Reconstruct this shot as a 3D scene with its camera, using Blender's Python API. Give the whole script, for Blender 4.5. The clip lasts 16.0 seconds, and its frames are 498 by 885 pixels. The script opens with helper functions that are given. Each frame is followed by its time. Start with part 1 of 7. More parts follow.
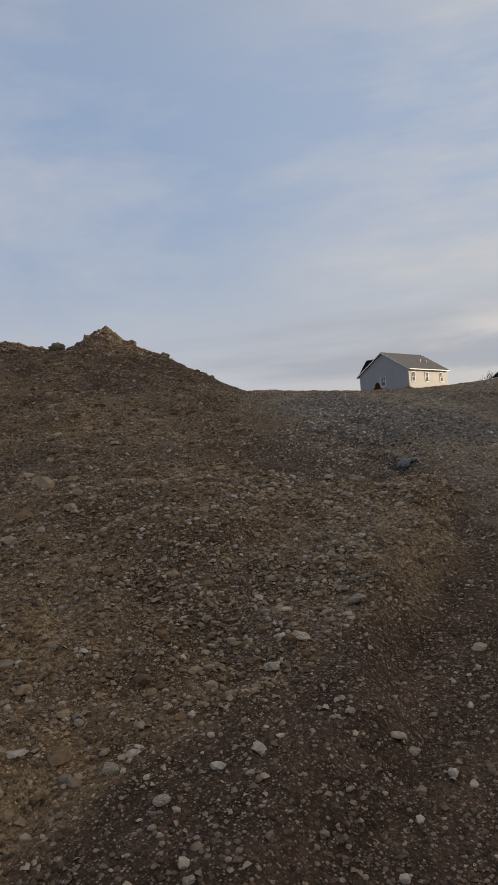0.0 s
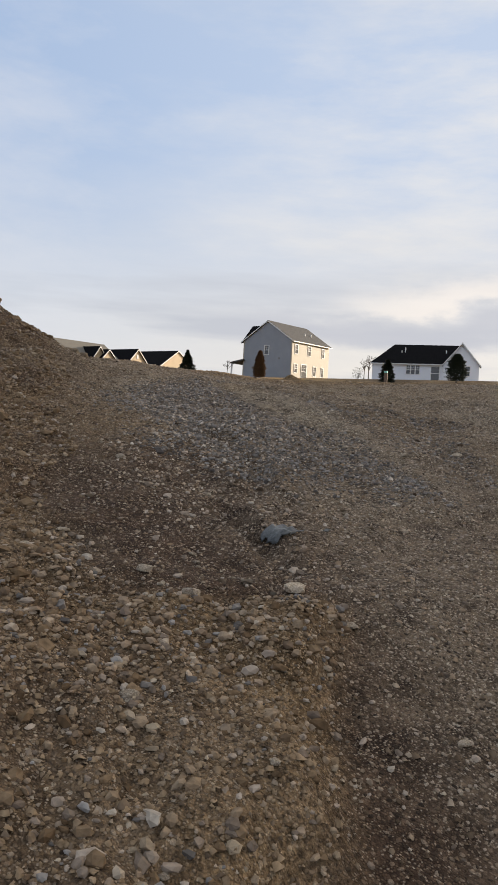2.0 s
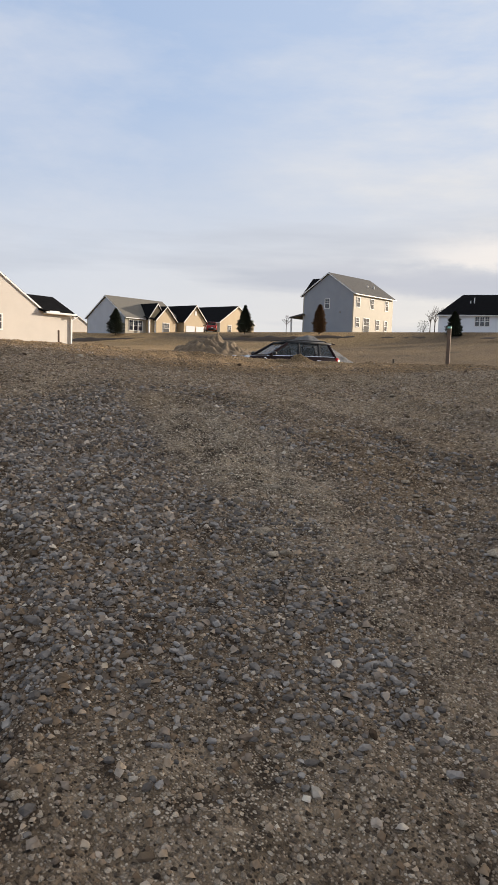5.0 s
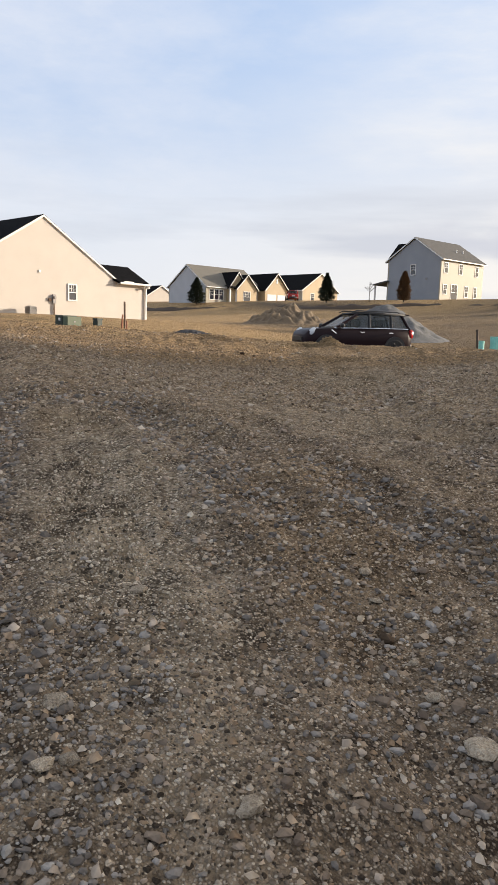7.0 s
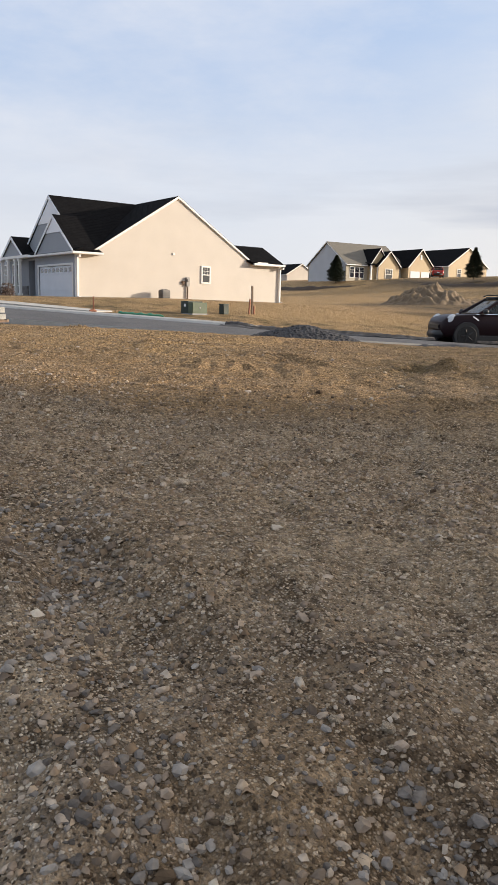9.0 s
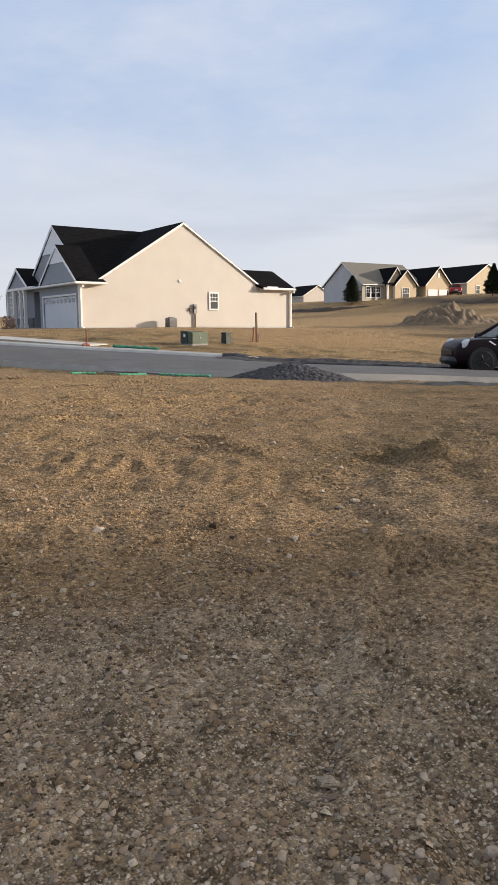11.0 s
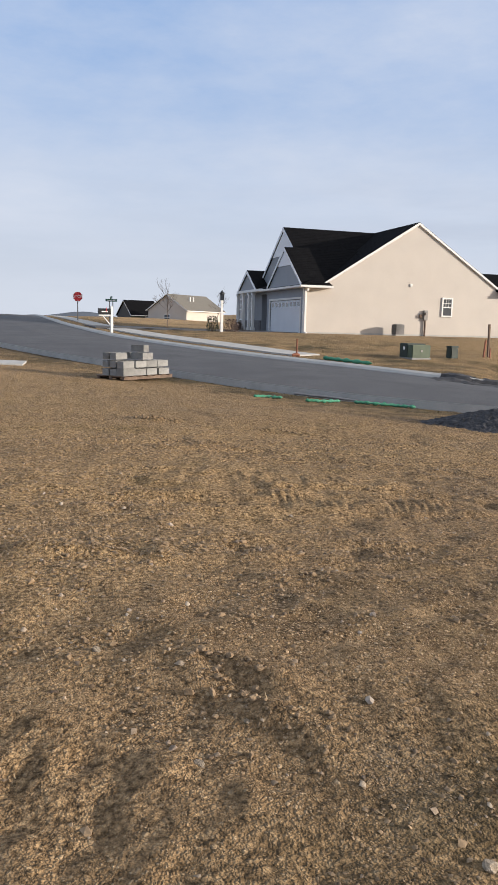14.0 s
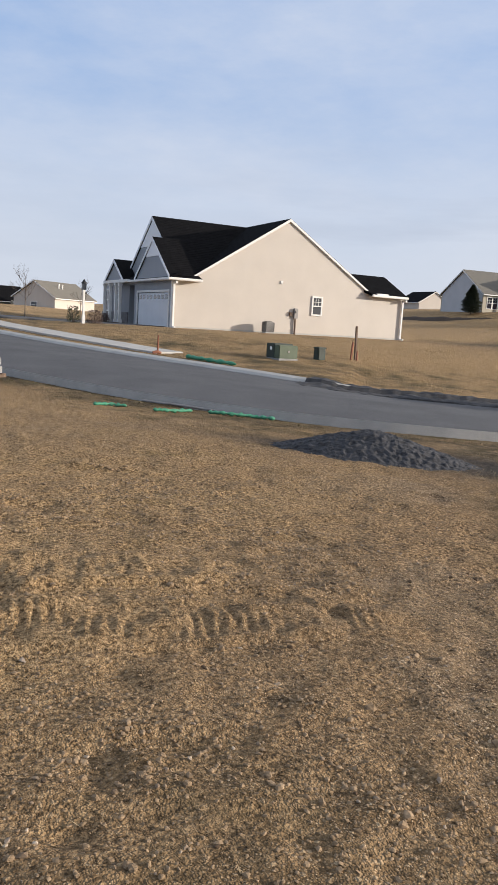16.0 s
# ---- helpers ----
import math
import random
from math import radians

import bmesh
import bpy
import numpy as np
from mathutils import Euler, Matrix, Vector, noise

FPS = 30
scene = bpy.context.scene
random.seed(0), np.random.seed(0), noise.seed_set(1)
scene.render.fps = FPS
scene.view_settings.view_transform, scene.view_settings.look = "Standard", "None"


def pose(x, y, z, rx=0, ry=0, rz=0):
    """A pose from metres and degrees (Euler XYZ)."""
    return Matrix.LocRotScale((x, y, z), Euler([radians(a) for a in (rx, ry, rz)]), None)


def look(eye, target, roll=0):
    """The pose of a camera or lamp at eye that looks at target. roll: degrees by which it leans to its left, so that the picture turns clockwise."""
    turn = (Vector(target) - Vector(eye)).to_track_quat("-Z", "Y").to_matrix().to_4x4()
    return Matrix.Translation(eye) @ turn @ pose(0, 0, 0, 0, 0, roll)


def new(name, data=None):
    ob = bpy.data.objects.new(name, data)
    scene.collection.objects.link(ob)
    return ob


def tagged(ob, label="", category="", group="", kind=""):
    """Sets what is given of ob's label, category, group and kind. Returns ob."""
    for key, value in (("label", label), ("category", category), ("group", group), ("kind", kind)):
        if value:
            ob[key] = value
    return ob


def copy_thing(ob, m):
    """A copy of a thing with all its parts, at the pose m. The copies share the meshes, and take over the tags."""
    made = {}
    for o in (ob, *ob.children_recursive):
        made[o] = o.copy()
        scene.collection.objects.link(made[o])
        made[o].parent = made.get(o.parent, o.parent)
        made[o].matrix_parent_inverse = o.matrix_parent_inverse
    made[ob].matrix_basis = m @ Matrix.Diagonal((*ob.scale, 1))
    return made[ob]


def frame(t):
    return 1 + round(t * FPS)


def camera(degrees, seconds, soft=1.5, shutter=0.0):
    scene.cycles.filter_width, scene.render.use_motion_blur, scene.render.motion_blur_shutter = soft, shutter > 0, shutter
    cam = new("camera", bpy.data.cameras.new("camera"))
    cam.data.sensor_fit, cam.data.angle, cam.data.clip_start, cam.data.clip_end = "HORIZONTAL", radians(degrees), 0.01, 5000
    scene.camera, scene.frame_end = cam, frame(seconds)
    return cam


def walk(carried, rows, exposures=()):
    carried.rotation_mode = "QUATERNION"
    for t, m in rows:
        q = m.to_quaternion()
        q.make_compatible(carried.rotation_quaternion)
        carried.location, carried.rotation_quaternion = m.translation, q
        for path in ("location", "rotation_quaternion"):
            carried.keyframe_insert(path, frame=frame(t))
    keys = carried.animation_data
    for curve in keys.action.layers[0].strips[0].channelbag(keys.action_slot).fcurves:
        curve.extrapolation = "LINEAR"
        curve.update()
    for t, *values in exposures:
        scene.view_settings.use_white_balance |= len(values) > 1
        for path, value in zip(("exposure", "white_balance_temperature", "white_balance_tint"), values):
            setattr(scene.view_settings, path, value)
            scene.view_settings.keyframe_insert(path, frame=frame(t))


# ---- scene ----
cam = camera(36.8, 16.0, 1.05)
PATH = [
    (0, (-26.234, -46.684, -1.78), (-24.73, -45.366, -1.724), -4.8),
    (0.5, (-25.858, -46.425, -1.6), (-24.193, -45.318, -1.583), -1.3),
    (1, (-25.495, -46.257, -1.546), (-23.806, -45.187, -1.547), 0.3),
    (1.5, (-25.099, -45.979, -1.429), (-23.42, -44.892, -1.467), 1.9),
    (2, (-24.61, -45.752, -1.329), (-22.909, -44.702, -1.397), 2.9),
    (2.5, (-24.19, -45.614, -1.138), (-22.483, -44.576, -1.227), 2.2),
    (3, (-23.767, -45.399, -1.055), (-22.072, -44.345, -1.179), 2.8),
    (3.5, (-23.264, -45.288, -1.005), (-21.574, -44.227, -1.137), 2.6),
    (4, (-22.839, -45.113, -0.93), (-21.183, -44.0, -1.076), 3.3),
    (4.2, (-22.64, -45.029, -0.883), (-20.998, -43.898, -1.045), 3.3),
    (6.3, (-20.956, -45.119, -0.751), (-19.431, -43.848, -1.001), 0.1),
    (6.5, (-20.826, -45.023, -0.698), (-19.324, -43.729, -0.966), 0.5),
    (7, (-20.384, -44.767, -0.617), (-18.937, -43.417, -0.905), 1.9),
    (7.5, (-19.965, -44.532, -0.57), (-18.594, -43.101, -0.838), 2.7),
    (8, (-19.637, -44.294, -0.405), (-18.488, -42.684, -0.701), 2.3),
    (8.5, (-19.289, -44.03, -0.285), (-18.251, -42.356, -0.628), 1.5),
    (9, (-18.859, -43.842, -0.27), (-17.694, -42.256, -0.627), 1.5),
    (9.2, (-18.685, -43.786, -0.19), (-17.465, -42.238, -0.53), 1.6),
    (11.3, (-17.098, -42.626, 0.064), (-15.988, -40.99, -0.234), -0.2),
    (11.5, (-16.998, -42.538, 0.136), (-15.883, -40.906, -0.17), 0.2),
    (12, (-16.65, -42.285, 0.117), (-15.562, -40.637, -0.198), -0.0),
    (12.5, (-16.382, -42.028, 0.201), (-15.424, -40.301, -0.115), 0.8),
    (13, (-16.134, -41.67, 0.267), (-15.375, -39.846, -0.045), 1.7),
    (13.5, (-15.87, -41.378, 0.236), (-15.234, -39.505, -0.064), 1.6),
    (14, (-15.607, -41.073, 0.356), (-15.031, -39.183, 0.048), 1.5),
    (14.5, (-15.316, -40.712, 0.372), (-14.636, -38.857, 0.061), 0.6),
    (15, (-15.099, -40.43, 0.416), (-14.267, -38.637, 0.109), 0.8),
    (15.5, (-14.857, -40.114, 0.516), (-13.958, -38.356, 0.192), 2.1),
    (16, (-14.643, -39.79, 0.504), (-13.758, -38.024, 0.19), 3.5),
]
walk(cam, [(t, look(eye, target, roll)) for t, eye, target, roll in PATH], exposures=[(0, -0.44, 6750, 10), (1.0, -0.5, 6700, 10), (1.7, 0.06, 6900, 10), (4.0, -0.04, 6750, 10), (7.0, 0.26, 6850, 10), (7.5, 0.1, 6850, 10), (8.0, 0.06, 6800, 10), (8.5, 0.22, 6800, 10), (9.0, 0.18, 6800, 10), (12.0, 0.05, 6500, 10), (14.5, -0.04, 6250, 10), (16.0, -0.04, 6250, 10)])

# ---- sky, sun, exposure ----
SUN_AZ = radians(-30.0)          # direction to the sun, from +x towards +y
SUN_EL = radians(11.0)
world = bpy.data.worlds.new("sky")
scene.world = world
world.use_nodes = True
wn, wl = world.node_tree.nodes, world.node_tree.links
bg = wn["Background"]
sky = wn.new("ShaderNodeTexSky")
sky.sky_type, sky.sun_disc = "NISHITA", False
sky.sun_elevation, sky.sun_rotation = SUN_EL, radians(90) - SUN_AZ
sky.air_density, sky.dust_density, sky.ozone_density = 1.0, 0.7, 3.5
tc = wn.new("ShaderNodeTexCoord")
sz = wn.new("ShaderNodeSeparateXYZ")
wl.new(tc.outputs["Generated"], sz.inputs["Vector"])


def sky_noise(stretch, scale, detail, rough, low, high):
    m, t, r = wn.new("ShaderNodeMapping"), wn.new("ShaderNodeTexNoise"), wn.new("ShaderNodeMapRange")
    m.inputs["Scale"].default_value = (1.0, 1.0, stretch)
    m.inputs["Rotation"].default_value = (0.06, 0.04, 0.0)
    t.inputs["Scale"].default_value, t.inputs["Detail"].default_value, t.inputs["Roughness"].default_value = scale, detail, rough
    r.inputs["From Min"].default_value, r.inputs["From Max"].default_value = low, high
    wl.new(tc.outputs["Generated"], m.inputs["Vector"])
    wl.new(m.outputs["Vector"], t.inputs["Vector"])
    wl.new(t.outputs["Fac"], r.inputs["Value"])
    return r.outputs["Result"]


def sky_range(src, a, b, lo, hi):
    r = wn.new("ShaderNodeMapRange")
    r.interpolation_type = "SMOOTHSTEP"
    for key, v in (("From Min", a), ("From Max", b), ("To Min", lo), ("To Max", hi)):
        r.inputs[key].default_value = v
    wl.new(src, r.inputs["Value"])
    return r.outputs["Result"]


def sky_mix(a, colour, fac, scale=None):
    x = wn.new("ShaderNodeMix")
    x.data_type = "RGBA"
    wl.new(a, x.inputs[6])
    if isinstance(colour, tuple):
        x.inputs[7].default_value = (*colour, 1)
    else:
        wl.new(colour, x.inputs[7])
    if scale is not None:
        m = wn.new("ShaderNodeMath")
        m.operation = "MULTIPLY"
        wl.new(fac, m.inputs[0])
        wl.new(scale, m.inputs[1])
        fac = m.outputs[0]
    if isinstance(fac, float):
        x.inputs[0].default_value = fac
    else:
        wl.new(fac, x.inputs[0])
    return x.outputs[2]


dotn = wn.new("ShaderNodeVectorMath")
dotn.operation = "DOT_PRODUCT"
dotn.inputs[1].default_value = (math.cos(SUN_AZ), math.sin(SUN_AZ), 0.0)
wl.new(tc.outputs["Generated"], dotn.inputs[0])
sunward = sky_range(dotn.outputs["Value"], 0.0, 1.0, 0.0, 1.0)
low = sky_range(sz.outputs["Z"], 0.0, 0.36, 1.0, 0.0)
# a thin even veil over the blue, white haze low down, warmer towards the sun, then wisps and a grey bank of streaks
col = sky_mix(sky.outputs["Color"], (2.75, 3.75, 5.6), 0.8)
col = sky_mix(col, (4.2, 4.8, 5.9), sky_range(dotn.outputs["Value"], -0.1, 0.8, 0.0, 0.6))
col = sky_mix(col, (4.5, 4.75, 5.2), low)
col = sky_mix(col, (5.7, 5.4, 5.05), sunward, low)
col = sky_mix(col, (4.9, 5.1, 5.6), sky_noise(2.8, 1.7, 9.0, 0.62, 0.46, 0.86))
col = sky_mix(col, (2.9, 3.7, 5.3), sky_noise(1.9, 3.1, 7.0, 0.55, 0.52, 0.95), sky_range(sz.outputs["Z"], 0.15, 0.4, 0.0, 0.8))
col = sky_mix(col, (5.9, 5.75, 5.55), sky_noise(4.0, 2.6, 8.0, 0.6, 0.43, 0.72), sky_range(dotn.outputs["Value"], 0.1, 0.85, 0.0, 1.0))
band = wn.new("ShaderNodeMath")
band.operation = "MULTIPLY"
wl.new(sky_range(sz.outputs["Z"], 0.12, 0.26, 0.75, 0.0), band.inputs[0])
wl.new(sky_range(dotn.outputs["Value"], -0.25, 0.35, 0.25, 1.0), band.inputs[1])
col = sky_mix(col, (3.3, 3.6, 4.25), sky_noise(9.0, 2.4, 5.0, 0.5, 0.44, 0.62), band.outputs[0])
col = sky_mix(col, (4.1, 4.0, 3.8), sky_range(sz.outputs["Z"], 0.42, 0.8, 0.0, 0.65))      # unseen white veil added overhead to make the shade less blue
# a grey cloud bank with a sunlit top, low in the east
dotb = wn.new("ShaderNodeVectorMath")
dotb.operation = "DOT_PRODUCT"
dotb.inputs[1].default_value = (math.cos(radians(15)), math.sin(radians(15)), 0.0)
wl.new(tc.outputs["Generated"], dotb.inputs[0])
puff = wn.new("ShaderNodeMath")
puff.operation = "MULTIPLY_ADD"
puff.inputs[1].default_value = -0.05
wl.new(sky_noise(2.2, 5.0, 8.0, 0.6, 0.3, 0.7), puff.inputs[0])
wl.new(sz.outputs["Z"], puff.inputs[2])
for a, b, c, d, tint, most, wide in ((0.115, 0.135, 0.142, 0.18, (6.5, 6.15, 5.9), 0.7, 0.965), (0.068, 0.09, 0.1, 0.128, (3.6, 3.8, 4.4), 0.75, 0.90)):
    inside = wn.new("ShaderNodeMath")
    inside.operation = "MULTIPLY"
    wl.new(sky_range(puff.outputs[0], a, b, 0.0, most), inside.inputs[0])
    wl.new(sky_range(puff.outputs[0], c, d, 1.0, 0.0), inside.inputs[1])
    col = sky_mix(col, tint, inside.outputs[0], sky_range(dotb.outputs["Value"], wide, 0.99, 0.0, 1.0))
# the glow round the low sun, out of view, added to give shade a direction
dots = wn.new("ShaderNodeVectorMath")
dots.operation = "DOT_PRODUCT"
dots.inputs[1].default_value = (math.cos(SUN_AZ) * math.cos(SUN_EL), math.sin(SUN_AZ) * math.cos(SUN_EL), math.sin(SUN_EL))
wl.new(tc.outputs["Generated"], dots.inputs[0])
col = sky_mix(col, (15.0, 12.6, 9.8), sky_range(dots.outputs["Value"], 0.72, 1.0, 0.0, 0.8))
wl.new(col, bg.inputs["Color"])
bg.inputs["Strength"].default_value = 0.15

sun = new("sun", bpy.data.lights.new("sun", "SUN"))
sun.data.energy, sun.data.angle, sun.data.color = 5.5, radians(0.6), (1.0, 0.875, 0.73)
sun.matrix_world = look((0, 0, 60), (-math.cos(SUN_AZ) * math.cos(SUN_EL), -math.sin(SUN_AZ) * math.cos(SUN_EL), 60 - math.sin(SUN_EL)))


# ---- materials ----
def principled(name, rough=0.8, metal=0.0):
    m = bpy.data.materials.new(name)
    m.use_nodes = True
    b = m.node_tree.nodes["Principled BSDF"]
    b.inputs["Roughness"].default_value, b.inputs["Metallic"].default_value = rough, metal
    return m, m.node_tree.nodes, m.node_tree.links, b


def grained(name, c1, c2, scale=6.0, fine=60.0, rough=0.8, bump=0.2, metal=0.0, stretch=(1, 1, 1), vary=0.0):
    """Two colours mixed by a coarse and a fine noise, with a bump; vary: how far objects differ in brightness."""
    m, n, l, b = principled(name, rough, metal)
    tcn, mpn = n.new("ShaderNodeTexCoord"), n.new("ShaderNodeMapping")
    mpn.inputs["Scale"].default_value = stretch
    l.new(tcn.outputs["Object"], mpn.inputs["Vector"])
    a, f = n.new("ShaderNodeTexNoise"), n.new("ShaderNodeTexNoise")
    a.inputs["Scale"].default_value, a.inputs["Detail"].default_value = scale, 4
    f.inputs["Scale"].default_value, f.inputs["Detail"].default_value = fine, 3
    l.new(mpn.outputs["Vector"], a.inputs["Vector"])
    l.new(mpn.outputs["Vector"], f.inputs["Vector"])
    s = n.new("ShaderNodeMath")
    s.operation = "MULTIPLY_ADD"
    s.inputs[1].default_value = 0.5
    h = n.new("ShaderNodeMath")
    h.operation = "MULTIPLY"
    h.inputs[1].default_value = 0.5
    l.new(f.outputs["Fac"], h.inputs[0])
    l.new(a.outputs["Fac"], s.inputs[0])
    l.new(h.outputs[0], s.inputs[2])
    r = n.new("ShaderNodeValToRGB")
    r.color_ramp.elements[0].position, r.color_ramp.elements[0].color = 0.36, (*c1, 1)
    r.color_ramp.elements[1].position, r.color_ramp.elements[1].color = 0.64, (*c2, 1)
    l.new(s.outputs[0], r.inputs["Fac"])
    col = r.outputs["Color"]
    if vary:
        oi, hv = n.new("ShaderNodeObjectInfo"), n.new("ShaderNodeHueSaturation")
        mr = n.new("ShaderNodeMapRange")
        mr.inputs["To Min"].default_value, mr.inputs["To Max"].default_value = 1 - vary, 1 + vary
        l.new(oi.outputs["Random"], mr.inputs["Value"])
        l.new(mr.outputs["Result"], hv.inputs["Value"])
        l.new(col, hv.inputs["Color"])
        col = hv.outputs["Color"]
    l.new(col, b.inputs["Base Color"])
    bp = n.new("ShaderNodeBump")
    bp.inputs["Strength"].default_value, bp.inputs["Distance"].default_value = bump, 0.02
    l.new(s.outputs[0], bp.inputs["Height"])
    l.new(bp.outputs["Normal"], b.inputs["Normal"])
    return m


M = {}
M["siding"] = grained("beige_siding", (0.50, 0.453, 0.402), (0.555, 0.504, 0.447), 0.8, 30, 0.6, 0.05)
# grey for walls turned from the sun: shade put into the siding colour
M["siding_shade_grey"] = grained("shade_grey_siding", (0.25, 0.27, 0.30), (0.29, 0.31, 0.34), 0.8, 30, 0.6, 0.05)
M["field_stone"] = grained("pale_field_stone", (0.30, 0.235, 0.165), (0.56, 0.47, 0.36), 2.2, 9, 0.95, 0.9, vary=0.25)
M["siding_pale"] = grained("pale_grey_siding", (0.42, 0.44, 0.47), (0.48, 0.50, 0.53), 0.8, 30, 0.6, 0.05)
M["siding_cream"] = grained("cream_siding", (0.37, 0.33, 0.255), (0.42, 0.375, 0.29), 0.8, 30, 0.6, 0.05)
M["siding_tan"] = grained("tan_siding", (0.45, 0.34, 0.20), (0.50, 0.38, 0.23), 0.8, 30, 0.6, 0.05)
M["siding_white"] = grained("white_siding", (0.82, 0.835, 0.87), (0.86, 0.875, 0.90), 0.8, 30, 0.6, 0.05)
M["trim"] = grained("white_trim", (0.74, 0.73, 0.70), (0.80, 0.79, 0.77), 2, 40, 0.5, 0.03)
M["shingle"] = grained("black_shingle", (0.005, 0.005, 0.006), (0.011, 0.011, 0.012), 3, 60, 0.9, 0.4)
M["shingle_grey"] = grained("grey_shingle", (0.07, 0.068, 0.065), (0.11, 0.105, 0.10), 3, 60, 0.9, 0.4)
M["shingle_brown"] = grained("weathered_shingle", (0.14, 0.13, 0.11), (0.19, 0.175, 0.15), 3, 60, 0.9, 0.4)
M["stone_veneer"] = grained("grey_stone_veneer", (0.10, 0.10, 0.11), (0.24, 0.23, 0.23), 5, 30, 0.85, 0.6)
M["concrete"] = grained("concrete", (0.38, 0.37, 0.35), (0.52, 0.50, 0.47), 2.5, 70, 0.9, 0.25)
M["block"] = grained("concrete_block", (0.20, 0.20, 0.195), (0.31, 0.305, 0.29), 6, 90, 0.95, 0.5, vary=0.2)
M["asphalt"] = grained("asphalt", (0.06, 0.06, 0.064), (0.105, 0.104, 0.108), 0.9, 110, 0.85, 0.35)
M["door_white"] = grained("white_door_paint", (0.60, 0.62, 0.66), (0.66, 0.68, 0.72), 1.2, 30, 0.45, 0.02)
M["dark_door"] = grained("dark_door_paint", (0.02, 0.02, 0.025), (0.035, 0.033, 0.035), 2, 30, 0.5, 0.05)
M["black_metal"] = grained("black_metal", (0.02, 0.02, 0.022), (0.04, 0.04, 0.042), 6, 60, 0.5, 0.05, 0.6)
M["grey_metal"] = grained("grey_metal", (0.22, 0.21, 0.21), (0.30, 0.29, 0.28), 6, 60, 0.5, 0.05, 0.4)
M["green_box"] = grained("green_painted_steel", (0.010, 0.022, 0.016), (0.016, 0.033, 0.024), 3, 40, 0.55, 0.05)
# paler copy of the box green, with sunlight put into it
M["green_sunlit"] = grained("sunlit_green_steel", (0.06, 0.085, 0.05), (0.09, 0.12, 0.075), 3, 40, 0.6, 0.05)
M["sock"] = grained("green_silt_sock", (0.025, 0.20, 0.11), (0.10, 0.34, 0.21), 8, 60, 0.7, 0.4)
M["teal_tube"] = grained("teal_plastic_tube", (0.18, 0.55, 0.48), (0.28, 0.68, 0.60), 5, 40, 0.4, 0.1)
M["wood"] = grained("weathered_wood", (0.10, 0.065, 0.045), (0.20, 0.14, 0.10), 6, 60, 0.85, 0.4, stretch=(1, 1, 0.15))
M["red_wood"] = grained("reddish_stake_wood", (0.22, 0.08, 0.05), (0.32, 0.14, 0.08), 6, 60, 0.85, 0.4, stretch=(1, 1, 0.15))
M["bark"] = grained("bark", (0.06, 0.05, 0.042), (0.14, 0.11, 0.09), 9, 60, 0.95, 0.6, stretch=(1, 1, 0.3))
M["conifer"] = grained("conifer_green", (0.018, 0.028, 0.016), (0.05, 0.062, 0.032), 7, 50, 0.85, 0.3)
M["conifer_brown"] = grained("browned_conifer", (0.13, 0.075, 0.035), (0.24, 0.14, 0.07), 7, 50, 0.85, 0.3)
M["shrub"] = grained("bare_shrub", (0.07, 0.045, 0.035), (0.15, 0.10, 0.08), 9, 50, 0.9, 0.3)
M["car_paint"] = grained("dark_maroon_paint", (0.014, 0.006, 0.008), (0.018, 0.008, 0.010), 1, 60, 0.4, 0.0)
M["car_paint"].node_tree.nodes["Principled BSDF"].inputs["Specular IOR Level"].default_value = 0.15
M["car_black"] = grained("black_plastic", (0.012, 0.012, 0.013), (0.022, 0.022, 0.023), 4, 80, 0.5, 0.05)
M["rubber"] = grained("tyre_rubber", (0.012, 0.012, 0.012), (0.028, 0.027, 0.026), 6, 80, 0.85, 0.2)
M["chrome"] = grained("chrome", (0.65, 0.65, 0.66), (0.75, 0.75, 0.76), 3, 60, 0.15, 0.0, 1.0)
M["red_lens"] = grained("red_lens", (0.45, 0.02, 0.02), (0.55, 0.03, 0.03), 5, 60, 0.2, 0.0)
M["clear_lens"] = grained("clear_lens", (0.50, 0.52, 0.55), (0.62, 0.64, 0.67), 5, 60, 0.1, 0.0)
M["stop_red"] = grained("stop_red", (0.50, 0.02, 0.025), (0.58, 0.03, 0.035), 3, 60, 0.45, 0.0)
M["sign_white"] = grained("sign_white", (0.75, 0.75, 0.75), (0.80, 0.80, 0.80), 3, 60, 0.45, 0.0)
M["sign_green"] = grained("sign_green", (0.02, 0.10, 0.06), (0.03, 0.13, 0.08), 3, 60, 0.45, 0.0)
M["plastic_sheet"] = grained("blue_grey_plastic_scrap", (0.03, 0.034, 0.036), (0.13, 0.138, 0.138), 9, 60, 0.45, 0.4)
M["red_paint"] = grained("red_car_paint", (0.38, 0.03, 0.02), (0.45, 0.04, 0.03), 1, 60, 0.25, 0.0)
M["mulch"] = grained("dark_mulch", (0.036, 0.024, 0.016), (0.085, 0.056, 0.036), 6, 70, 0.95, 0.5)
M["millings"] = grained("asphalt_millings", (0.018, 0.018, 0.021), (0.06, 0.06, 0.066), 7, 60, 0.9, 0.6)
M["gravel_pile"] = grained("grey_gravel", (0.08, 0.08, 0.082), (0.17, 0.17, 0.17), 5, 60, 0.95, 0.6)
M["soil_pile"] = grained("brown_soil", (0.11, 0.078, 0.048), (0.23, 0.172, 0.115), 2, 40, 0.95, 0.6)
M["clod"] = grained("soil_clod", (0.17, 0.114, 0.064), (0.37, 0.263, 0.160), 9, 60, 0.95, 0.4)
M["olive_grass"] = grained("olive_grass", (0.06, 0.055, 0.02), (0.17, 0.135, 0.055), 3, 40, 0.9, 0.1)
M["straw"] = grained("dead_straw", (0.22, 0.16, 0.09), (0.42, 0.32, 0.19), 3, 40, 0.9, 0.1)
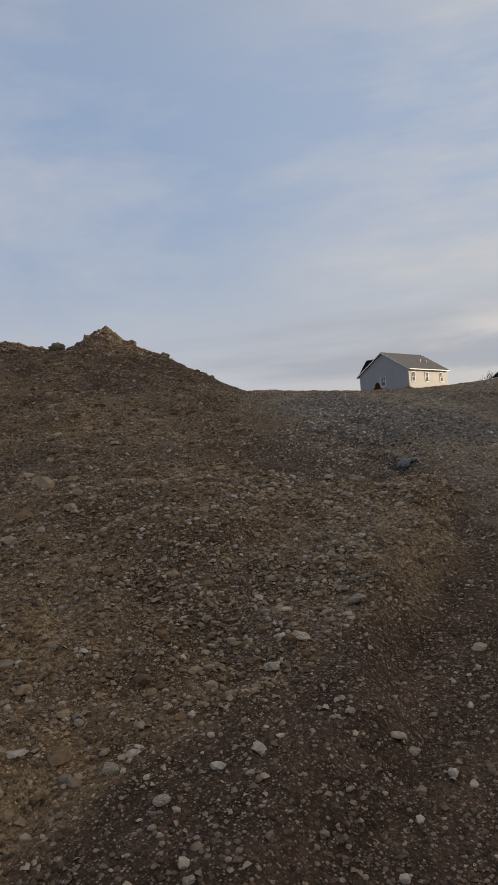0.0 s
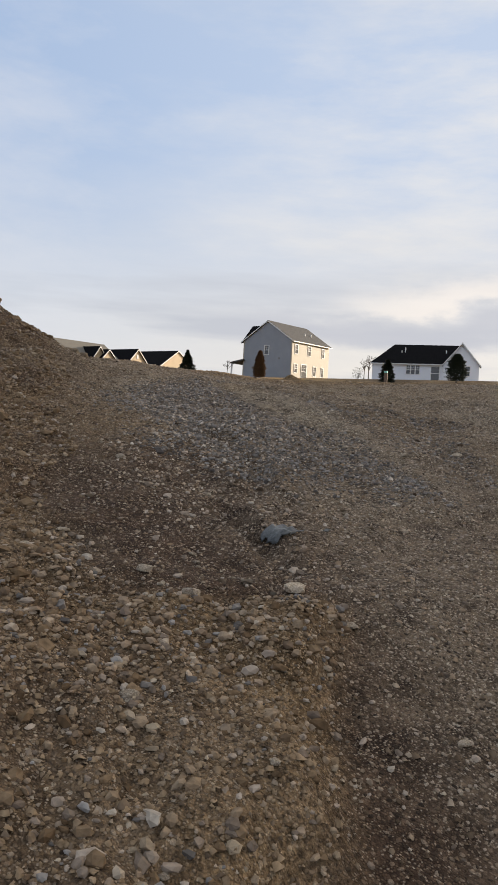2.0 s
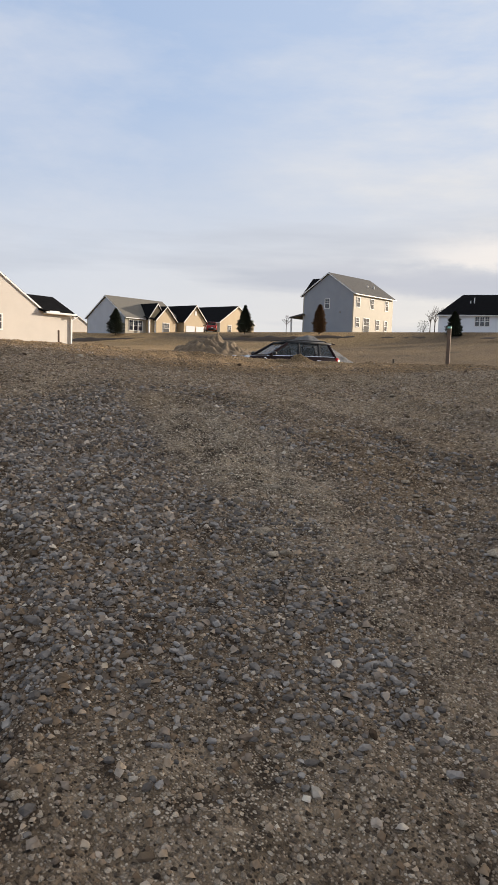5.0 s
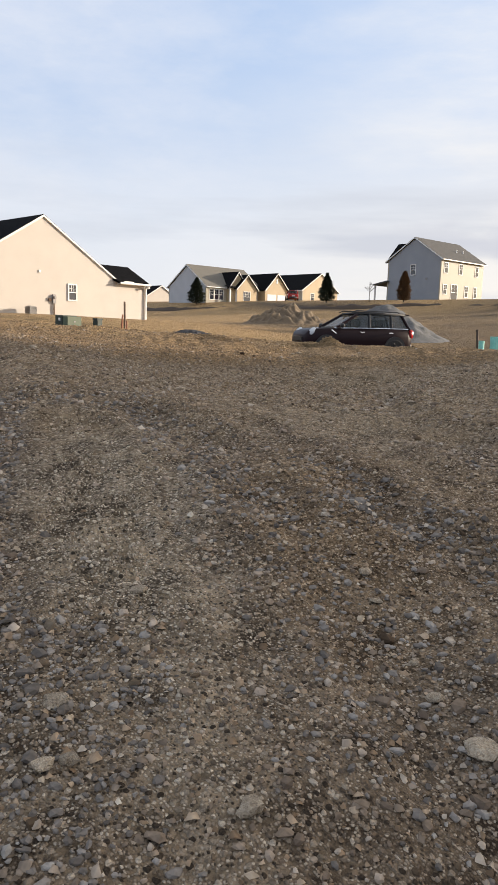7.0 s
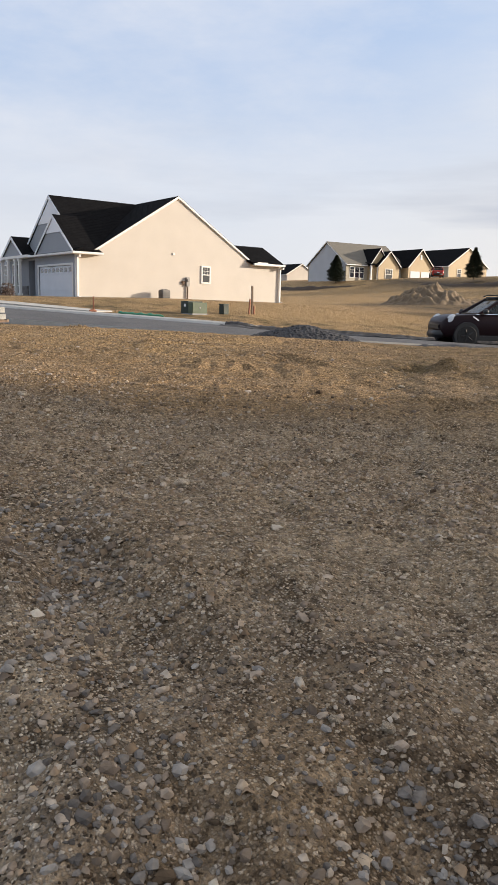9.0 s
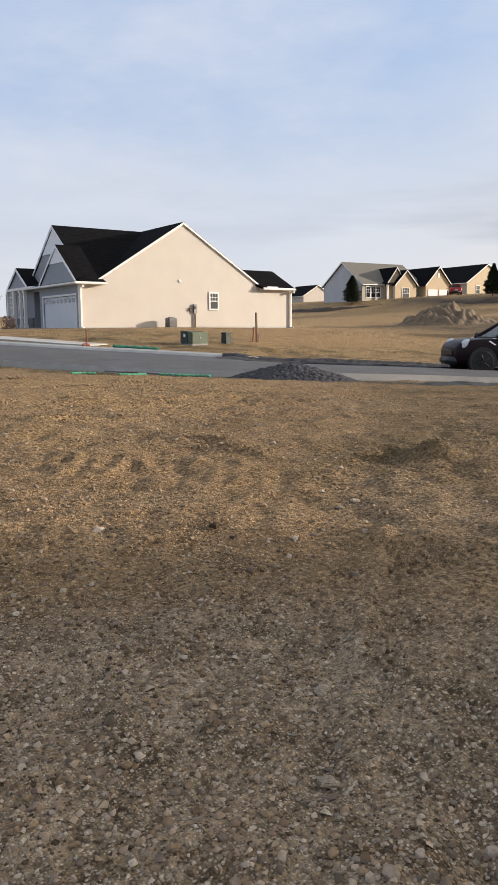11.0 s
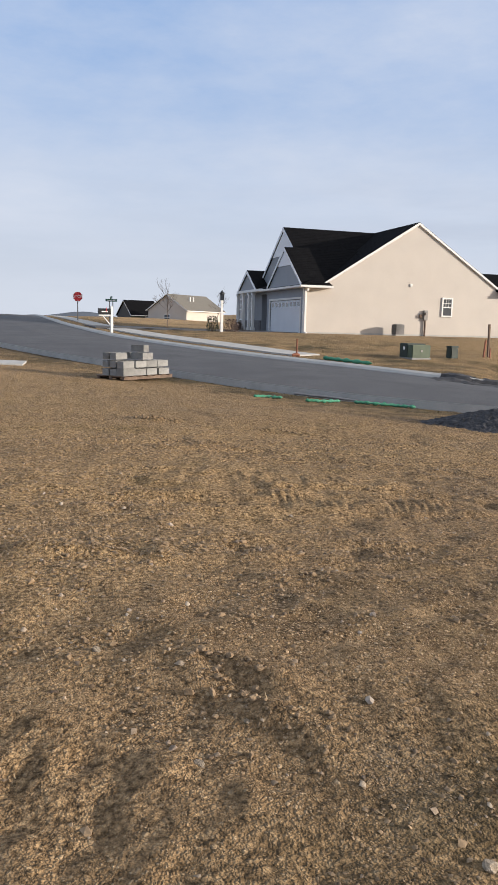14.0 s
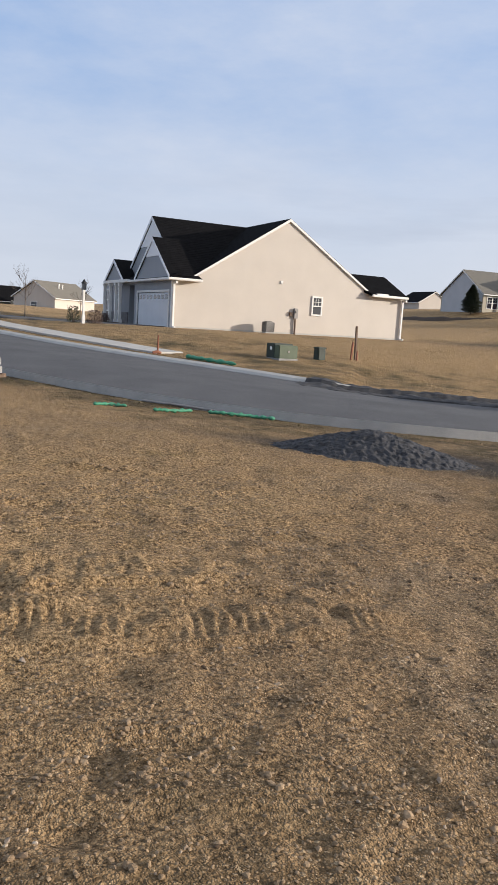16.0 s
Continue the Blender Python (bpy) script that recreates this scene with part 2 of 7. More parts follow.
# distance haze is put into the hill's blue-grey colour
M["far_hill"] = grained("far_hill", (0.09, 0.11, 0.14), (0.13, 0.145, 0.17), 0.02, 0.3, 1.0, 0.0)
M["far_wood"] = grained("far_wood", (0.10, 0.085, 0.08), (0.17, 0.15, 0.14), 0.3, 3, 1.0, 0.3)

M["shingle"].node_tree.nodes["Principled BSDF"].inputs["Specular IOR Level"].default_value = 0.05
cm, cn, cg, cb = principled("car_glass", 0.03)
cb.inputs["Base Color"].default_value = (0.05, 0.06, 0.06, 1)
cb.inputs["Alpha"].default_value = 0.5
M["car_glass"] = cm

gm, gn, gl, gb = principled("window_glass", 0.04)
gb.inputs["Base Color"].default_value = (0.03, 0.035, 0.045, 1)
gb.inputs["Specular IOR Level"].default_value = 0.9
M["glass"] = gm


def stone_material(name, k, top=1.0):
    """Angular field stones; k: how dark and brown they are against the palest."""
    m, n, l, b = principled(name, 1.0)
    b.inputs["Specular IOR Level"].default_value = 0.15
    g = n.new("ShaderNodeNewGeometry")
    r = n.new("ShaderNodeValToRGB")
    e = r.color_ramp.elements
    e[0].position, e[0].color = 0.0, (0.17 * k, 0.120 * k, 0.082 * k, 1)
    e[1].position, e[1].color = 1.0, (0.62 * top, 0.52 * top, 0.40 * top, 1)
    for p, c in ((0.35, (0.26 * k, 0.190 * k, 0.131 * k)), (0.65, (0.37 * k, 0.28 * k, 0.20 * k)), (0.84, (0.48 * k, 0.38 * k, 0.285 * k)), (0.94, (0.52 * top, 0.425 * top, 0.325 * top))):
        e.new(p).color = (*c, 1)
    oi = n.new("ShaderNodeObjectInfo")
    ad = n.new("ShaderNodeMath")
    ad.operation = "ADD"
    fr = n.new("ShaderNodeMath")
    fr.operation = "FRACT"
    l.new(g.outputs["Random Per Island"], ad.inputs[0])
    l.new(oi.outputs["Random"], ad.inputs[1])
    l.new(ad.outputs[0], fr.inputs[0])
    l.new(fr.outputs[0], r.inputs["Fac"])
    tcn, nz = n.new("ShaderNodeTexCoord"), n.new("ShaderNodeTexNoise")
    nz.inputs["Scale"].default_value, nz.inputs["Detail"].default_value = 45, 4
    l.new(tcn.outputs["Object"], nz.inputs["Vector"])
    mx = n.new("ShaderNodeMix")
    mx.data_type, mx.blend_type = "RGBA", "OVERLAY"
    mx.inputs[0].default_value = 0.6
    l.new(r.outputs["Color"], mx.inputs[6])
    l.new(nz.outputs["Fac"], mx.inputs[7])
    hs = n.new("ShaderNodeHueSaturation")
    hs.inputs["Saturation"].default_value = 1.06
    l.new(mx.outputs[2], hs.inputs["Color"])
    l.new(hs.outputs["Color"], b.inputs["Base Color"])
    bp = n.new("ShaderNodeBump")
    bp.inputs["Strength"].default_value, bp.inputs["Distance"].default_value = 0.4, 0.01
    l.new(nz.outputs["Fac"], bp.inputs["Height"])
    l.new(bp.outputs["Normal"], b.inputs["Normal"])
    return m


M["stone"] = stone_material("pale_loose_stone", 1.0, 0.85)
M["stone_grey"] = stone_material("grey_crushed_stone", 0.78)
for node in M["stone_grey"].node_tree.nodes:
    if node.type == "HUE_SAT":
        node.inputs["Saturation"].default_value = 0.8
M["stone_brown"] = stone_material("brown_loose_stone", 0.62, 0.75)


def ground_material():
    """Gravelly soil and tan topsoil, mixed by the mesh's own soil attributes, with three scales of grain."""
    m, n, l, b = principled("ground_soil", 0.95)
    b.inputs["Specular IOR Level"].default_value = 0.2
    tcn = n.new("ShaderNodeTexCoord")

    def nz(scale, detail=5, rough=0.6):
        t = n.new("ShaderNodeTexNoise")
        t.inputs["Scale"].default_value, t.inputs["Detail"].default_value, t.inputs["Roughness"].default_value = scale, detail, rough
        l.new(tcn.outputs["Object"], t.inputs["Vector"])
        return t

    def ramp(src, stops):
        r = n.new("ShaderNodeValToRGB")
        e = r.color_ramp.elements
        e[0].position, e[0].color = stops[0][0], (*stops[0][1], 1)
        e[1].position, e[1].color = stops[-1][0], (*stops[-1][1], 1)
        for p, c in stops[1:-1]:
            e.new(p).color = (*c, 1)
        l.new(src, r.inputs["Fac"])
        return r.outputs["Color"]

    def mix(a, bb, f):
        x = n.new("ShaderNodeMix")
        x.data_type = "RGBA"
        l.new(a, x.inputs[6])
        l.new(bb, x.inputs[7])
        l.new(f, x.inputs[0])
        return x.outputs[2]

    big, mid, fine = nz(0.7), nz(7, 6, 0.65), nz(48, 4, 0.7)

    def grains(scale):
        """Pebbles of one size: a random tone for each, and how far a place is from its pebble's middle."""
        v = n.new("ShaderNodeTexVoronoi")
        v.inputs["Scale"].default_value = scale
        l.new(warp.outputs[0], v.inputs["Vector"])
        c = n.new("ShaderNodeSeparateColor")
        l.new(v.outputs["Color"], c.inputs["Color"])
        return v.outputs["Distance"], c.outputs["Red"], c.outputs["Green"]

    def math_node(op, a, b, c=None):
        m2 = n.new("ShaderNodeMath")
        m2.operation = op
        for i, v in enumerate((a, b) if c is None else (a, b, c)):
            if isinstance(v, float):
                m2.inputs[i].default_value = v
            else:
                l.new(v, m2.inputs[i])
        return m2.outputs[0]

    def span(src, a, b2, lo, hi):
        r = n.new("ShaderNodeMapRange")
        for key, v in (("From Min", a), ("From Max", b2), ("To Min", lo), ("To Max", hi)):
            r.inputs[key].default_value = v
        l.new(src, r.inputs["Value"])
        return r.outputs["Result"]

    wn2 = nz(60, 2, 0.5)
    warp = n.new("ShaderNodeVectorMath")
    warp.operation = "MULTIPLY_ADD"
    warp.inputs[1].default_value = (0.008, 0.008, 0.008)
    l.new(wn2.outputs["Color"], warp.inputs[0])
    l.new(tcn.outputs["Object"], warp.inputs[2])
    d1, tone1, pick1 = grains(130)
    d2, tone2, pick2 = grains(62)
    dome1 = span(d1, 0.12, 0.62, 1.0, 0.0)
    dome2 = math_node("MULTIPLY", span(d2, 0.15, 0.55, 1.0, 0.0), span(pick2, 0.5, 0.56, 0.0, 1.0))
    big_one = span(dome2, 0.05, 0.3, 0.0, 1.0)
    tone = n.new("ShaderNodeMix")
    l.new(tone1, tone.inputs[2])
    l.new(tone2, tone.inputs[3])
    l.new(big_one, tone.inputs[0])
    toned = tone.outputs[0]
    # the gaps between the pebbles are darkened: shade put into the soil colour
    unshaded = math_node("MAXIMUM", span(dome1, 0.05, 0.6, 0.0, 1.0), big_one)
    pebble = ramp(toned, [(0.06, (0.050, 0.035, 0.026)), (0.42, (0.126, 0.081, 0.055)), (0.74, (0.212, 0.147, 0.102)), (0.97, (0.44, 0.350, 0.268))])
    shaded_dirt = ramp(mid.outputs["Fac"], [(0.36, (0.032, 0.019, 0.013)), (0.52, (0.075, 0.047, 0.032)), (0.68, (0.14, 0.090, 0.062))])
    gravel = mix(shaded_dirt, pebble, unshaded)
    crumb = ramp(toned, [(0.12, (0.065, 0.052, 0.039)), (0.42, (0.38, 0.316, 0.244)), (0.74, (0.56, 0.477, 0.377)), (0.97, (0.80, 0.71, 0.59))])
    silt = ramp(mid.outputs["Fac"], [(0.37, (0.060, 0.045, 0.031)), (0.52, (0.31, 0.244, 0.172)), (0.68, (0.50, 0.40, 0.287))])
    pale = mix(silt, crumb, unshaded)
    loam = ramp(toned, [(0.08, (0.100, 0.066, 0.037)), (0.36, (0.28, 0.190, 0.108)), (0.76, (0.45, 0.316, 0.190)), (0.98, (0.70, 0.53, 0.35))])
    tan = ramp(mid.outputs["Fac"], [(0.36, (0.080, 0.052, 0.028)), (0.50, (0.24, 0.159, 0.088)), (0.66, (0.42, 0.288, 0.166))])
    tan = mix(tan, loam, unshaded)
    straw = ramp(fine.outputs["Fac"], [(0.38, (0.095, 0.062, 0.033)), (0.50, (0.295, 0.197, 0.110)), (0.64, (0.52, 0.36, 0.205))])
    sm = n.new("ShaderNodeMapRange")
    sm.inputs["From Min"].default_value, sm.inputs["From Max"].default_value = 0.4, 0.65
    l.new(big.outputs["Fac"], sm.inputs["Value"])
    tan2 = mix(tan, straw, sm.outputs["Result"])
    lawn = ramp(fine.outputs["Fac"], [(0.36, (0.120, 0.076, 0.038)), (0.50, (0.38, 0.256, 0.136)), (0.66, (0.60, 0.425, 0.242))])
    patch = nz(1.6, 4, 0.6)
    pm = n.new("ShaderNodeMapRange")
    pm.inputs["From Min"].default_value, pm.inputs["From Max"].default_value = 0.54, 0.74
    l.new(patch.outputs["Fac"], pm.inputs["Value"])
    olive = ramp(fine.outputs["Fac"], [(0.36, (0.10, 0.07, 0.032)), (0.52, (0.24, 0.165, 0.078)), (0.68, (0.40, 0.285, 0.14))])
    lawn = mix(lawn, olive, pm.outputs["Result"])
    worn = ramp(mid.outputs["Fac"], [(0.3, (0.060, 0.044, 0.022)), (0.7, (0.150, 0.115, 0.060))])
    dark = ramp(mid.outputs["Fac"], [(0.3, (0.022, 0.021, 0.021)), (0.7, (0.07, 0.064, 0.06))])

    def att(name):
        a = n.new("ShaderNodeAttribute")
        a.attribute_name = name
        return a.outputs["Fac"]

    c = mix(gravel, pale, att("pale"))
    c = mix(c, tan2, att("tan"))
    c = mix(c, lawn, att("lawn"))
    blotch = nz(0.9, 6, 0.68)
    c = mix(c, worn, math_node("MULTIPLY", att("worn"), span(blotch.outputs["Fac"], 0.40, 0.58, 0.1, 1.25)))
    c = mix(c, dark, att("dark"))
    hs = n.new("ShaderNodeHueSaturation")
    hs.inputs["Saturation"].default_value = 1.06
    l.new(span(fine.outputs["Fac"], 0.3, 0.7, 0.7, 1.3), hs.inputs["Value"])
    l.new(c, hs.inputs["Color"])
    l.new(hs.outputs["Color"], b.inputs["Base Color"])
    bp = n.new("ShaderNodeBump")
    bp.inputs["Strength"].default_value, bp.inputs["Distance"].default_value = 1.0, 0.014
    relief = math_node("MULTIPLY_ADD", dome2, 0.8, math_node("MULTIPLY", dome1, 0.5))
    relief = math_node("MULTIPLY_ADD", mid.outputs["Fac"], 2.6, relief)
    relief = math_node("MULTIPLY_ADD", fine.outputs["Fac"], 1.4, relief)
    l.new(relief, bp.inputs["Height"])
    l.new(bp.outputs["Normal"], b.inputs["Normal"])
    return m


M["stone_mixed"] = stone_material("mixed_broken_stone", 0.95, 0.78)
M["stone_dark"] = stone_material("dark_broken_stone", 0.42, 0.30)
M["spoil"] = stone_material("ochre_spoil", 0.66, 0.62)
M["stone_blue"] = stone_material("blue_grey_stone", 0.64, 0.58)
M["stone_ochre"] = stone_material("ochre_stone", 0.8, 0.62)
for name, sat in (("spoil", 1.25), ("stone_mixed", 0.82), ("stone_blue", 0.42), ("stone_ochre", 1.15)):
    for node in M[name].node_tree.nodes:
        if node.type == "HUE_SAT":
            node.inputs["Saturation"].default_value = sat

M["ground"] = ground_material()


# ---- mesh helpers ----
def mesh_object(name, bm, mat, parent=None, smooth=False):
    me = bpy.data.meshes.new(name)
    bm.normal_update()
    bm.to_mesh(me)
    bm.free()
    for x in mat if isinstance(mat, (list, tuple)) else [mat]:
        me.materials.append(x)
    if smooth:
        me.polygons.foreach_set("use_smooth", [True] * len(me.polygons))
    ob = new(name, me)
    if parent:
        ob.parent = parent
    return ob


def part(name, bm, mat, parent, label="", smooth=False):
    ob = mesh_object(name, bm, mat, parent, smooth)
    return tagged(ob, label) if label else ob


def thing(name, label, category, m=None, group="", kind=""):
    ob = new(name)
    if m is not None:
        ob.matrix_world = m
    return tagged(ob, label, category, group, kind)


def box(bm, x0, y0, z0, x1, y1, z1, bevel=0.0):
    g = bmesh.ops.create_cube(bm, size=1.0, matrix=Matrix.Translation(((x0 + x1) / 2, (y0 + y1) / 2, (z0 + z1) / 2)) @ Matrix.Diagonal((x1 - x0, y1 - y0, z1 - z0, 1)))
    if bevel:
        es = list({e for v in g["verts"] for e in v.link_edges})
        bmesh.ops.bevel(bm, geom=es, offset=bevel, segments=2, affect="EDGES")
    return bm


def boxed(*a, bevel=0.0):
    return box(bmesh.new(), *a, bevel=bevel)


def solid(bm, pts, off):
    """A closed plate: the polygon pts and its copy moved by off."""
    off = Vector(off)
    a = [bm.verts.new(p) for p in pts]
    b = [bm.verts.new(Vector(p) + off) for p in pts]
    bm.faces.new(a)
    bm.faces.new(b[::-1])
    for i in range(len(a)):
        j = (i + 1) % len(a)
        bm.faces.new((a[j], a[i], b[i], b[j]))
    bmesh.ops.recalc_face_normals(bm, faces=bm.faces)
    return bm


def plate(pts, off):
    return solid(bmesh.new(), pts, off)


def tube(bm, pts, radii, sides=8):
    """A tapered tube along pts."""
    rings = []
    for i, p in enumerate(pts):
        p = Vector(p)
        d = (Vector(pts[min(i + 1, len(pts) - 1)]) - Vector(pts[max(i - 1, 0)])).normalized()
        u = d.cross(Vector((0.13, 0.97, 0.2))).normalized()
        v = d.cross(u)
        rings.append([bm.verts.new(p + radii[i] * (math.cos(2 * math.pi * k / sides) * u + math.sin(2 * math.pi * k / sides) * v)) for k in range(sides)])
    for a, b in zip(rings, rings[1:]):
        for k in range(sides):
            bm.faces.new((a[k], a[(k + 1) % sides], b[(k + 1) % sides], b[k]))
    bm.faces.new(rings[0][::-1])
    bm.faces.new(rings[-1])
    return bm


def from_arrays(name, verts, faces, mat, smooth=False):
    me = bpy.data.meshes.new(name)
    me.from_pydata(verts, [], faces)
    me.materials.append(mat)
    if smooth:
        me.polygons.foreach_set("use_smooth", [True] * len(me.polygons))
    me.update()
    return new(name, me)


# ---- the lie of the land ----
def spline(rows, n):
    """A smooth line through the rows."""
    p = np.array(rows, float)
    p = np.vstack([2 * p[0] - p[1], p, 2 * p[-1] - p[-2]])
    out = []
    for i in range(1, len(p) - 2):
        for t in np.linspace(0, 1, n, endpoint=False):
            a, b, c, d = p[i - 1], p[i], p[i + 1], p[i + 2]
            out.append(0.5 * (2 * b + (c - a) * t + (2 * a - 5 * b + 4 * c - d) * t**2 + (3 * b - a - 3 * c + d) * t**3))
    out.append(p[-2])
    return np.array(out)


# the street's centre line, falling from north to south-east
ROAD = spline([(-20, 90, 1.0), (-18, 45, 0.9), (-17.2, 18, 0.45), (-16.8, 8, 0.2), (-16.1, -1.5, -0.05), (-15.2, -8, -0.25), (-13.2, -14.8, -0.48),
               (-10.5, -20.7, -0.7), (-7.1, -26.5, -0.92), (-2.3, -29.0, -1.14), (2.0, -30.9, -1.35), (8.0, -34.0, -1.6), (18, -40.5, -1.8), (40, -52, -2.0), (90, -78, -2.0)], 24)
HALF = 3.1                       # half the street's width


def road_frame():
    """The level direction across the street, towards the houses, at each of its points."""
    d = np.gradient(ROAD[:, :2], axis=0)
    d /= np.linalg.norm(d, axis=1)[:, None]
    return np.stack([-d[:, 1], d[:, 0]], 1)


ROAD_N = road_frame()
ROAD[:, :2] += 0.5 * ROAD_N


def road_at(x, y):
    """Signed distance from the centre line (positive on the houses' side) and the street's height there."""
    x, y = np.atleast_1d(x).astype(float), np.atleast_1d(y).astype(float)
    e, z = np.full(x.shape, 99.0), np.zeros(x.shape)
    xf, yf, ef, zf = x.ravel(), y.ravel(), e.ravel(), z.ravel()
    for i in range(0, len(xf), 20000):
        dx, dy = xf[i:i + 20000, None] - ROAD[:, 0], yf[i:i + 20000, None] - ROAD[:, 1]
        k = (dx * dx + dy * dy).argmin(1)
        r = np.arange(len(k))
        ef[i:i + 20000] = dx[r, k] * ROAD_N[k, 0] + dy[r, k] * ROAD_N[k, 1]
        zf[i:i + 20000] = ROAD[k, 2] + 0 * r
    return ef.reshape(x.shape), zf.reshape(x.shape)


def step(a, b, x):
    t = np.clip((x - a) / (b - a), 0, 1)
    return t * t * (3 - 2 * t)


def lattice(x, y, cell, seed):
    """Smooth value noise, -1 to 1."""
    gx, gy = x / cell, y / cell
    ix, iy = np.floor(gx).astype(np.int64), np.floor(gy).astype(np.int64)
    fx, fy = gx - ix, gy - iy
    fx, fy = fx * fx * (3 - 2 * fx), fy * fy * (3 - 2 * fy)

    def h(i, j):
        k = (i * 374761393 + j * 668265263 + seed * 974634777) & 0xFFFFFFFF
        k = ((k ^ (k >> 13)) * 1274126177) & 0xFFFFFFFF
        return ((k ^ (k >> 16)) & 0xFFFF) / 32767.5 - 1

    return (h(ix, iy) * (1 - fx) + h(ix + 1, iy) * fx) * (1 - fy) + (h(ix, iy + 1) * (1 - fx) + h(ix + 1, iy + 1) * fx) * fy


def bump(x, y, cx, cy, rx, ry, turn=0.0):
    c, s = math.cos(radians(turn)), math.sin(radians(turn))
    u, v = (x - cx) * c + (y - cy) * s, -(x - cx) * s + (y - cy) * c
    return np.exp(-((u / rx) ** 2 + (v / ry) ** 2))


def cone(x, y, cx, cy, r, turn=0.0, long=1.0):
    c, s = math.cos(radians(turn)), math.sin(radians(turn))
    u, v = (x - cx) * c + (y - cy) * s, -(x - cx) * s + (y - cy) * c
    return np.clip(1 - np.sqrt((u / (r * long)) ** 2 + (v / r) ** 2 + 0.01), 0, 1)


# rills and ruts that water and wheels have cut: the line, half the width, the depth
RILLS = (([(-17.95, -40.88), (-18.06, -41.59), (-18.05, -42.07), (-18.09, -42.6), (-18.55, -43.32), (-18.7, -43.67), (-18.91, -43.97), (-19.13, -44.39), (-19.6, -45.0)], 0.13, 0.055),
         ([(-18.05, -42.07), (-17.85, -42.5), (-17.9, -42.9), (-18.0, -43.5), (-18.2, -43.9)], 0.10, 0.04),
         ([(-16.0, -41.81), (-16.71, -42.5), (-16.93, -43.01), (-17.22, -43.56)], 0.12, 0.045),
         ([(-21.35, -43.55), (-21.75, -44.12), (-21.98, -44.32), (-22.3, -44.42)], 0.07, 0.06),
         ([(-20.2, -42.6), (-20.78, -43.40), (-21.1, -43.7)], 0.07, 0.045),
         ([(-19.3, -41.6), (-20.6, -42.9), (-21.9, -44.0)], 0.22, 0.03),
         ([(-14.97, -37.77), (-14.65, -37.86), (-13.97, -38.04), (-13.6, -38.15)], 0.08, 0.03),
         ([(-15.9, -36.9), (-14.31, -37.05), (-13.31, -36.93), (-12.3, -37.2)], 0.10, 0.03),
         ([(-14.3, -35.1), (-13.4, -35.6), (-12.2, -36.4)], 0.10, 0.02))
# low crests of crumbs that blade and tracks have left: both ends, half the width, the height
RIDGES = (((-14.05, -36.66), (-13.1, -36.78), 0.07, 0.030), ((-15.6, -37.80), (-15.05, -37.98), 0.07, 0.040), ((-15.0, -37.86), (-13.9, -38.10), 0.08, 0.024), ((-14.45, -33.2), (-14.1, -33.45), 0.10, 0.04),
          ((-14.5, -35.15), (-13.9, -34.9), 0.09, 0.03), ((-13.25, -34.0), (-12.85, -34.28), 0.09, 0.03), ((-15.22, -38.86), (-14.85, -39.47), 0.06, 0.026), ((-14.65, -38.3), (-14.05, -38.45), 0.06, 0.02),
          ((-16.2, -36.2), (-14.6, -36.6), 0.10, 0.02), ((-14.3, -36.98), (-13.3, -37.0), 0.06, 0.022))
# lugged track marks: both ends, half the width, the pitch of the lugs, their height
TREADS = (((-18.30, -41.65), (-19.15, -43.05), 0.17, 0.052, 0.016), ((-15.15, -40.95), (-15.98, -41.75), 0.19, 0.046, 0.024),
          ((-14.65, -36.95), (-12.75, -37.32), 0.16, 0.055, 0.010), ((-15.95, -39.20), (-15.20, -39.78), 0.21, 0.125, 0.008),
          ((-14.70, -36.30), (-13.30, -36.58), 0.15, 0.070, 0.005), ((-17.5, -41.95), (-16.75, -42.75), 0.16, 0.06, 0.010))


def off_line(x, y, pts):
    """Distance from a line of points, and how far along it the nearest place lies, 0 to 1."""
    best, along = np.full(x.shape, 1e9), np.zeros(x.shape)
    for i, ((ax, ay), (bx, by)) in enumerate(zip(pts, pts[1:])):
        dx, dy = bx - ax, by - ay
        t = np.clip(((x - ax) * dx + (y - ay) * dy) / (dx * dx + dy * dy), 0, 1)
        d = np.hypot(x - ax - t * dx, y - ay - t * dy)
        along = np.where(d < best, (i + t) / (len(pts) - 1), along)
        best = np.minimum(best, d)
    return best, along


def cuts(x, y):
    """Depth and stoniness of the rills."""
    z, stony = np.zeros(x.shape), np.zeros(x.shape)
    near = np.nonzero((x > -23.5) & (x < -11) & (y > -46) & (y < -34))
    if not len(near[0]):
        return z, stony
    px, py = x[near], y[near]
    wob, rough = 0.09 * lattice(px, py, 0.8, 42) + 0.05 * lattice(px, py, 0.25, 43), 0.65 + 0.5 * lattice(px, py, 0.45, 44)
    cz, cs = np.zeros(px.shape), np.zeros(px.shape)
    for pts, half, deep in RILLS:
        d, t = off_line(px, py, pts)
        d = np.abs(d + wob)
        fade = step(0, 0.12, t) * step(1, 0.88, t) * np.clip(rough, 0.15, 1.2)
        cz = cz + deep * fade * (0.55 * np.exp(-((d - 1.9 * half) / (0.8 * half)) ** 2) - np.exp(-(d / half) ** 2))
        cs = np.maximum(cs, fade * np.exp(-((d - 0.8 * half) / (1.7 * half)) ** 2))
    z[near], stony[near] = cz, cs
    return z, stony


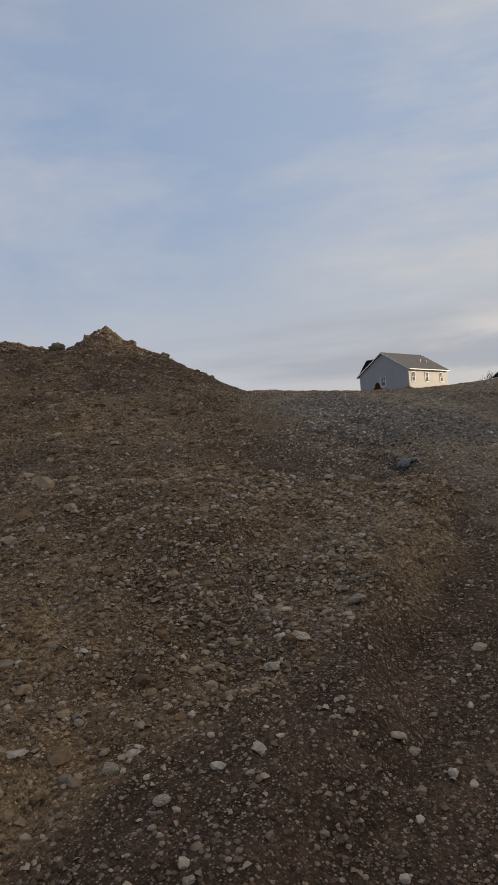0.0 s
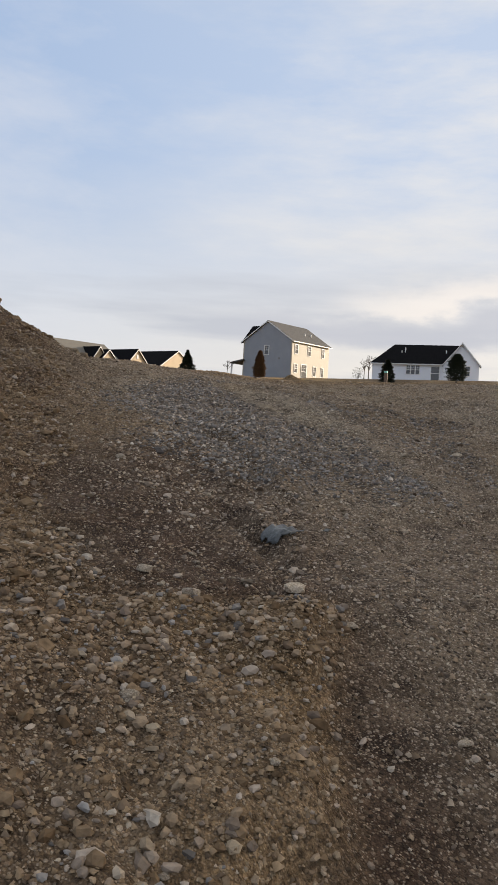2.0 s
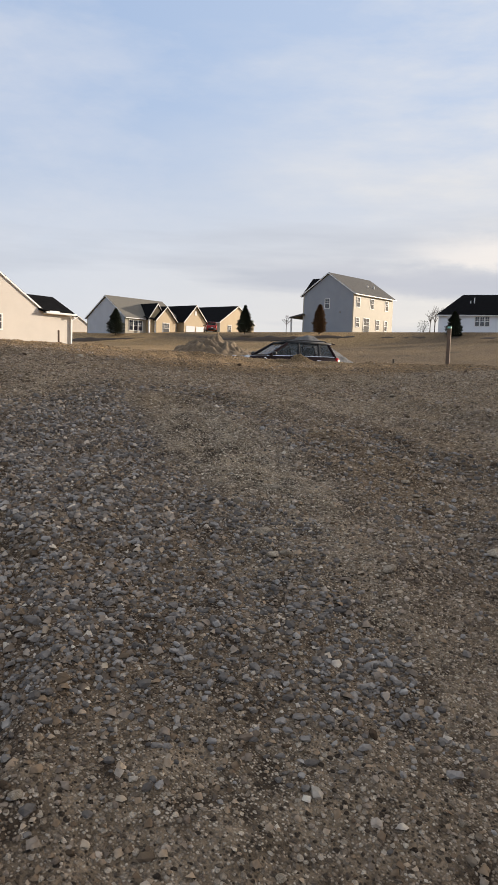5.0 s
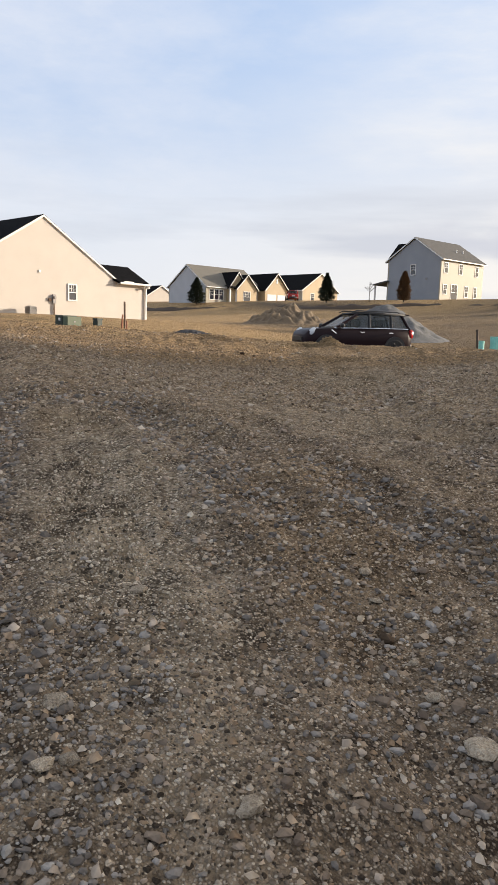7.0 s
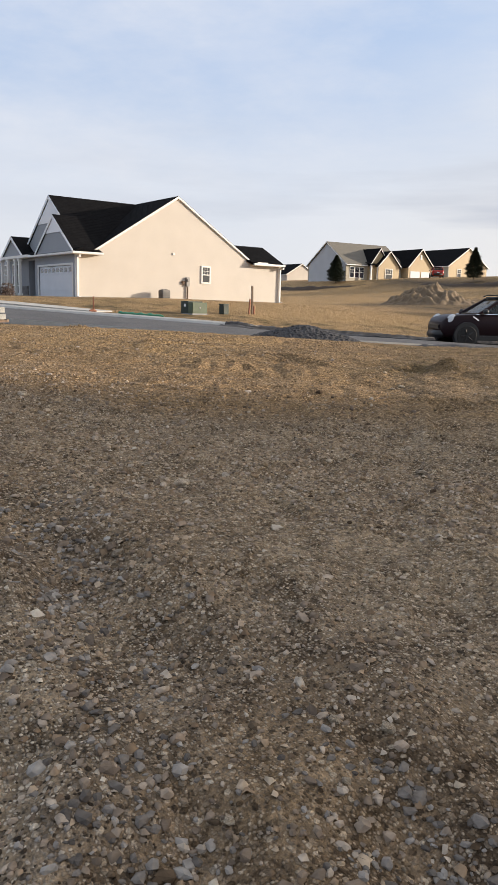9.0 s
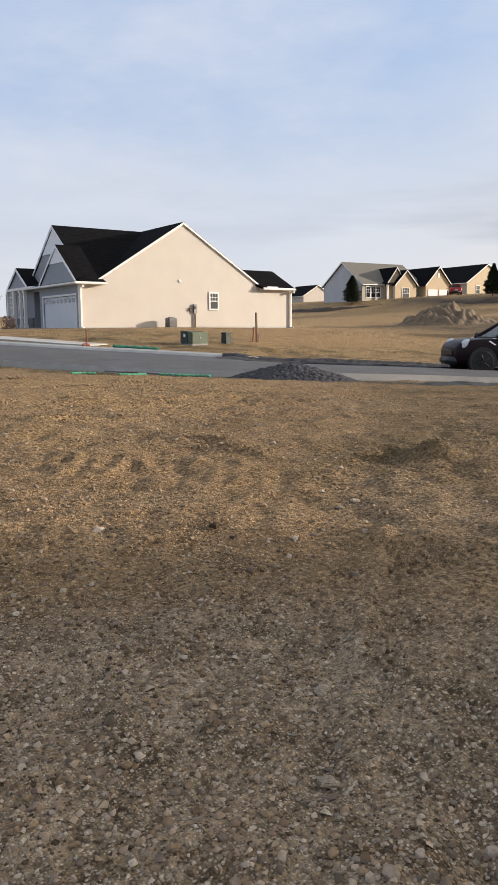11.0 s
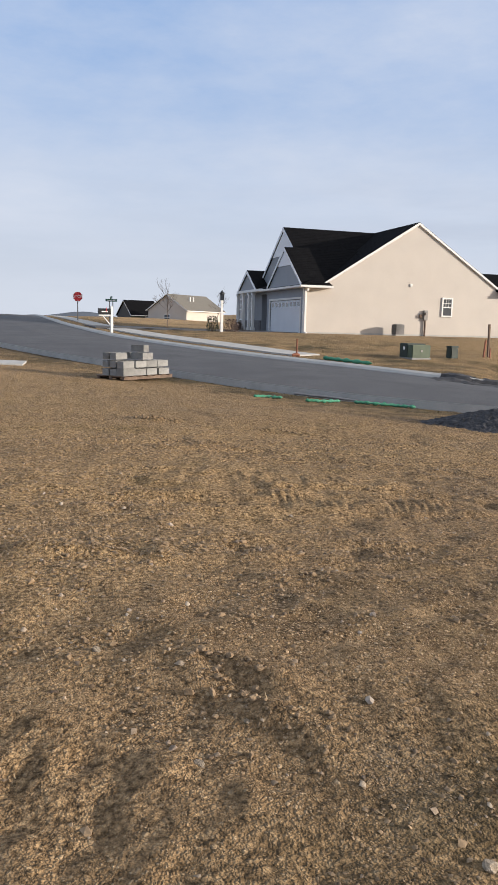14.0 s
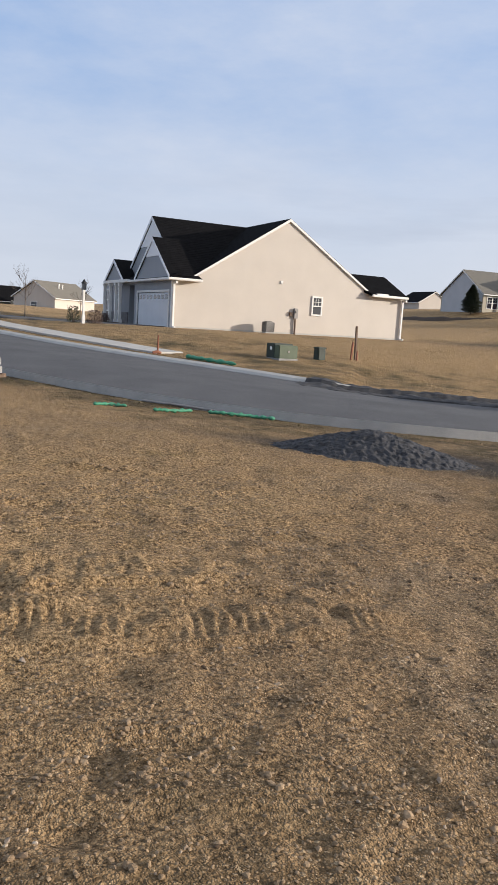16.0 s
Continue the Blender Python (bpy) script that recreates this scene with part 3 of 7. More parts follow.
def on_mound(x, y):
    """1 on the spoil mound and its skirt, 0 off it."""
    u, v = (x + 24.6) * 0.93 + (y + 45.35) * 0.372, -(x + 24.6) * 0.372 + (y + 45.35) * 0.93
    v = np.minimum(v, y + 45.0 + 0.3 * lattice(x, y, 1.7, 14) * step(-24.9, -26.0, x)) + 0.10 * lattice(x, y, 0.7, 15) + 0.04 * lattice(x, y, 0.22, 16)
    side = 0.71 * x - 0.70 * y + 0.25 * lattice(x, y, 0.9, 18) + 0.1 * lattice(x, y, 0.3, 19)
    lip = step(2.60, 2.42, u + 0.5 * v) * step(1.9, 1.4, v)
    return step(-0.34, -0.14, v) * np.maximum(step(14.75, 14.35, side), lip) * step(-38.7, -39.9, 0.70 * x + 0.71 * y)


def ground(x, y, fine=True):
    x, y = np.atleast_1d(x).astype(float), np.atleast_1d(y).astype(float)
    e, zr = road_at(x, y)
    # the near lot: a bank that climbs north-east to a level
    s = 0.70 * x + 0.71 * y
    w = 0.71 * x - 0.70 * y
    near = np.interp(s + 0.8 * np.clip(w - 17.7, 0, 3.5), (-70, -54, -49, -48, -47, -46, -45, -44, -43, -42, -41, -40, -38, -35, -30), (-3.76, -3.66, -2.60, -2.335, -2.045, -1.880, -1.605, -1.375, -1.163, -1.010, -0.935, -0.79, -0.655, -0.685, -0.65))
    near = near - (0.061 - 0.022 * step(-44.5, -42.5, s)) * np.clip(w - 16.5, -2.6, 1.0) - 0.05 * step(17.0, 18.5, w) * step(-38.5, -36.5, s)
    # the mound's skirt runs out beside the path in a low lip, with a hollow behind it
    u, v = (x + 24.6) * 0.93 + (y + 45.35) * 0.372, -(x + 24.6) * 0.372 + (y + 45.35) * 0.93
    v = v + 0.10 * lattice(x, y, 0.7, 15) + 0.04 * lattice(x, y, 0.22, 16)
    lip = step(-0.30, -0.08, v) * step(2.50, 2.30, u + 0.5 * v + 0.08 * lattice(x, y, 0.5, 17)) * step(-1.5, 0.5, u)
    near = near + lip * (0.12 + 0.11 * step(0.25, 0.7, v) * step(2.0, 1.3, u)) * step(2.6, 1.2, v) - 0.06 * bump(x, y, -22.05, -44.05, 0.25, 0.5, 30)
    near = near - 0.075 * np.clip(w - 24.0, 0, 12.0)
    near = near + (np.clip(zr, -2.0, 0.6) - 0.0 - near) * step(-10.0, -HALF - 0.4, e) * step(-46, -41, s)
    near = near - 0.10 * step(-13.5, -9.0, e) + 0.10 * bump(x, y, -18.1, -39.9, 1.2, 0.9, 45)
    # the spoil mound beside the path
    c, sn = math.cos(0.65), math.sin(0.65)
    u, v = ((x + 19.92) * c + (y + 38.77) * sn) / 1.22, -(x + 19.92) * sn + (y + 38.77) * c
    peak = 0.19 - 0.62 * np.hypot(u, v) ** 0.86
    k = np.clip(((x + 20.41) * -0.74 + (y + 38.3) * 0.67) / 1.76, 0, 1)
    ridge = -0.02 + 0.16 * k - 0.45 * np.hypot(x + 20.41 + 1.30 * k, y + 38.3 - 1.18 * k)
    near = np.maximum(near, np.maximum(peak, ridge))
    # the house's lot, and the rise behind it to the east
    rim = x - 70 + 0.2 * np.clip(y - 5, 0, 60) + 0.8 * lattice(x, y, 9.0, 51)
    lot = 0.0 + 5.3 * step(15, 92, x) - 0.7 * step(30, 55, x) + 1.0 * step(-1.6, 1.6, rim) + 0.8 * step(88, 130, x) + 0.02 * np.clip(y - 20, 0, 60) * step(40, 0, x) - 0.9 * step(-8, -24, y) * step(60, 10, x)
    far = zr + (lot - zr) * step(HALF + 0.3, HALF + 13, e)
    far = far + 0.08 * step(HALF, HALF + 4, e) * bump(x, y, -4, -10, 9, 7)
    z = np.where(e < 0, near, far)
    z = np.where(np.abs(e) < HALF + 0.25, zr - 0.14, z)
    verge = step(HALF + 0.25, HALF + 0.6, np.abs(e))
    z = z * verge + np.where(np.abs(e) < HALF + 0.6, zr - 0.14, z) * (1 - verge)
    if fine:
        loose = verge * step(60, 25, np.hypot(x + 18, y + 42))
        bank, heap = step(-39.5, -42.5, s), on_mound(x, y)
        z = z + loose * ((0.012 + 0.012 * bank) * lattice(x, y, 1.3, 3) + (0.006 + 0.010 * bank) * lattice(x, y, 0.45, 5) + (0.009 + 0.003 * bank) * lattice(x, y, 0.17, 7) + (0.011 - 0.003 * bank) * lattice(x, y, 0.085, 9))
        z = z + loose * heap * (0.045 * lattice(x, y, 0.6, 11) + 0.035 * lattice(x, y, 0.24, 12) + 0.02 * lattice(x, y, 0.12, 13))
        # a hollow with the lump thrown up beside it, a low ridge, a scraped groove, and the rills
        z = z + 0.085 * bump(x, y, -14.09, -39.99, 0.08, 0.13, 20) - 0.055 * bump(x, y, -14.28, -39.83, 0.16, 0.10, 30)
        z = z + 0.012 * bump(x, y, -14.85, -40.42, 0.10, 0.5, -45)
        z = z - 0.015 * bump(x, y, -15.03, -39.10, 0.05, 0.33, 32) + 0.035 * bump(x, y, -14.96, -39.06, 0.05, 0.36, 32)
        z = z + loose * cuts(x, y)[0]
        for (ax, ay), (bx, by), half, high in RIDGES:
            mx, my, far = (ax + bx) / 2, (ay + by) / 2, math.hypot(bx - ax, by - ay) / 2 + 0.4
            k = np.nonzero(np.hypot(x - mx, y - my) < far)
            if len(k[0]):
                d, t = off_line(x[k], y[k], [(ax, ay), (bx, by)])
                z[k] += high * np.exp(-((d + 0.04 * lattice(x[k], y[k], 0.22, 76)) / half) ** 2) * np.clip(0.7 + 0.7 * lattice(x[k], y[k], 0.13, 77), 0, 1.3)
    return z


def near_edge(x, y):
    """How far the gravel reaches on to the lot, towards its south-east side."""
    return 0.6 * step(15.0, 18.2, 0.71 * x - 0.70 * y)


def gz(x, y):
    return float(ground(x, y, False)[0])


def axis(lo, a, b, hi, d, grow):
    """Even steps d from a to b, growing outside."""
    mid = list(np.arange(a, b, d))
    out, st, p = [], d, mid[-1]
    while p < hi:
        st *= grow if st < 1 else 1.12
        p += st
        out.append(p)
    left, st, p = [], d, a
    while p > lo:
        st *= grow if st < 1 else 1.12
        p -= st
        left.append(p)
    return np.array(left[::-1] + mid + out)


COARSE = [(-18.2, -41.2), (-19.15, -42.45), (-19.28, -42.95), (-19.30, -43.40), (-19.58, -43.72), (-19.75, -44.05), (-20.0, -44.4), (-20.4, -44.9)]


def coarse(x, y):
    """1 where the bank is bare crushed stone with dark gaps: beside the mound's foot and along the rills."""
    px = np.interp(-y, [-b for _, b in COARSE], [a for a, _ in COARSE])
    rough = 0.12 * lattice(x, y, 0.5, 71) + 0.08 * lattice(x, y, 0.16, 72)
    w = 0.71 * x - 0.70 * y
    side = step(0.12, -0.12, x - px + rough) * step(14.9, 15.4, w + rough) * step(-45.9, -45.2, 0.70 * x + 0.71 * y) * step(-40.9, -41.6, y)
    return np.clip(np.maximum(side * (0.85 + 2.0 * rough), 0.9 * cuts(x, y)[1] * step(-46.0, -45.2, 0.70 * x + 0.71 * y) * step(-42.2, -43.2, 0.70 * x + 0.71 * y - 1.2 * step(16.8, 16.2, w))), 0, 1)


def soil(X, Y):
    """What the ground is made of, place by place."""
    e, _ = road_at(X, Y)
    s = 0.70 * X + 0.71 * Y
    rag = 0.7 * lattice(X, Y, 2.6, 21) + 0.45 * lattice(X, Y, 0.8, 22) + 0.2 * lattice(X, Y, 0.25, 23)
    across = 0.71 * X - 0.70 * Y
    skirt = on_mound(X, Y)
    ochre = np.clip(0.42 + 0.45 * lattice(X, Y, 1.1, 24) + 0.35 * lattice(X, Y, 0.35, 25) + 0.25 * step(-43.0, -44.6, Y), 0.05, 0.95)
    tan = np.where(e < 0, np.maximum(np.maximum(step(-41.2, -40.4, s + 0.4 * rag - near_edge(X, Y)), 0.35 * step(-43.6, -41.8, s + 0.5 * rag)) * (1 - skirt), ochre * skirt), 1.0)
    patch = step(0.25, 0.8, lattice(X, Y, 1.0, 28) + 0.5 * lattice(X, Y, 0.3, 29)) * step(60, 30, np.hypot(X + 18, Y + 42))
    damp = step(-37.75, -38.0, Y + 0.25 * rag - 0.2 * np.clip(X + 13.6, 0, 1.5)) * step(-14.9, -14.2, X) * step(-39.6, -38.7, Y) * np.clip(0.55 + 0.8 * lattice(X, Y, 0.28, 73) + 0.4 * lattice(X, Y, 0.1, 74), 0, 1)
    damp = np.maximum(damp, 0.9 * bump(X, Y, -14.2, -37.98, 0.42, 0.12, -15) + 0.8 * bump(X, Y, -13.7, -38.16, 0.12, 0.08, 0))
    tan = tan * np.where(e < 0, 1 - 0.2 * patch, 1)
    streak = np.clip(lattice(0.7 * X + 0.71 * Y, 2.6 * (0.7 * Y - 0.71 * X), 1.6, 34) + 0.4 * rag, 0, 0.75) * step(-46.0, -44.5, s) * (e < 0) * (1 - skirt)
    hard = coarse(X, Y)
    tan = np.maximum(tan, 0.7 * streak) * (1 - 0.9 * hard * (1 - skirt))
    lanes = np.clip(0.6 + 0.6 * lattice(X * 0.7 + Y * 0.71, (Y * 0.7 - X * 0.71) * 2.2, 1.3, 26) + 0.3 * rag, 0, 1)
    pale = (0.25 + 0.75 * lanes + 0.35 * step(-45.3, -44.3, s) * (1 - lanes)) * step(-47.4, -44.3, s + 0.6 * rag + 0.7 * step(15.0, 15.6, across)) * (0.4 + 0.6 * step(14.4, 15.2, across + 0.3 * rag)) * (1 - 0.5 * step(16.8, 18.0, across + 0.3 * rag) * step(-42.0, -40.8, s))
    pale = np.maximum(pale, 0.45 * step(15.0, 15.8, across + 0.3 * rag) * step(-49.3, -48.2, s + 0.4 * rag))
    pale = np.maximum(pale, 0.95 * step(-43.0, -41.6, s) * (e < 0)) * (1 - 0.55 * hard)
    pale = pale * (1 - skirt) + 0.35 * skirt * np.clip(lattice(X, Y, 0.8, 27), 0, 1)
    lawn = np.where(e > 0, step(0.0, 0.6, rag * 0.35 + 0.75), np.maximum(step(-HALF - 2.0, -HALF - 0.3, e + 0.6 * rag) * 0.75, 0.85 * step(-39.4, -37.6, s + 0.6 * rag) * step(17.0, 15.8, across + 0.4 * rag) * np.clip(0.85 + 0.5 * lattice(X, 2.0 * Y, 1.1, 75) + 0.3 * rag, 0, 1)))
    dark = np.clip((0.4 - 0.25 * step(-46, -45, s)) * step(0.55, 1.0, lattice(X, Y, 1.9, 31) + 0.5 * lattice(X, Y, 0.5, 32)) * (1 - tan), 0, 1)
    dark = np.maximum(dark, 0.9 * np.clip(1.6 * bump(X, Y, -9.1, -33.2, 2.3, 0.75, -42) + 0.3 * rag * bump(X, Y, -9.1, -33.2, 3, 1.3, -42), 0, 1))
    dark = np.maximum(dark, 0.8 * np.clip(1.4 * bump(X, Y, -8.6, -34.2, 1.7, 0.7, -42) + 0.3 * rag, 0, 1) * step(3.2, 2.2, np.hypot(X + 8.6, Y + 34.2)))
    dark = np.maximum(dark, 0.3 * step(-HALF - 1.6, -HALF - 0.5, e + 0.5 * rag) * (e < 0))
    rim = X - 70 + 0.2 * np.clip(Y - 5, 0, 60) + 0.8 * lattice(X, Y, 9.0, 51)
    dark = np.maximum(dark, 0.85 * step(2.6, 1.2, np.abs(rim)) * step(-75, -65, Y) * step(60, 50, Y))
    dark = np.maximum(dark, (0.6 + 0.15 * rag) * step(8, 20, X) * step(80, 72, X) * step(4, -6, Y + 3 * rag) * step(-70, -55, Y) * (e > 0))
    worn = np.where(e < 0, (0.65 + 0.3 * rag).clip(0, 0.9) * step(-HALF - 3.2 - 1.6 * step(-12.5, -10, X), -HALF - 1.4, e + 1.2 * rag), step(HALF + 11.0, HALF + 6.0, e + 2.0 * rag) * np.clip(0.5 + 0.5 * lattice(X, Y, 1.7, 35) + 0.4 * lattice(X, Y, 0.5, 36), 0, 0.9))
    worn = np.maximum(worn, 0.6 * (e > 0) * step(0.35, 0.9, lattice(X, Y, 4.0, 37) + 0.5 * lattice(X, Y, 1.2, 38)))
    worn = np.maximum(worn, 0.42 * np.clip(damp, 0, 1))
    worn = np.maximum(worn, 0.6 * step(17.0, 17.9, across + 0.4 * rag) * step(-39.6, -38.2, s) * (e < 0))
    return {"tan": tan, "pale": pale, "lawn": lawn, "worn": worn, "dark": dark}


def ground_mesh(name, X, Y, Z):
    ny, nx = X.shape
    i = np.arange(nx * ny).reshape(ny, nx)
    faces = np.stack([i[:-1, :-1], i[:-1, 1:], i[1:, 1:], i[1:, :-1]], -1).reshape(-1, 4)
    me = bpy.data.meshes.new(name)
    me.vertices.add(nx * ny)
    me.vertices.foreach_set("co", np.stack([X, Y, Z], -1).ravel())
    me.loops.add(faces.size)
    me.loops.foreach_set("vertex_index", faces.ravel())
    me.polygons.add(len(faces))
    me.polygons.foreach_set("loop_start", np.arange(0, faces.size, 4))
    me.polygons.foreach_set("use_smooth", np.ones(len(faces), bool))
    me.update()
    for key, v in soil(X, Y).items():
        me.attributes.new(key, "FLOAT", "POINT").data.foreach_set("value", v.ravel().astype(np.float32))
    me.materials.append(M["ground"])
    return new(name, me)


def build_ground():
    xs, ys = axis(-2500, -26.5, -10.5, 2500, 0.035, 1.05), axis(-2500, -46.8, -34.0, 2500, 0.035, 1.05)
    X, Y = np.meshgrid(xs, ys)
    tagged(ground_mesh("ground", X, Y, ground(X, Y)), "rough gravelly soil bank and tan graded lot with dry lawn", "ground", kind="structure")


def track_mark(a, b, half, pitch, high):
    """The print of a lugged track pressed into the soil, crumbled in places."""
    a, b = np.array(a), np.array(b)
    length = np.hypot(*(b - a))
    d = (b - a) / length
    u, v = np.arange(-0.3, length + 0.3, 0.011), np.arange(-half - 0.22, half + 0.22, 0.018)
    U, V = np.meshgrid(u, v)
    bend = 0.05 * lattice(U, U * 0, 0.9, 45)
    X, Y = a[0] + U * d[0] - (V + bend) * d[1], a[1] + U * d[1] + (V + bend) * d[0]
    inside = step(half + 0.03, half - 0.03, np.abs(V) + 0.03 * lattice(X, Y, 0.12, 46)) * step(-0.12, 0.1, U) * step(length + 0.12, length - 0.1, U)
    worn = step(-0.6, 0.3, lattice(X, Y, 0.24, 47) + 0.6 * lattice(X, Y, 0.08, 48))
    lug = np.clip(1.1 * np.sin(6.283 * (U + 0.10 * np.abs(V) + 0.012 * lattice(X, Y, 0.15, 49)) / pitch), -1, 1)
    rim = np.exp(-((np.abs(V) - half - 0.035) / 0.03) ** 2)
    Z = ground(X, Y) + inside * worn * high * 0.5 * (lug - 0.2) + 0.6 * high * rim * worn + 0.004 * lattice(X, Y, 0.06, 50)
    edge = np.minimum(step(-0.3, -0.05, U) * step(length + 0.3, length + 0.05, U), step(half + 0.22, half + 0.03, np.abs(V)))
    Z = Z + 0.009 - 0.03 * (1 - edge)
    tagged(ground_mesh("track_mark", X, Y, Z), "print of a lugged machine track pressed into the soil", "track mark", kind="structure")


for mark in TREADS:
    track_mark(*mark)
build_ground()


def ribbon(name, profile, mat, label, category, k0=0, k1=None, kind="structure"):
    """A strip along the street; profile: (offset, height) pairs, closed below."""
    k1 = k1 or len(ROAD)
    verts, faces, m = [], [], len(profile)
    for k in range(k0, k1):
        for o, h in profile:
            verts.append((ROAD[k, 0] + o * ROAD_N[k, 0], ROAD[k, 1] + o * ROAD_N[k, 1], ROAD[k, 2] + h))
    for k in range(k1 - k0 - 1):
        for j in range(m):
            a, b = k * m + j, k * m + (j + 1) % m
            faces.append((a, b, b + m, a + m))
    faces += [tuple(range(m))[::-1], tuple(range((k1 - k0 - 1) * m, (k1 - k0) * m))]
    ob = from_arrays(name, verts, faces, mat)
    return tagged(ob, label, category, kind=kind)


ribbon("road", [(-HALF + 0.02, -0.2), (-HALF + 0.02, -0.02), (0, 0.05), (HALF - 0.02, -0.02), (HALF - 0.02, -0.2)][::-1], M["asphalt"], "dark grey asphalt residential street", "road")
ribbon("kerb_east", [(HALF - 0.01, -0.25), (HALF - 0.01, -0.015), (HALF + 0.08, 0.05), (HALF + 0.28, 0.09), (HALF + 0.3, -0.25)][::-1], M["concrete"], "pale concrete rolled kerb along the street", "kerb")
ribbon("kerb_west", [(-HALF - 0.16, -0.25), (-HALF - 0.15, 0.02), (-HALF + 0.0, -0.01), (-HALF + 0.0, -0.25)][::-1], M["concrete"], "narrow pale concrete kerb along the street", "kerb")


# ---- building blocks of houses ----
def window(parent, face, u, z, w, h, grille=2, y=0.0, mat="trim"):
    """A double-hung window on a wall. face: matrix whose x runs along the wall and whose -y looks out."""
    fr = bmesh.new()
    t = 0.09
    for a in ((u - w / 2 - t, z - t, u + w / 2 + t, z), (u - w / 2 - t, z + h, u + w / 2 + t, z + h + t), (u - w / 2 - t, z, u - w / 2, z + h), (u + w / 2, z, u + w / 2 + t, z + h),
              (u - w / 2, z + h / 2 - 0.03, u + w / 2, z + h / 2 + 0.03)):
        box(fr, a[0], y - 0.06, a[1], a[2], y + 0.02, a[3])
    win = part("window", fr, M[mat], parent)
    win.matrix_local = face
    part("pane", boxed(u - w / 2, y - 0.03, z, u + w / 2, y - 0.005, z + h), M["glass"], win)
    if grille:
        gr = bmesh.new()
        for i in range(1, grille + 1):
            x = u - w / 2 + w * i / (grille + 1)
            box(gr, x - 0.012, y - 0.042, z + h / 2 + 0.03, x + 0.012, y - 0.031, z + h)
        box(gr, u - w / 2, y - 0.045, z + h * 0.75 - 0.012, u + w / 2, y - 0.0305, z + h * 0.75 + 0.012)
        part("muntin", gr, M[mat], win)
    return win


def siding(parent, poly, z0, z1, dz, mat, face, proud=0.013):
    """Lap boards across a wall whose outline is poly (u, z), going up; face as for window()."""
    def span(z):
        xs = []
        for (a, b), (c, d) in zip(poly, poly[1:] + poly[:1]):
            if (b - z) * (d - z) < 0:
                xs.append(a + (c - a) * (z - b) / (d - b))
        return (min(xs), max(xs)) if len(xs) > 1 else None
    z = z0
    while z < z1 - 0.02:
        top = min(z + dz, z1)
        a, b = span(z + 0.004), span(top - 0.004)
        if a and b:
            bm = bmesh.new()
            v = [bm.verts.new(p) for p in ((a[0], -proud, z), (a[1], -proud, z), (b[1], -0.003, top), (b[0], -0.003, top), (a[0], 0.0, z), (a[1], 0.0, z))]
            bm.faces.new((v[0], v[1], v[2], v[3]))
            bm.faces.new((v[4], v[5], v[1], v[0]))
            ob = part("siding_board", bm, mat, parent)
            ob.matrix_local = face
        z += dz


def roof_plane(parent, pts, mat, t=0.14, name="roof"):
    n = (Vector(pts[1]) - Vector(pts[0])).cross(Vector(pts[2]) - Vector(pts[0])).normalized()
    if n.z < 0:
        n = -n
    return part(name, plate(pts, -n * t), mat, parent)


def courses(roof, a, b, c, d, mat, dz=0.19):
    """Rows of shingles on a roof plane; a-b the eave, d-c the ridge."""
    a, b, c, d = (Vector(p) for p in (a, b, c, d))
    n = (b - a).cross(d - a).normalized()
    if n.z < 0:
        n = -n
    k = max(2, int((d - a).length / dz))
    bm = bmesh.new()
    for i in range(k):
        p, q = a.lerp(d, i / k), b.lerp(c, i / k)
        r, s = b.lerp(c, (i + 1) / k), a.lerp(d, (i + 1) / k)
        v = [bm.verts.new(x) for x in (p + n * 0.011, q + n * 0.011, r + n * 0.004, s + n * 0.004, p, q)]
        bm.faces.new((v[0], v[1], v[2], v[3]))
        bm.faces.new((v[4], v[5], v[1], v[0]))
    return part("shingle_course", bm, mat, roof)


def gable_house(name, label, m, L, D, eave, ridge, wall, end_wall, roof, over=0.35, group="", hip=0.0):
    """A gabled block: x along the ridge from 0 to L, y from the front at 0 to D. Returns the thing."""
    h = thing(name, label, "house", m, group)
    w = 0.2
    part("wall", boxed(0, 0, -1.0, L, w, eave), M[wall], h)
    part("wall", boxed(0, D - w, -1.0, L, D, eave), M[wall], h)
    if hip:
        part("wall", boxed(0, w, -1.0, w, D - w, eave), M[end_wall], h)
    for x in ((L - w,) if hip else (0.0, L - w)):
        part("wall", plate([(x, w, -1.0), (x, D - w, -1.0), (x, D - w, eave), (x, D / 2, ridge - 0.1), (x, w, eave)], (w, 0, 0)), M[end_wall], h)
    k = (ridge - eave) / (D / 2)
    for s in (0, 1):
        y0, yr = (-over, D / 2) if s == 0 else (D + over, D / 2)
        z0 = eave - k * over + 0.12
        r = roof_plane(h, [(-over * 0.7, y0, z0), (L + over * 0.7, y0, z0), (L + over * 0.7, yr, ridge + 0.12), (hip or -over * 0.7, yr, ridge + 0.12)], M[roof])
        part("gutter", boxed(-over * 0.7, y0 - 0.1 if s == 0 else y0, z0 - 0.2, L + over * 0.7, y0 if s == 0 else y0 + 0.1, z0 - 0.06), M["trim"], h)
        for x in ((L + over * 0.7,) if hip else (-over * 0.7 - 0.03, L + over * 0.7)):
            part("rake_trim", plate([(x, y0, z0 - 0.2), (x, y0, z0 - 0.02), (x, yr, ridge + 0.1), (x, yr, ridge - 0.1)], (0.03, 0, 0)), M["trim"], h)
    if hip:
        roof_plane(h, [(-over * 0.7, -over, z0), (hip, D / 2, ridge + 0.12), (-over * 0.7, D + over, z0)], M[roof])
    return h


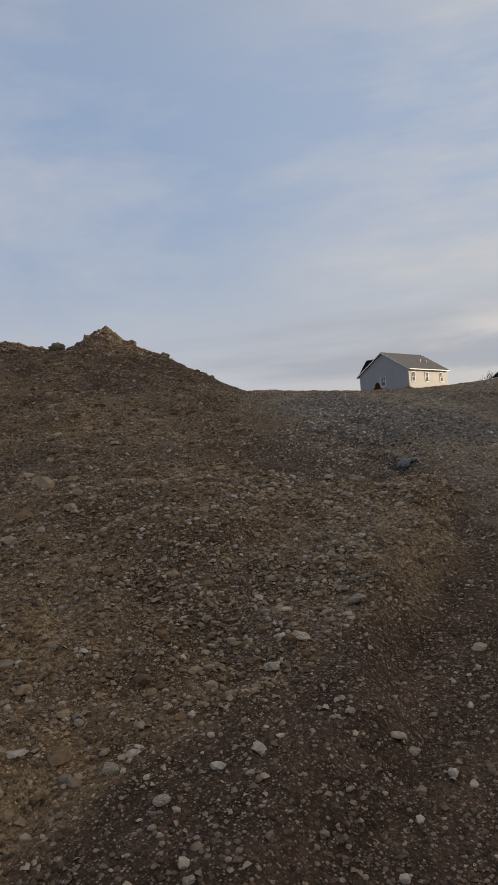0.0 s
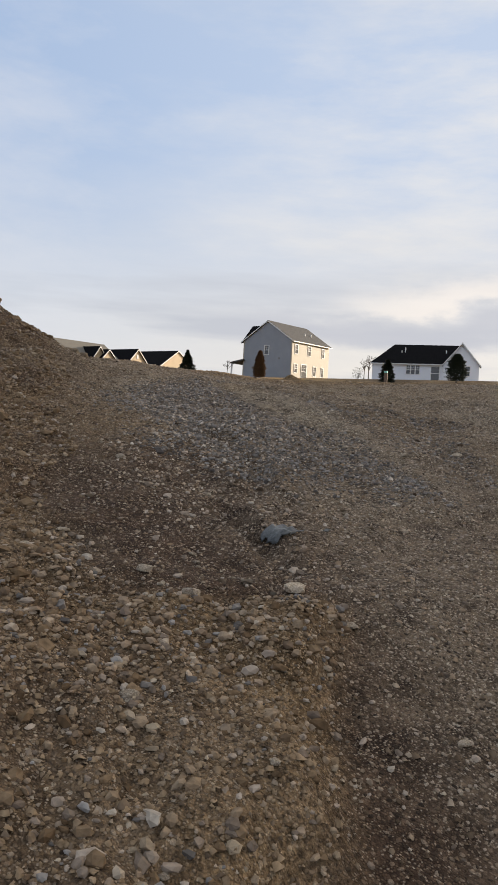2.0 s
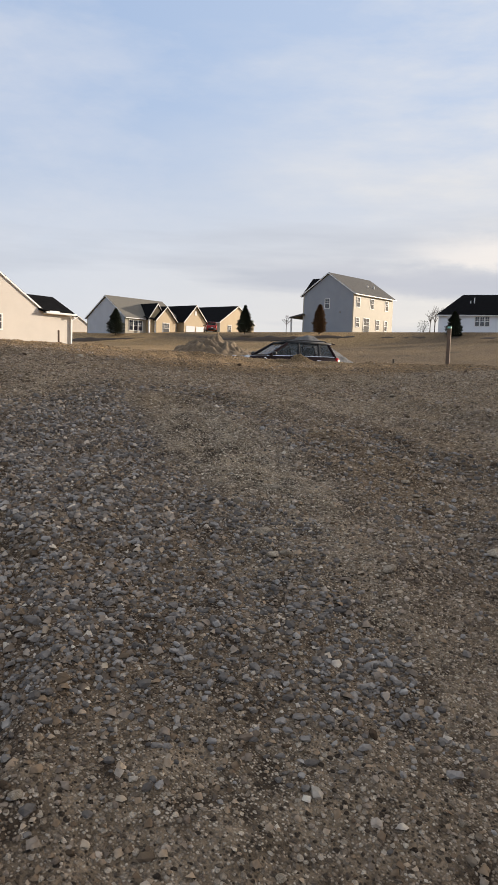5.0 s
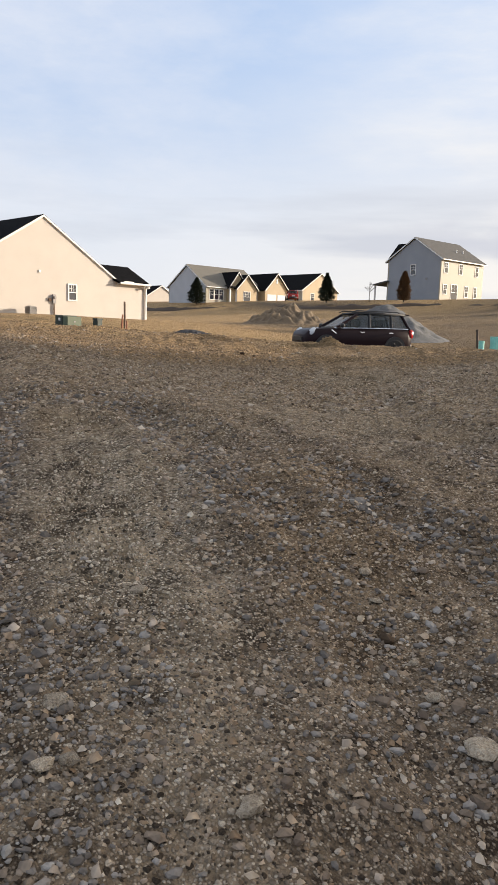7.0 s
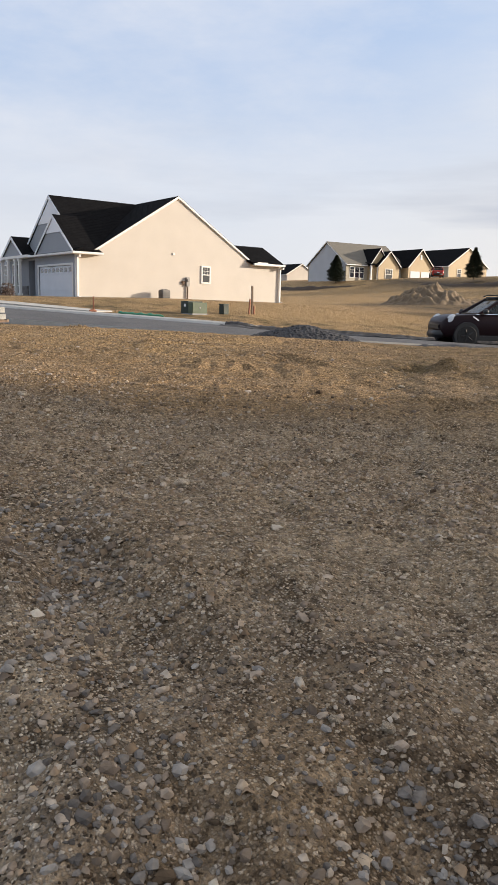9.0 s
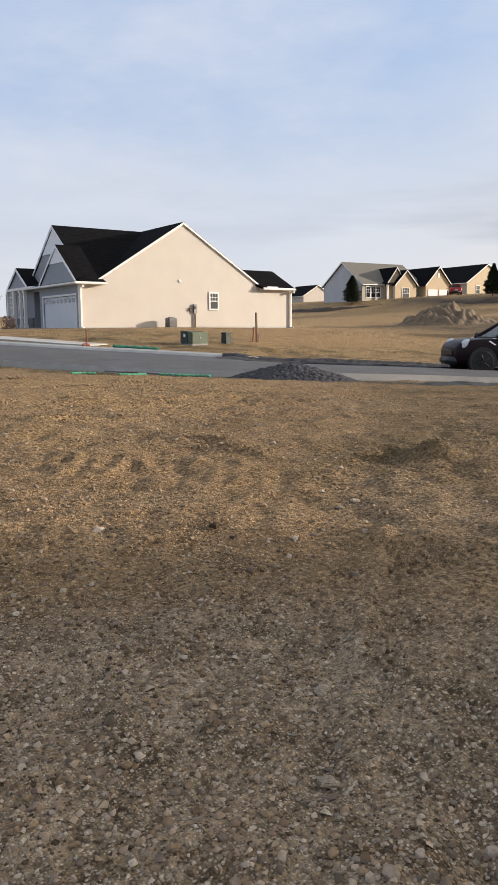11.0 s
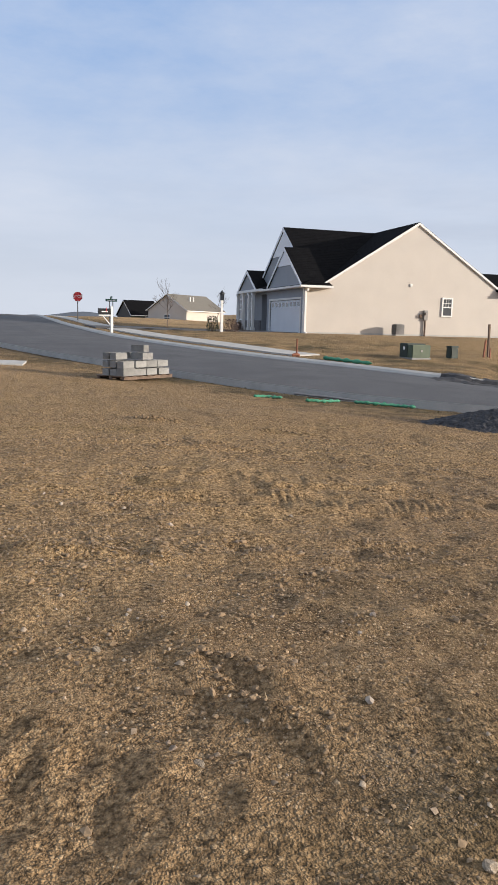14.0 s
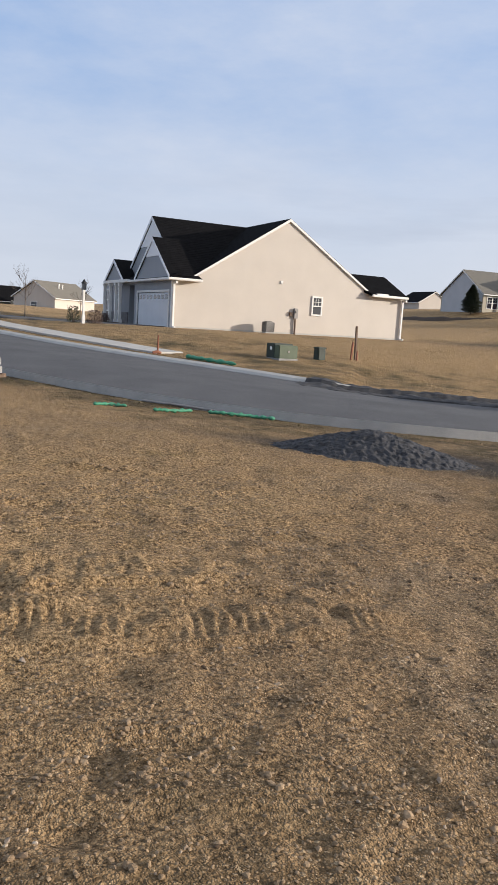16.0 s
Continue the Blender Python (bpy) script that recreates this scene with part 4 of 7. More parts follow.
def front_gable(parent, x, half, eave, peak, depth, back, wall, roof, y=0.0, over=0.3):
    """A cross gable that looks to -y, its front at y - depth, running back to y + back."""
    part("gable_wall", plate([(x - half, y - depth, -1.0), (x + half, y - depth, -1.0), (x + half, y - depth, eave), (x, y - depth, peak - 0.1), (x - half, y - depth, eave)], (0, 0.2, 0)), M[wall], parent)
    if depth > 0.3:
        for s in (-1, 1):
            xx = x + s * half
            part("wall", boxed(min(xx, xx - s * 0.2), y - depth + 0.2, -1.0, max(xx, xx - s * 0.2), y, eave), M[wall], parent)
    k = (peak - eave) / half
    for s in (-1, 1):
        xe, ze = x + s * (half + over), eave - k * over + 0.12
        roof_plane(parent, [(xe, y - depth - over, ze), (x, y - depth - over, peak + 0.12), (x, y + back, peak + 0.12), (xe, y + back * 0.25, ze)], M[roof])
        part("rake_trim", plate([(xe, y - depth - over - 0.03, ze - 0.2), (x, y - depth - over - 0.03, peak - 0.1), (x, y - depth - over - 0.03, peak + 0.1), (xe, y - depth - over - 0.03, ze)], (0, 0.03, 0)), M["trim"], parent)


FRONT = Matrix.Identity(4)


# ---- the beige house on the lot across the street ----
def beige_house():
    h = thing("beige_house", "one-storey house with beige lap siding and steep black shingle roof", "house", pose(0, 0, 0))
    S, T, R = M["siding"], M["trim"], M["shingle"]
    W, DEP = 15.8, 15.0
    outline = [(0.0, -0.1), (W, -0.1), (W, 2.72), (13.3, 2.72), (7.1, 6.5), (0.95, 2.72), (0.0, 2.72)]
    wall = part("wall", plate([(u, 0.02, z) for u, z in outline], (0, 0.2, 0)), S, h, "sunlit beige gable wall")
    siding(wall, outline, 0.12, 6.5, 0.105, S, Matrix.Translation((0, 0.02, 0)))
    part("foundation", boxed(0.02, -0.01, -0.9, W - 0.02, 0.03, 0.1), M["concrete"], h)
    # front wall with the garage, the recessed entry and the room beyond
    fr = bmesh.new()
    for y0, y1, z0, z1 in ((0.23, 0.55, -0.9, 2.72), (0.55, 6.28, 2.02, 2.72), (6.28, 6.9, -0.9, 2.72), (6.9, 8.6, 2.45, 2.72)):
        box(fr, 0.0, y0, z0, 0.2, y1, z1)
    box(fr, 0.02, 0.55, -0.9, 0.18, 6.28, -0.12)
    # greyed siding: the front's shade is put into its colour
    front = part("front_wall", fr, M["siding_shade_grey"], h, "front wall round the garage door, its shade put into grey siding")
    part("corner_trim", boxed(-0.05, -0.05, 0, 0.06, 0.1, 2.6), T, h)
    part("wall", boxed(W - 0.2, 0.23, -0.9, W, DEP, 2.72), S, h)
    part("wall", boxed(0.2, DEP - 0.2, -0.9, W - 0.2, DEP, 2.72), S, h)
    # entry recess
    rec = bmesh.new()
    box(rec, 1.6, 6.9, -0.9, 1.8, 8.6, 2.7)
    box(rec, 0.2, 6.7, -0.9, 1.6, 6.9, 2.7)
    box(rec, 0.4, 8.6, -0.9, 1.6, 8.8, 2.7)
    part("entry_wall", rec, M["siding_shade_grey"], h)
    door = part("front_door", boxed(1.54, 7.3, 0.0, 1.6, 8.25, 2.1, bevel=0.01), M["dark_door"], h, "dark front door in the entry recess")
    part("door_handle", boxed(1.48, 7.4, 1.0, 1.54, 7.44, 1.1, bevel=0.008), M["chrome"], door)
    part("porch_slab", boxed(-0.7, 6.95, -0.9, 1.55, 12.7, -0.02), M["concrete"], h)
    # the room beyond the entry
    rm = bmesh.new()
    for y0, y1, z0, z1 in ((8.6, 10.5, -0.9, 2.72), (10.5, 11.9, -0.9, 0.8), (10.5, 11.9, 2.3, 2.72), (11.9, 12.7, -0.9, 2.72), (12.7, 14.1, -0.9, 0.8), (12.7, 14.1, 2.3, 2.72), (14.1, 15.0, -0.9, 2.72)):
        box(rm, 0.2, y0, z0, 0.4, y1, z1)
    part("front_wall", rm, M["siding_shade_grey"], h)
    part("stone_skirt", boxed(0.1, 8.7, -0.4, 0.2, 15.0, 0.75, bevel=0.02), M["stone_veneer"], h, "grey stone veneer skirt")
    out = Matrix.Translation((0.2, 0, 0)) @ Matrix.Rotation(radians(-90), 4, "Z")
    for u in (-11.2, -13.4):
        window(h, out, u, 0.85, 1.3, 1.4, 2)
    for y in (8.7, 9.6, 11.0, 12.4):
        c = bmesh.new()
        box(c, -0.5, y - 0.09, 0.0, -0.32, y + 0.09, 2.6)
        box(c, -0.54, y - 0.13, 0.0, -0.28, y + 0.13, 0.25)
        box(c, -0.54, y - 0.13, 2.45, -0.28, y + 0.13, 2.6)
        part("porch_post", c, T, h)
    part("porch_beam", boxed(-0.52, 6.9, 2.63, -0.3, 12.5, 2.8), T, h)
    # garage door
    gd = part("garage_door", boxed(0.08, 0.62, -0.1, 0.13, 6.2, 1.96), M["door_white"], h, "pale panelled garage door with a row of small lights")
    for i in range(4):
        part("door_panel", boxed(0.055, 0.64, -0.09 + i * 0.513, 0.085, 6.18, 0.41 + i * 0.513, bevel=0.012), M["door_white"], gd)
    for i in range(8):
        part("door_light", boxed(0.045, 0.86 + i * 0.67, 1.58, 0.06, 1.27 + i * 0.67, 1.84), M["glass"], gd)
    fb = bmesh.new()
    for a in ((0.47, -0.1, 0.6, 2.1), (6.22, -0.1, 6.35, 2.1), (0.6, 1.98, 6.22, 2.1)):
        box(fb, -0.03, a[0], a[1], 0.03, a[2], a[3])
    part("garage_door_frame", fb, T, h)
    # main roof: ridge along y
    zr, k = 6.68, 0.63
    y0, y1 = -0.07, DEP + 0.3
    L0, L1 = 7.1 - 6.05, 7.1 + 6.2
    def main(xe):
        r = roof_plane(h, [(xe, y0, zr - k * abs(7.1 - xe)), (7.1, y0, zr), (7.1, y1, zr), (xe, y1, zr - k * abs(7.1 - xe))], R)
        courses(r, (xe, y0, zr - k * abs(7.1 - xe)), (xe, y1, zr - k * abs(7.1 - xe)), (7.1, y1, zr), (7.1, y0, zr), R)
        part("rake_trim", plate([(xe, y0 - 0.03, zr - k * abs(7.1 - xe) - 0.15), (7.1, y0 - 0.03, zr - 0.16), (7.1, y0 - 0.03, zr - 0.02), (xe, y0 - 0.03, zr - k * abs(7.1 - xe) - 0.02)], (0, 0.03, 0)), T, h)
        part("soffit", plate([(xe, y0, zr - k * abs(7.1 - xe) - 0.175), (7.1, y0, zr - 0.185), (7.1, 0.02, zr - 0.185), (xe, 0.02, zr - k * abs(7.1 - xe) - 0.175)], (0, 0, 0.02)), T, h)
    main(L0)
    main(L1)
    # great front gable: ridge along x at the same height, looking to -x
    gx, gy, gh = 0.8, 5.5, 5.2
    for s in (-1, 1):
        ye = gy + s * (gh + 0.15)
        r = roof_plane(h, [(gx - 0.3, ye, 2.82), (gx - 0.3, gy, 6.62), (7.1, gy, 6.62), (0.9, ye, 2.82)], R)
        courses(r, (gx - 0.3, ye, 2.82), (0.9, ye, 2.82), (7.1, gy, 6.62), (gx - 0.3, gy, 6.62), R)
        part("rake_trim", plate([(gx - 0.33, ye, 2.62), (gx - 0.33, gy, 6.38), (gx - 0.33, gy, 6.6), (gx - 0.33, ye, 2.8)], (0.03, 0, 0)), M["siding_white"], h)
    # gable faces on this side carry the same painted shade
    gw = part("gable_wall", plate([(gx - 0.22, gy - gh, 2.7), (gx - 0.22, gy + gh, 2.7), (gx - 0.22, gy, 6.4)], (0.15, 0, 0)), M["siding_shade_grey"], h)
    siding(gw, [(gy - gh, 2.7), (gy + gh, 2.7), (gy, 6.4)], 2.75, 6.3, 0.2, M["siding_shade_grey"], Matrix.Translation((gx - 0.22, 0, 0)) @ Matrix(((0, 1, 0, 0), (1, 0, 0, 0), (0, 0, 1, 0), (0, 0, 0, 1))))
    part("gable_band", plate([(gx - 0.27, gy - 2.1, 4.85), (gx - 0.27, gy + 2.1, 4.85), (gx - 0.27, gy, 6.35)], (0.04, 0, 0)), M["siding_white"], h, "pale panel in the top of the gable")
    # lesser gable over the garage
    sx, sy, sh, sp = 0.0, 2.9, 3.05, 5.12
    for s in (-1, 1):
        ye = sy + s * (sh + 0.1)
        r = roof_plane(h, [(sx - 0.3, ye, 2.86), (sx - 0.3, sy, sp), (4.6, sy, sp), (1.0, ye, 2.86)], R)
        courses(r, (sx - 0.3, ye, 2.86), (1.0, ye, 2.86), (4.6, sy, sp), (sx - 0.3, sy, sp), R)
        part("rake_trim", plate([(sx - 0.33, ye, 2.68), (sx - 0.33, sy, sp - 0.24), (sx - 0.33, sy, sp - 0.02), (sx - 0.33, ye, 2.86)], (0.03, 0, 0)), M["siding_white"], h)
    sw = part("gable_wall", plate([(sx - 0.22, sy - sh, 2.75), (sx - 0.22, sy + sh, 2.75), (sx - 0.22, sy, sp - 0.15)], (0.15, 0, 0)), M["siding_shade_grey"], h)
    siding(sw, [(sy - sh, 2.75), (sy + sh, 2.75), (sy, sp - 0.15)], 2.8, sp - 0.2, 0.2, M["siding_shade_grey"], Matrix.Translation((sx - 0.22, 0, 0)) @ Matrix(((0, 1, 0, 0), (1, 0, 0, 0), (0, 0, 1, 0), (0, 0, 0, 1))))
    part("gable_band", plate([(sx - 0.27, sy - 1.25, 4.0), (sx - 0.27, sy + 1.25, 4.0), (sx - 0.27, sy, sp - 0.18)], (0.04, 0, 0)), M["siding_white"], h)
    # pent roof and gutter along the front, returning round the corner
    pent = roof_plane(h, [(-0.36, -0.4, 2.72), (0.3, -0.4, 3.05), (0.3, 12.3, 3.05), (-0.36, 12.3, 2.72)], R, 0.1, "pent_roof")
    part("pent_roof", plate([(-0.36, -0.42, 2.72), (1.62, -0.42, 2.72), (1.45, -0.02, 2.98), (-0.2, -0.02, 2.98)], (0, 0, -0.08)), R, h)
    part("gutter", boxed(-0.48, -0.5, 2.6, -0.36, 12.3, 2.73, bevel=0.02), T, h)
    part("gutter", boxed(-0.48, -0.62, 2.6, 1.55, -0.502, 2.73, bevel=0.02), T, h)
    part("soffit", boxed(-0.36, -0.5, 2.6, 1.55, 0.02, 2.63), T, h)
    part("soffit", boxed(-0.36, 0.02, 2.6, 0.0, 12.3, 2.63), T, h)
    # porch gable at the far end
    px, py, ph, pp = 0.3, 10.4, 2.1, 4.2
    for s in (-1, 1):
        ye = py + s * (ph + 0.1)
        roof_plane(h, [(px - 0.7, ye, 2.86), (px - 0.7, py, pp), (4.0, py, pp), (1.0, ye, 2.86)], R)
        part("rake_trim", plate([(px - 0.73, ye, 2.68), (px - 0.73, py, pp - 0.24), (px - 0.73, py, pp - 0.02), (px - 0.73, ye, 2.86)], (0.03, 0, 0)), M["siding_white"], h)
    part("gable_wall", plate([(px - 0.62, py - ph, 2.75), (px - 0.62, py + ph, 2.75), (px - 0.62, py, pp - 0.15)], (0.15, 0, 0)), M["siding_shade_grey"], h)
    # rear wing: hipped end beyond the gable
    E = 15.72
    roof_plane(h, [(13.0, -0.4, 2.78), (E, -0.4, 2.78), (E - 0.15, 2.0, 4.05), (11.0, 2.0, 4.05)], R)
    courses(h, (13.0, -0.4, 2.79), (E, -0.4, 2.79), (E - 0.15, 2.0, 4.06), (11.0, 2.0, 4.06), R)
    part("wing_gable", plate([(E - 0.2, 0.0, 2.72), (E - 0.2, DEP, 2.72), (E - 0.2, 2.0, 4.0)], (-0.15, 0, 0)), S, h)
    roof_plane(h, [(E - 0.15, 2.0, 4.05), (E, DEP + 0.3, 2.78), (11.0, DEP + 0.3, 2.78), (11.0, 2.0, 4.05)], R)
    part("gutter", boxed(13.05, -0.52, 2.6, E + 0.1, -0.4, 2.74, bevel=0.02), T, h)
    part("gutter", boxed(E, -0.52, 2.6, E + 0.12, DEP, 2.74, bevel=0.02), T, h)
    part("soffit", boxed(13.1, -0.4, 2.6, E, 0.02, 2.63), T, h)
    part("roof_edge", boxed(13.4, -0.46, 2.74, 14.3, -0.38, 2.82, bevel=0.01), T, h)
    for x in (0.05, W - 0.12):
        ds = bmesh.new()
        box(ds, x - 0.05, -0.14, 0.0, x + 0.06, -0.04, 2.45)
        box(ds, x - 0.05, -0.48, 2.42, x + 0.06, -0.04, 2.55)
        box(ds, x - 0.05, -0.42, 0.0, x + 0.06, -0.12, 0.09)
        part("downspout", ds, T, h)
    window(h, Matrix.Translation((0, 0.0, 0)), 9.33, 1.28, 0.56, 0.98, 2)
    part("wall_vent", boxed(6.72, -0.06, 2.92, 6.88, 0.02, 3.08, bevel=0.015), T, h)
    mt = part("meter_box", boxed(7.72, -0.16, 0.95, 7.98, 0.0, 1.55, bevel=0.02), M["grey_metal"], h, "grey electric meter with conduit")
    part("meter_dial", tube(bmesh.new(), [(7.85, -0.16, 1.35), (7.85, -0.26, 1.35)], [0.09, 0.08], 12), M["grey_metal"], mt)
    cd = tube(bmesh.new(), [(7.85, -0.08, -0.4), (7.85, -0.08, 0.95)], [0.06, 0.06], 8)
    box(cd, 7.45, -0.12, 1.1, 7.62, 0.0, 1.3)
    tube(cd, [(7.6, -0.06, 1.2), (7.75, -0.06, 1.2)], [0.02, 0.02], 6)
    part("conduit", cd, M["wood"], mt)
    part("hose_bib", tube(bmesh.new(), [(6.35, 0.0, 0.35), (6.35, -0.15, 0.35), (6.35, -0.17, 0.22)], [0.03, 0.03, 0.025], 8), M["grey_metal"], h)
    return h


beige_house()


def ac_unit():
    a = thing("air_conditioner", "grey outdoor air conditioner unit beside the beige house", "air conditioner", pose(5.7, -0.75, 0.02) @ Matrix.Diagonal((0.75, 0.75, 0.85, 1)))
    part("base_pad", boxed(-0.45, -0.45, -0.3, 0.45, 0.45, 0.04, bevel=0.01), M["concrete"], a)
    part("case", boxed(-0.36, -0.36, 0.04, 0.36, 0.36, 0.76, bevel=0.04), M["grey_metal"], a)
    for i in range(9):
        b = bmesh.new()
        z = 0.10 + i * 0.07
        box(b, -0.375, -0.375, z, 0.375, 0.375, z + 0.03)
        part("louvre", b, M["black_metal"], a)
    part("fan_guard", tube(bmesh.new(), [(0, 0, 0.755), (0, 0, 0.79)], [0.30, 0.27], 20), M["black_metal"], a)
    return a


ac_unit()


# ---- houses on the rise ----
def house_two_storey():
    # end wall greyer than the sunlit long wall: its shade is in the siding
    h = gable_house("two_storey_house", "two-storey house, end wall greyed for its shade, cream long wall", pose(78.7, 10.95, 5.15, 0, 0, -5), 11.2, 9.6, 5.95, 9.05, "siding_cream", "siding_shade_grey", "shingle_grey")
    for u, z, w, hh in ((1.2, 3.9, 0.8, 1.4), (5.0, 3.9, 0.8, 1.4), (9.3, 3.9, 0.7, 1.4), (1.2, 0.9, 0.8, 1.3), (3.6, 0.1, 1.5, 2.2), (6.8, 0.7, 0.8, 1.5), (9.2, 0.7, 0.7, 1.5)):
        window(h, FRONT, u, z, w, hh, 1)
    side = Matrix.Rotation(radians(-90), 4, "Z")
    window(h, side, -4.9, 3.7, 0.8, 1.4, 1)
    part("vent", boxed(-0.08, 2.3, 2.9, 0.02, 2.6, 3.2), M["grey_metal"], h)
    for x in (6.6, 8.4):
        part("roof_vent", tube(bmesh.new(), [(x, 2.0, 7.0), (x, 2.0, 7.75)], [0.09, 0.09], 8), M["trim"], h)
    # rear roof block and open porch behind the end wall
    part("wall", plate([(0.3, 9.61, -1), (6.0, 9.61, -1), (6.0, 9.61, 5.7), (3.0, 9.61, 8.5), (0.3, 9.61, 5.7)], (0, 0.2, 0)), M["siding_shade_grey"], h)
    roof_plane(h, [(0.0, 10.15, 5.65), (0.0, 9.6, 5.9), (3.0, 5.4, 8.75), (3.0, 10.15, 8.75)], M["shingle"])
    roof_plane(h, [(6.0, 10.15, 5.65), (6.0, 9.6, 5.9), (3.0, 5.4, 8.75), (3.0, 10.15, 8.75)], M["shingle"])
    roof_plane(h, [(-0.6, 9.2, 2.95), (-0.6, 11.9, 2.45), (6.0, 11.9, 2.45), (6.0, 9.2, 2.95)], M["shingle_grey"], 0.2, "porch_roof")
    for x in (-0.4, 2.8, 5.8):
        part("porch_post", boxed(x, 11.55, -0.5, x + 0.2, 11.75, 2.4), M["trim"], h)
    return h


def house_gabled_row():
    h = gable_house("gabled_house", "one-storey house with grey end wall and three tan front gables", pose(65.6, 46.2, 4.0, 0, 0, -5), 12.3, 10.4, 3.0, 6.5, "siding_cream", "siding_pale", "shingle_brown")
    front_gable(h, 6.3, 1.9, 3.0, 5.5, 0.6, 5.0, "siding_tan", "shingle")
    front_gable(h, 7.9, 2.2, 2.9, 5.1, 1.2, 4.0, "siding_tan", "shingle")
    front_gable(h, 14.3, 2.7, 3.0, 5.8, 1.8, 6.5, "siding_tan", "shingle")
    part("wall", boxed(12.3, 0, -1, 17.0, 8.5, 3.0), M["siding_cream"], h)
    roof_plane(h, [(11.5, 5.2, 5.9), (17.2, 5.2, 5.9), (17.2, 9.0, 3.0), (11.5, 9.0, 3.0)], M["shingle"])
    roof_plane(h, [(11.5, 5.2, 5.9), (17.2, 5.2, 5.9), (17.2, -0.4, 3.0), (11.5, -0.4, 3.0)], M["shingle"])
    for x in (13.1, 15.5):
        d = part("garage_door", boxed(x - 1.05, -1.86, -0.3, x + 1.05, -1.8, 2.2, bevel=0.01), M["door_white"], h)
    part("gable_vent", boxed(14.1, -1.86, 4.1, 14.5, -1.8, 4.9, bevel=0.02), M["trim"], h)
    for u, w in ((1.2, 0.8), (2.2, 0.8), (3.2, 0.8)):
        window(h, FRONT, u, 0.8, w, 1.6, 1)
    window(h, Matrix.Translation((0, -1.2, 0)), 7.9, 0.7, 1.4, 1.6, 3)
    window(h, FRONT, 10.8, 0.6, 0.8, 1.8, 1)
    # a flat dark plate stands in for the shade of a porch recess
    part("porch_recess_shade", boxed(4.5, -0.05, -0.5, 5.6, 0.0, 2.5), M["dark_door"], h)
    for x in (4.2, 5.6):
        part("porch_post", boxed(x, -1.1, -0.5, x + 0.25, -0.85, 2.8), M["trim"], h)
    part("porch_roof", plate([(3.9, -1.4, 2.8), (6.0, -1.4, 2.8), (6.0, 0.0, 3.2), (3.9, 0.0, 3.2)], (0, 0, 0.12)), M["shingle"], h)
    part("stone_skirt", boxed(5.75, -1.28, -1.0, 10.1, -1.2, 0.6), M["stone_veneer"], h)
    part("end_vent", boxed(-0.08, 4.0, 1.6, 0.0, 4.6, 2.2), M["dark_door"], h)
    return h


def house_tan():
    h = gable_house("tan_house", "house with sunlit tan gable wall and black roof", pose(103.6, 57.0, 5.9, 0, 0, 85) @ Matrix.Translation((0, -11.0, 0)), 14.0, 11.0, 3.0, 6.6, "siding_cream", "siding_tan", "shingle")
    side = Matrix.Rotation(radians(-90), 4, "Z")
    window(h, side, -3.0, 0.8, 1.0, 1.5, 1)
    window(h, side, -8.0, 0.8, 1.0, 1.5, 1)
    return h


def house_white():
    h = gable_house("white_house", "long white one-storey house with black roof", pose(77.24, -3.23, 5.1, 0, 0, -75), 12.4, 9.0, 2.5, 5.4, "siding_white", "siding_white", "shingle", hip=2.6)
    front_gable(h, 12.45, 2.4, 2.4, 5.3, 0.5, 5.5, "siding_white", "shingle")
    part("wall", boxed(14.65, 0.0, -1.0, 14.85, 7.0, 2.4), M["siding_white"], h)
    for u in (5.15, 5.8, 6.45):
        window(h, FRONT, u, 0.9, 0.5, 1.2, 1)
    # the two doors, built as tall windows
    window(h, FRONT, 8.9, 0.1, 1.1, 1.9, 0)
    window(h, FRONT, 2.3, 0.2, 0.8, 1.9, 0)
    window(h, Matrix.Translation((0, -0.5, 0)), 13.3, 0.8, 0.6, 1.3, 0)
    for x, z in ((4.4, 4.6), (3.9, 4.2), (10.2, 4.3)):
        part("roof_vent", tube(bmesh.new(), [(x, 2.4, z - 0.8), (x, 2.4, z + 0.3)], [0.08, 0.08], 8), M["trim"], h)
    return h


def house_left():
    h = gable_house("beige_far_house", "beige gabled house with grey-green roof far along the street", pose(11.6, 87.0, 0.2, 0, 0, 40), 11.0, 8.6, 2.6, 5.2, "siding", "siding", "shingle_brown")
    side = Matrix.Rotation(radians(-90), 4, "Z")
    window(h, side, -4.3, 0.7, 1.2, 1.0, 0)
    for x in (4.0, 5.0):
        part("roof_vent", tube(bmesh.new(), [(x, 2.4, 4.0), (x, 2.4, 4.9)], [0.12, 0.12], 8), M["trim"], h)
    d = gable_house("dark_roofed_house", "house with dark roof beyond the far end of the street", pose(4.5, 104.0, 0.0, 0, 0, 15), 6.0, 7.0, 2.0, 4.6, "shingle_grey", "shingle_grey", "shingle")
    window(d, FRONT, 3.5, 0.8, 1.0, 1.2, 0)
    return h


house_two_storey()
house_gabled_row()
house_tan()
house_white()
house_left()
k = gable_house("beige_back_house", "small beige house behind the lot", pose(92, 94, 4.6, 0, 0, 85) @ Matrix.Translation((0, -8, 0)), 9, 8, 2.8, 5.2, "siding", "siding", "shingle")


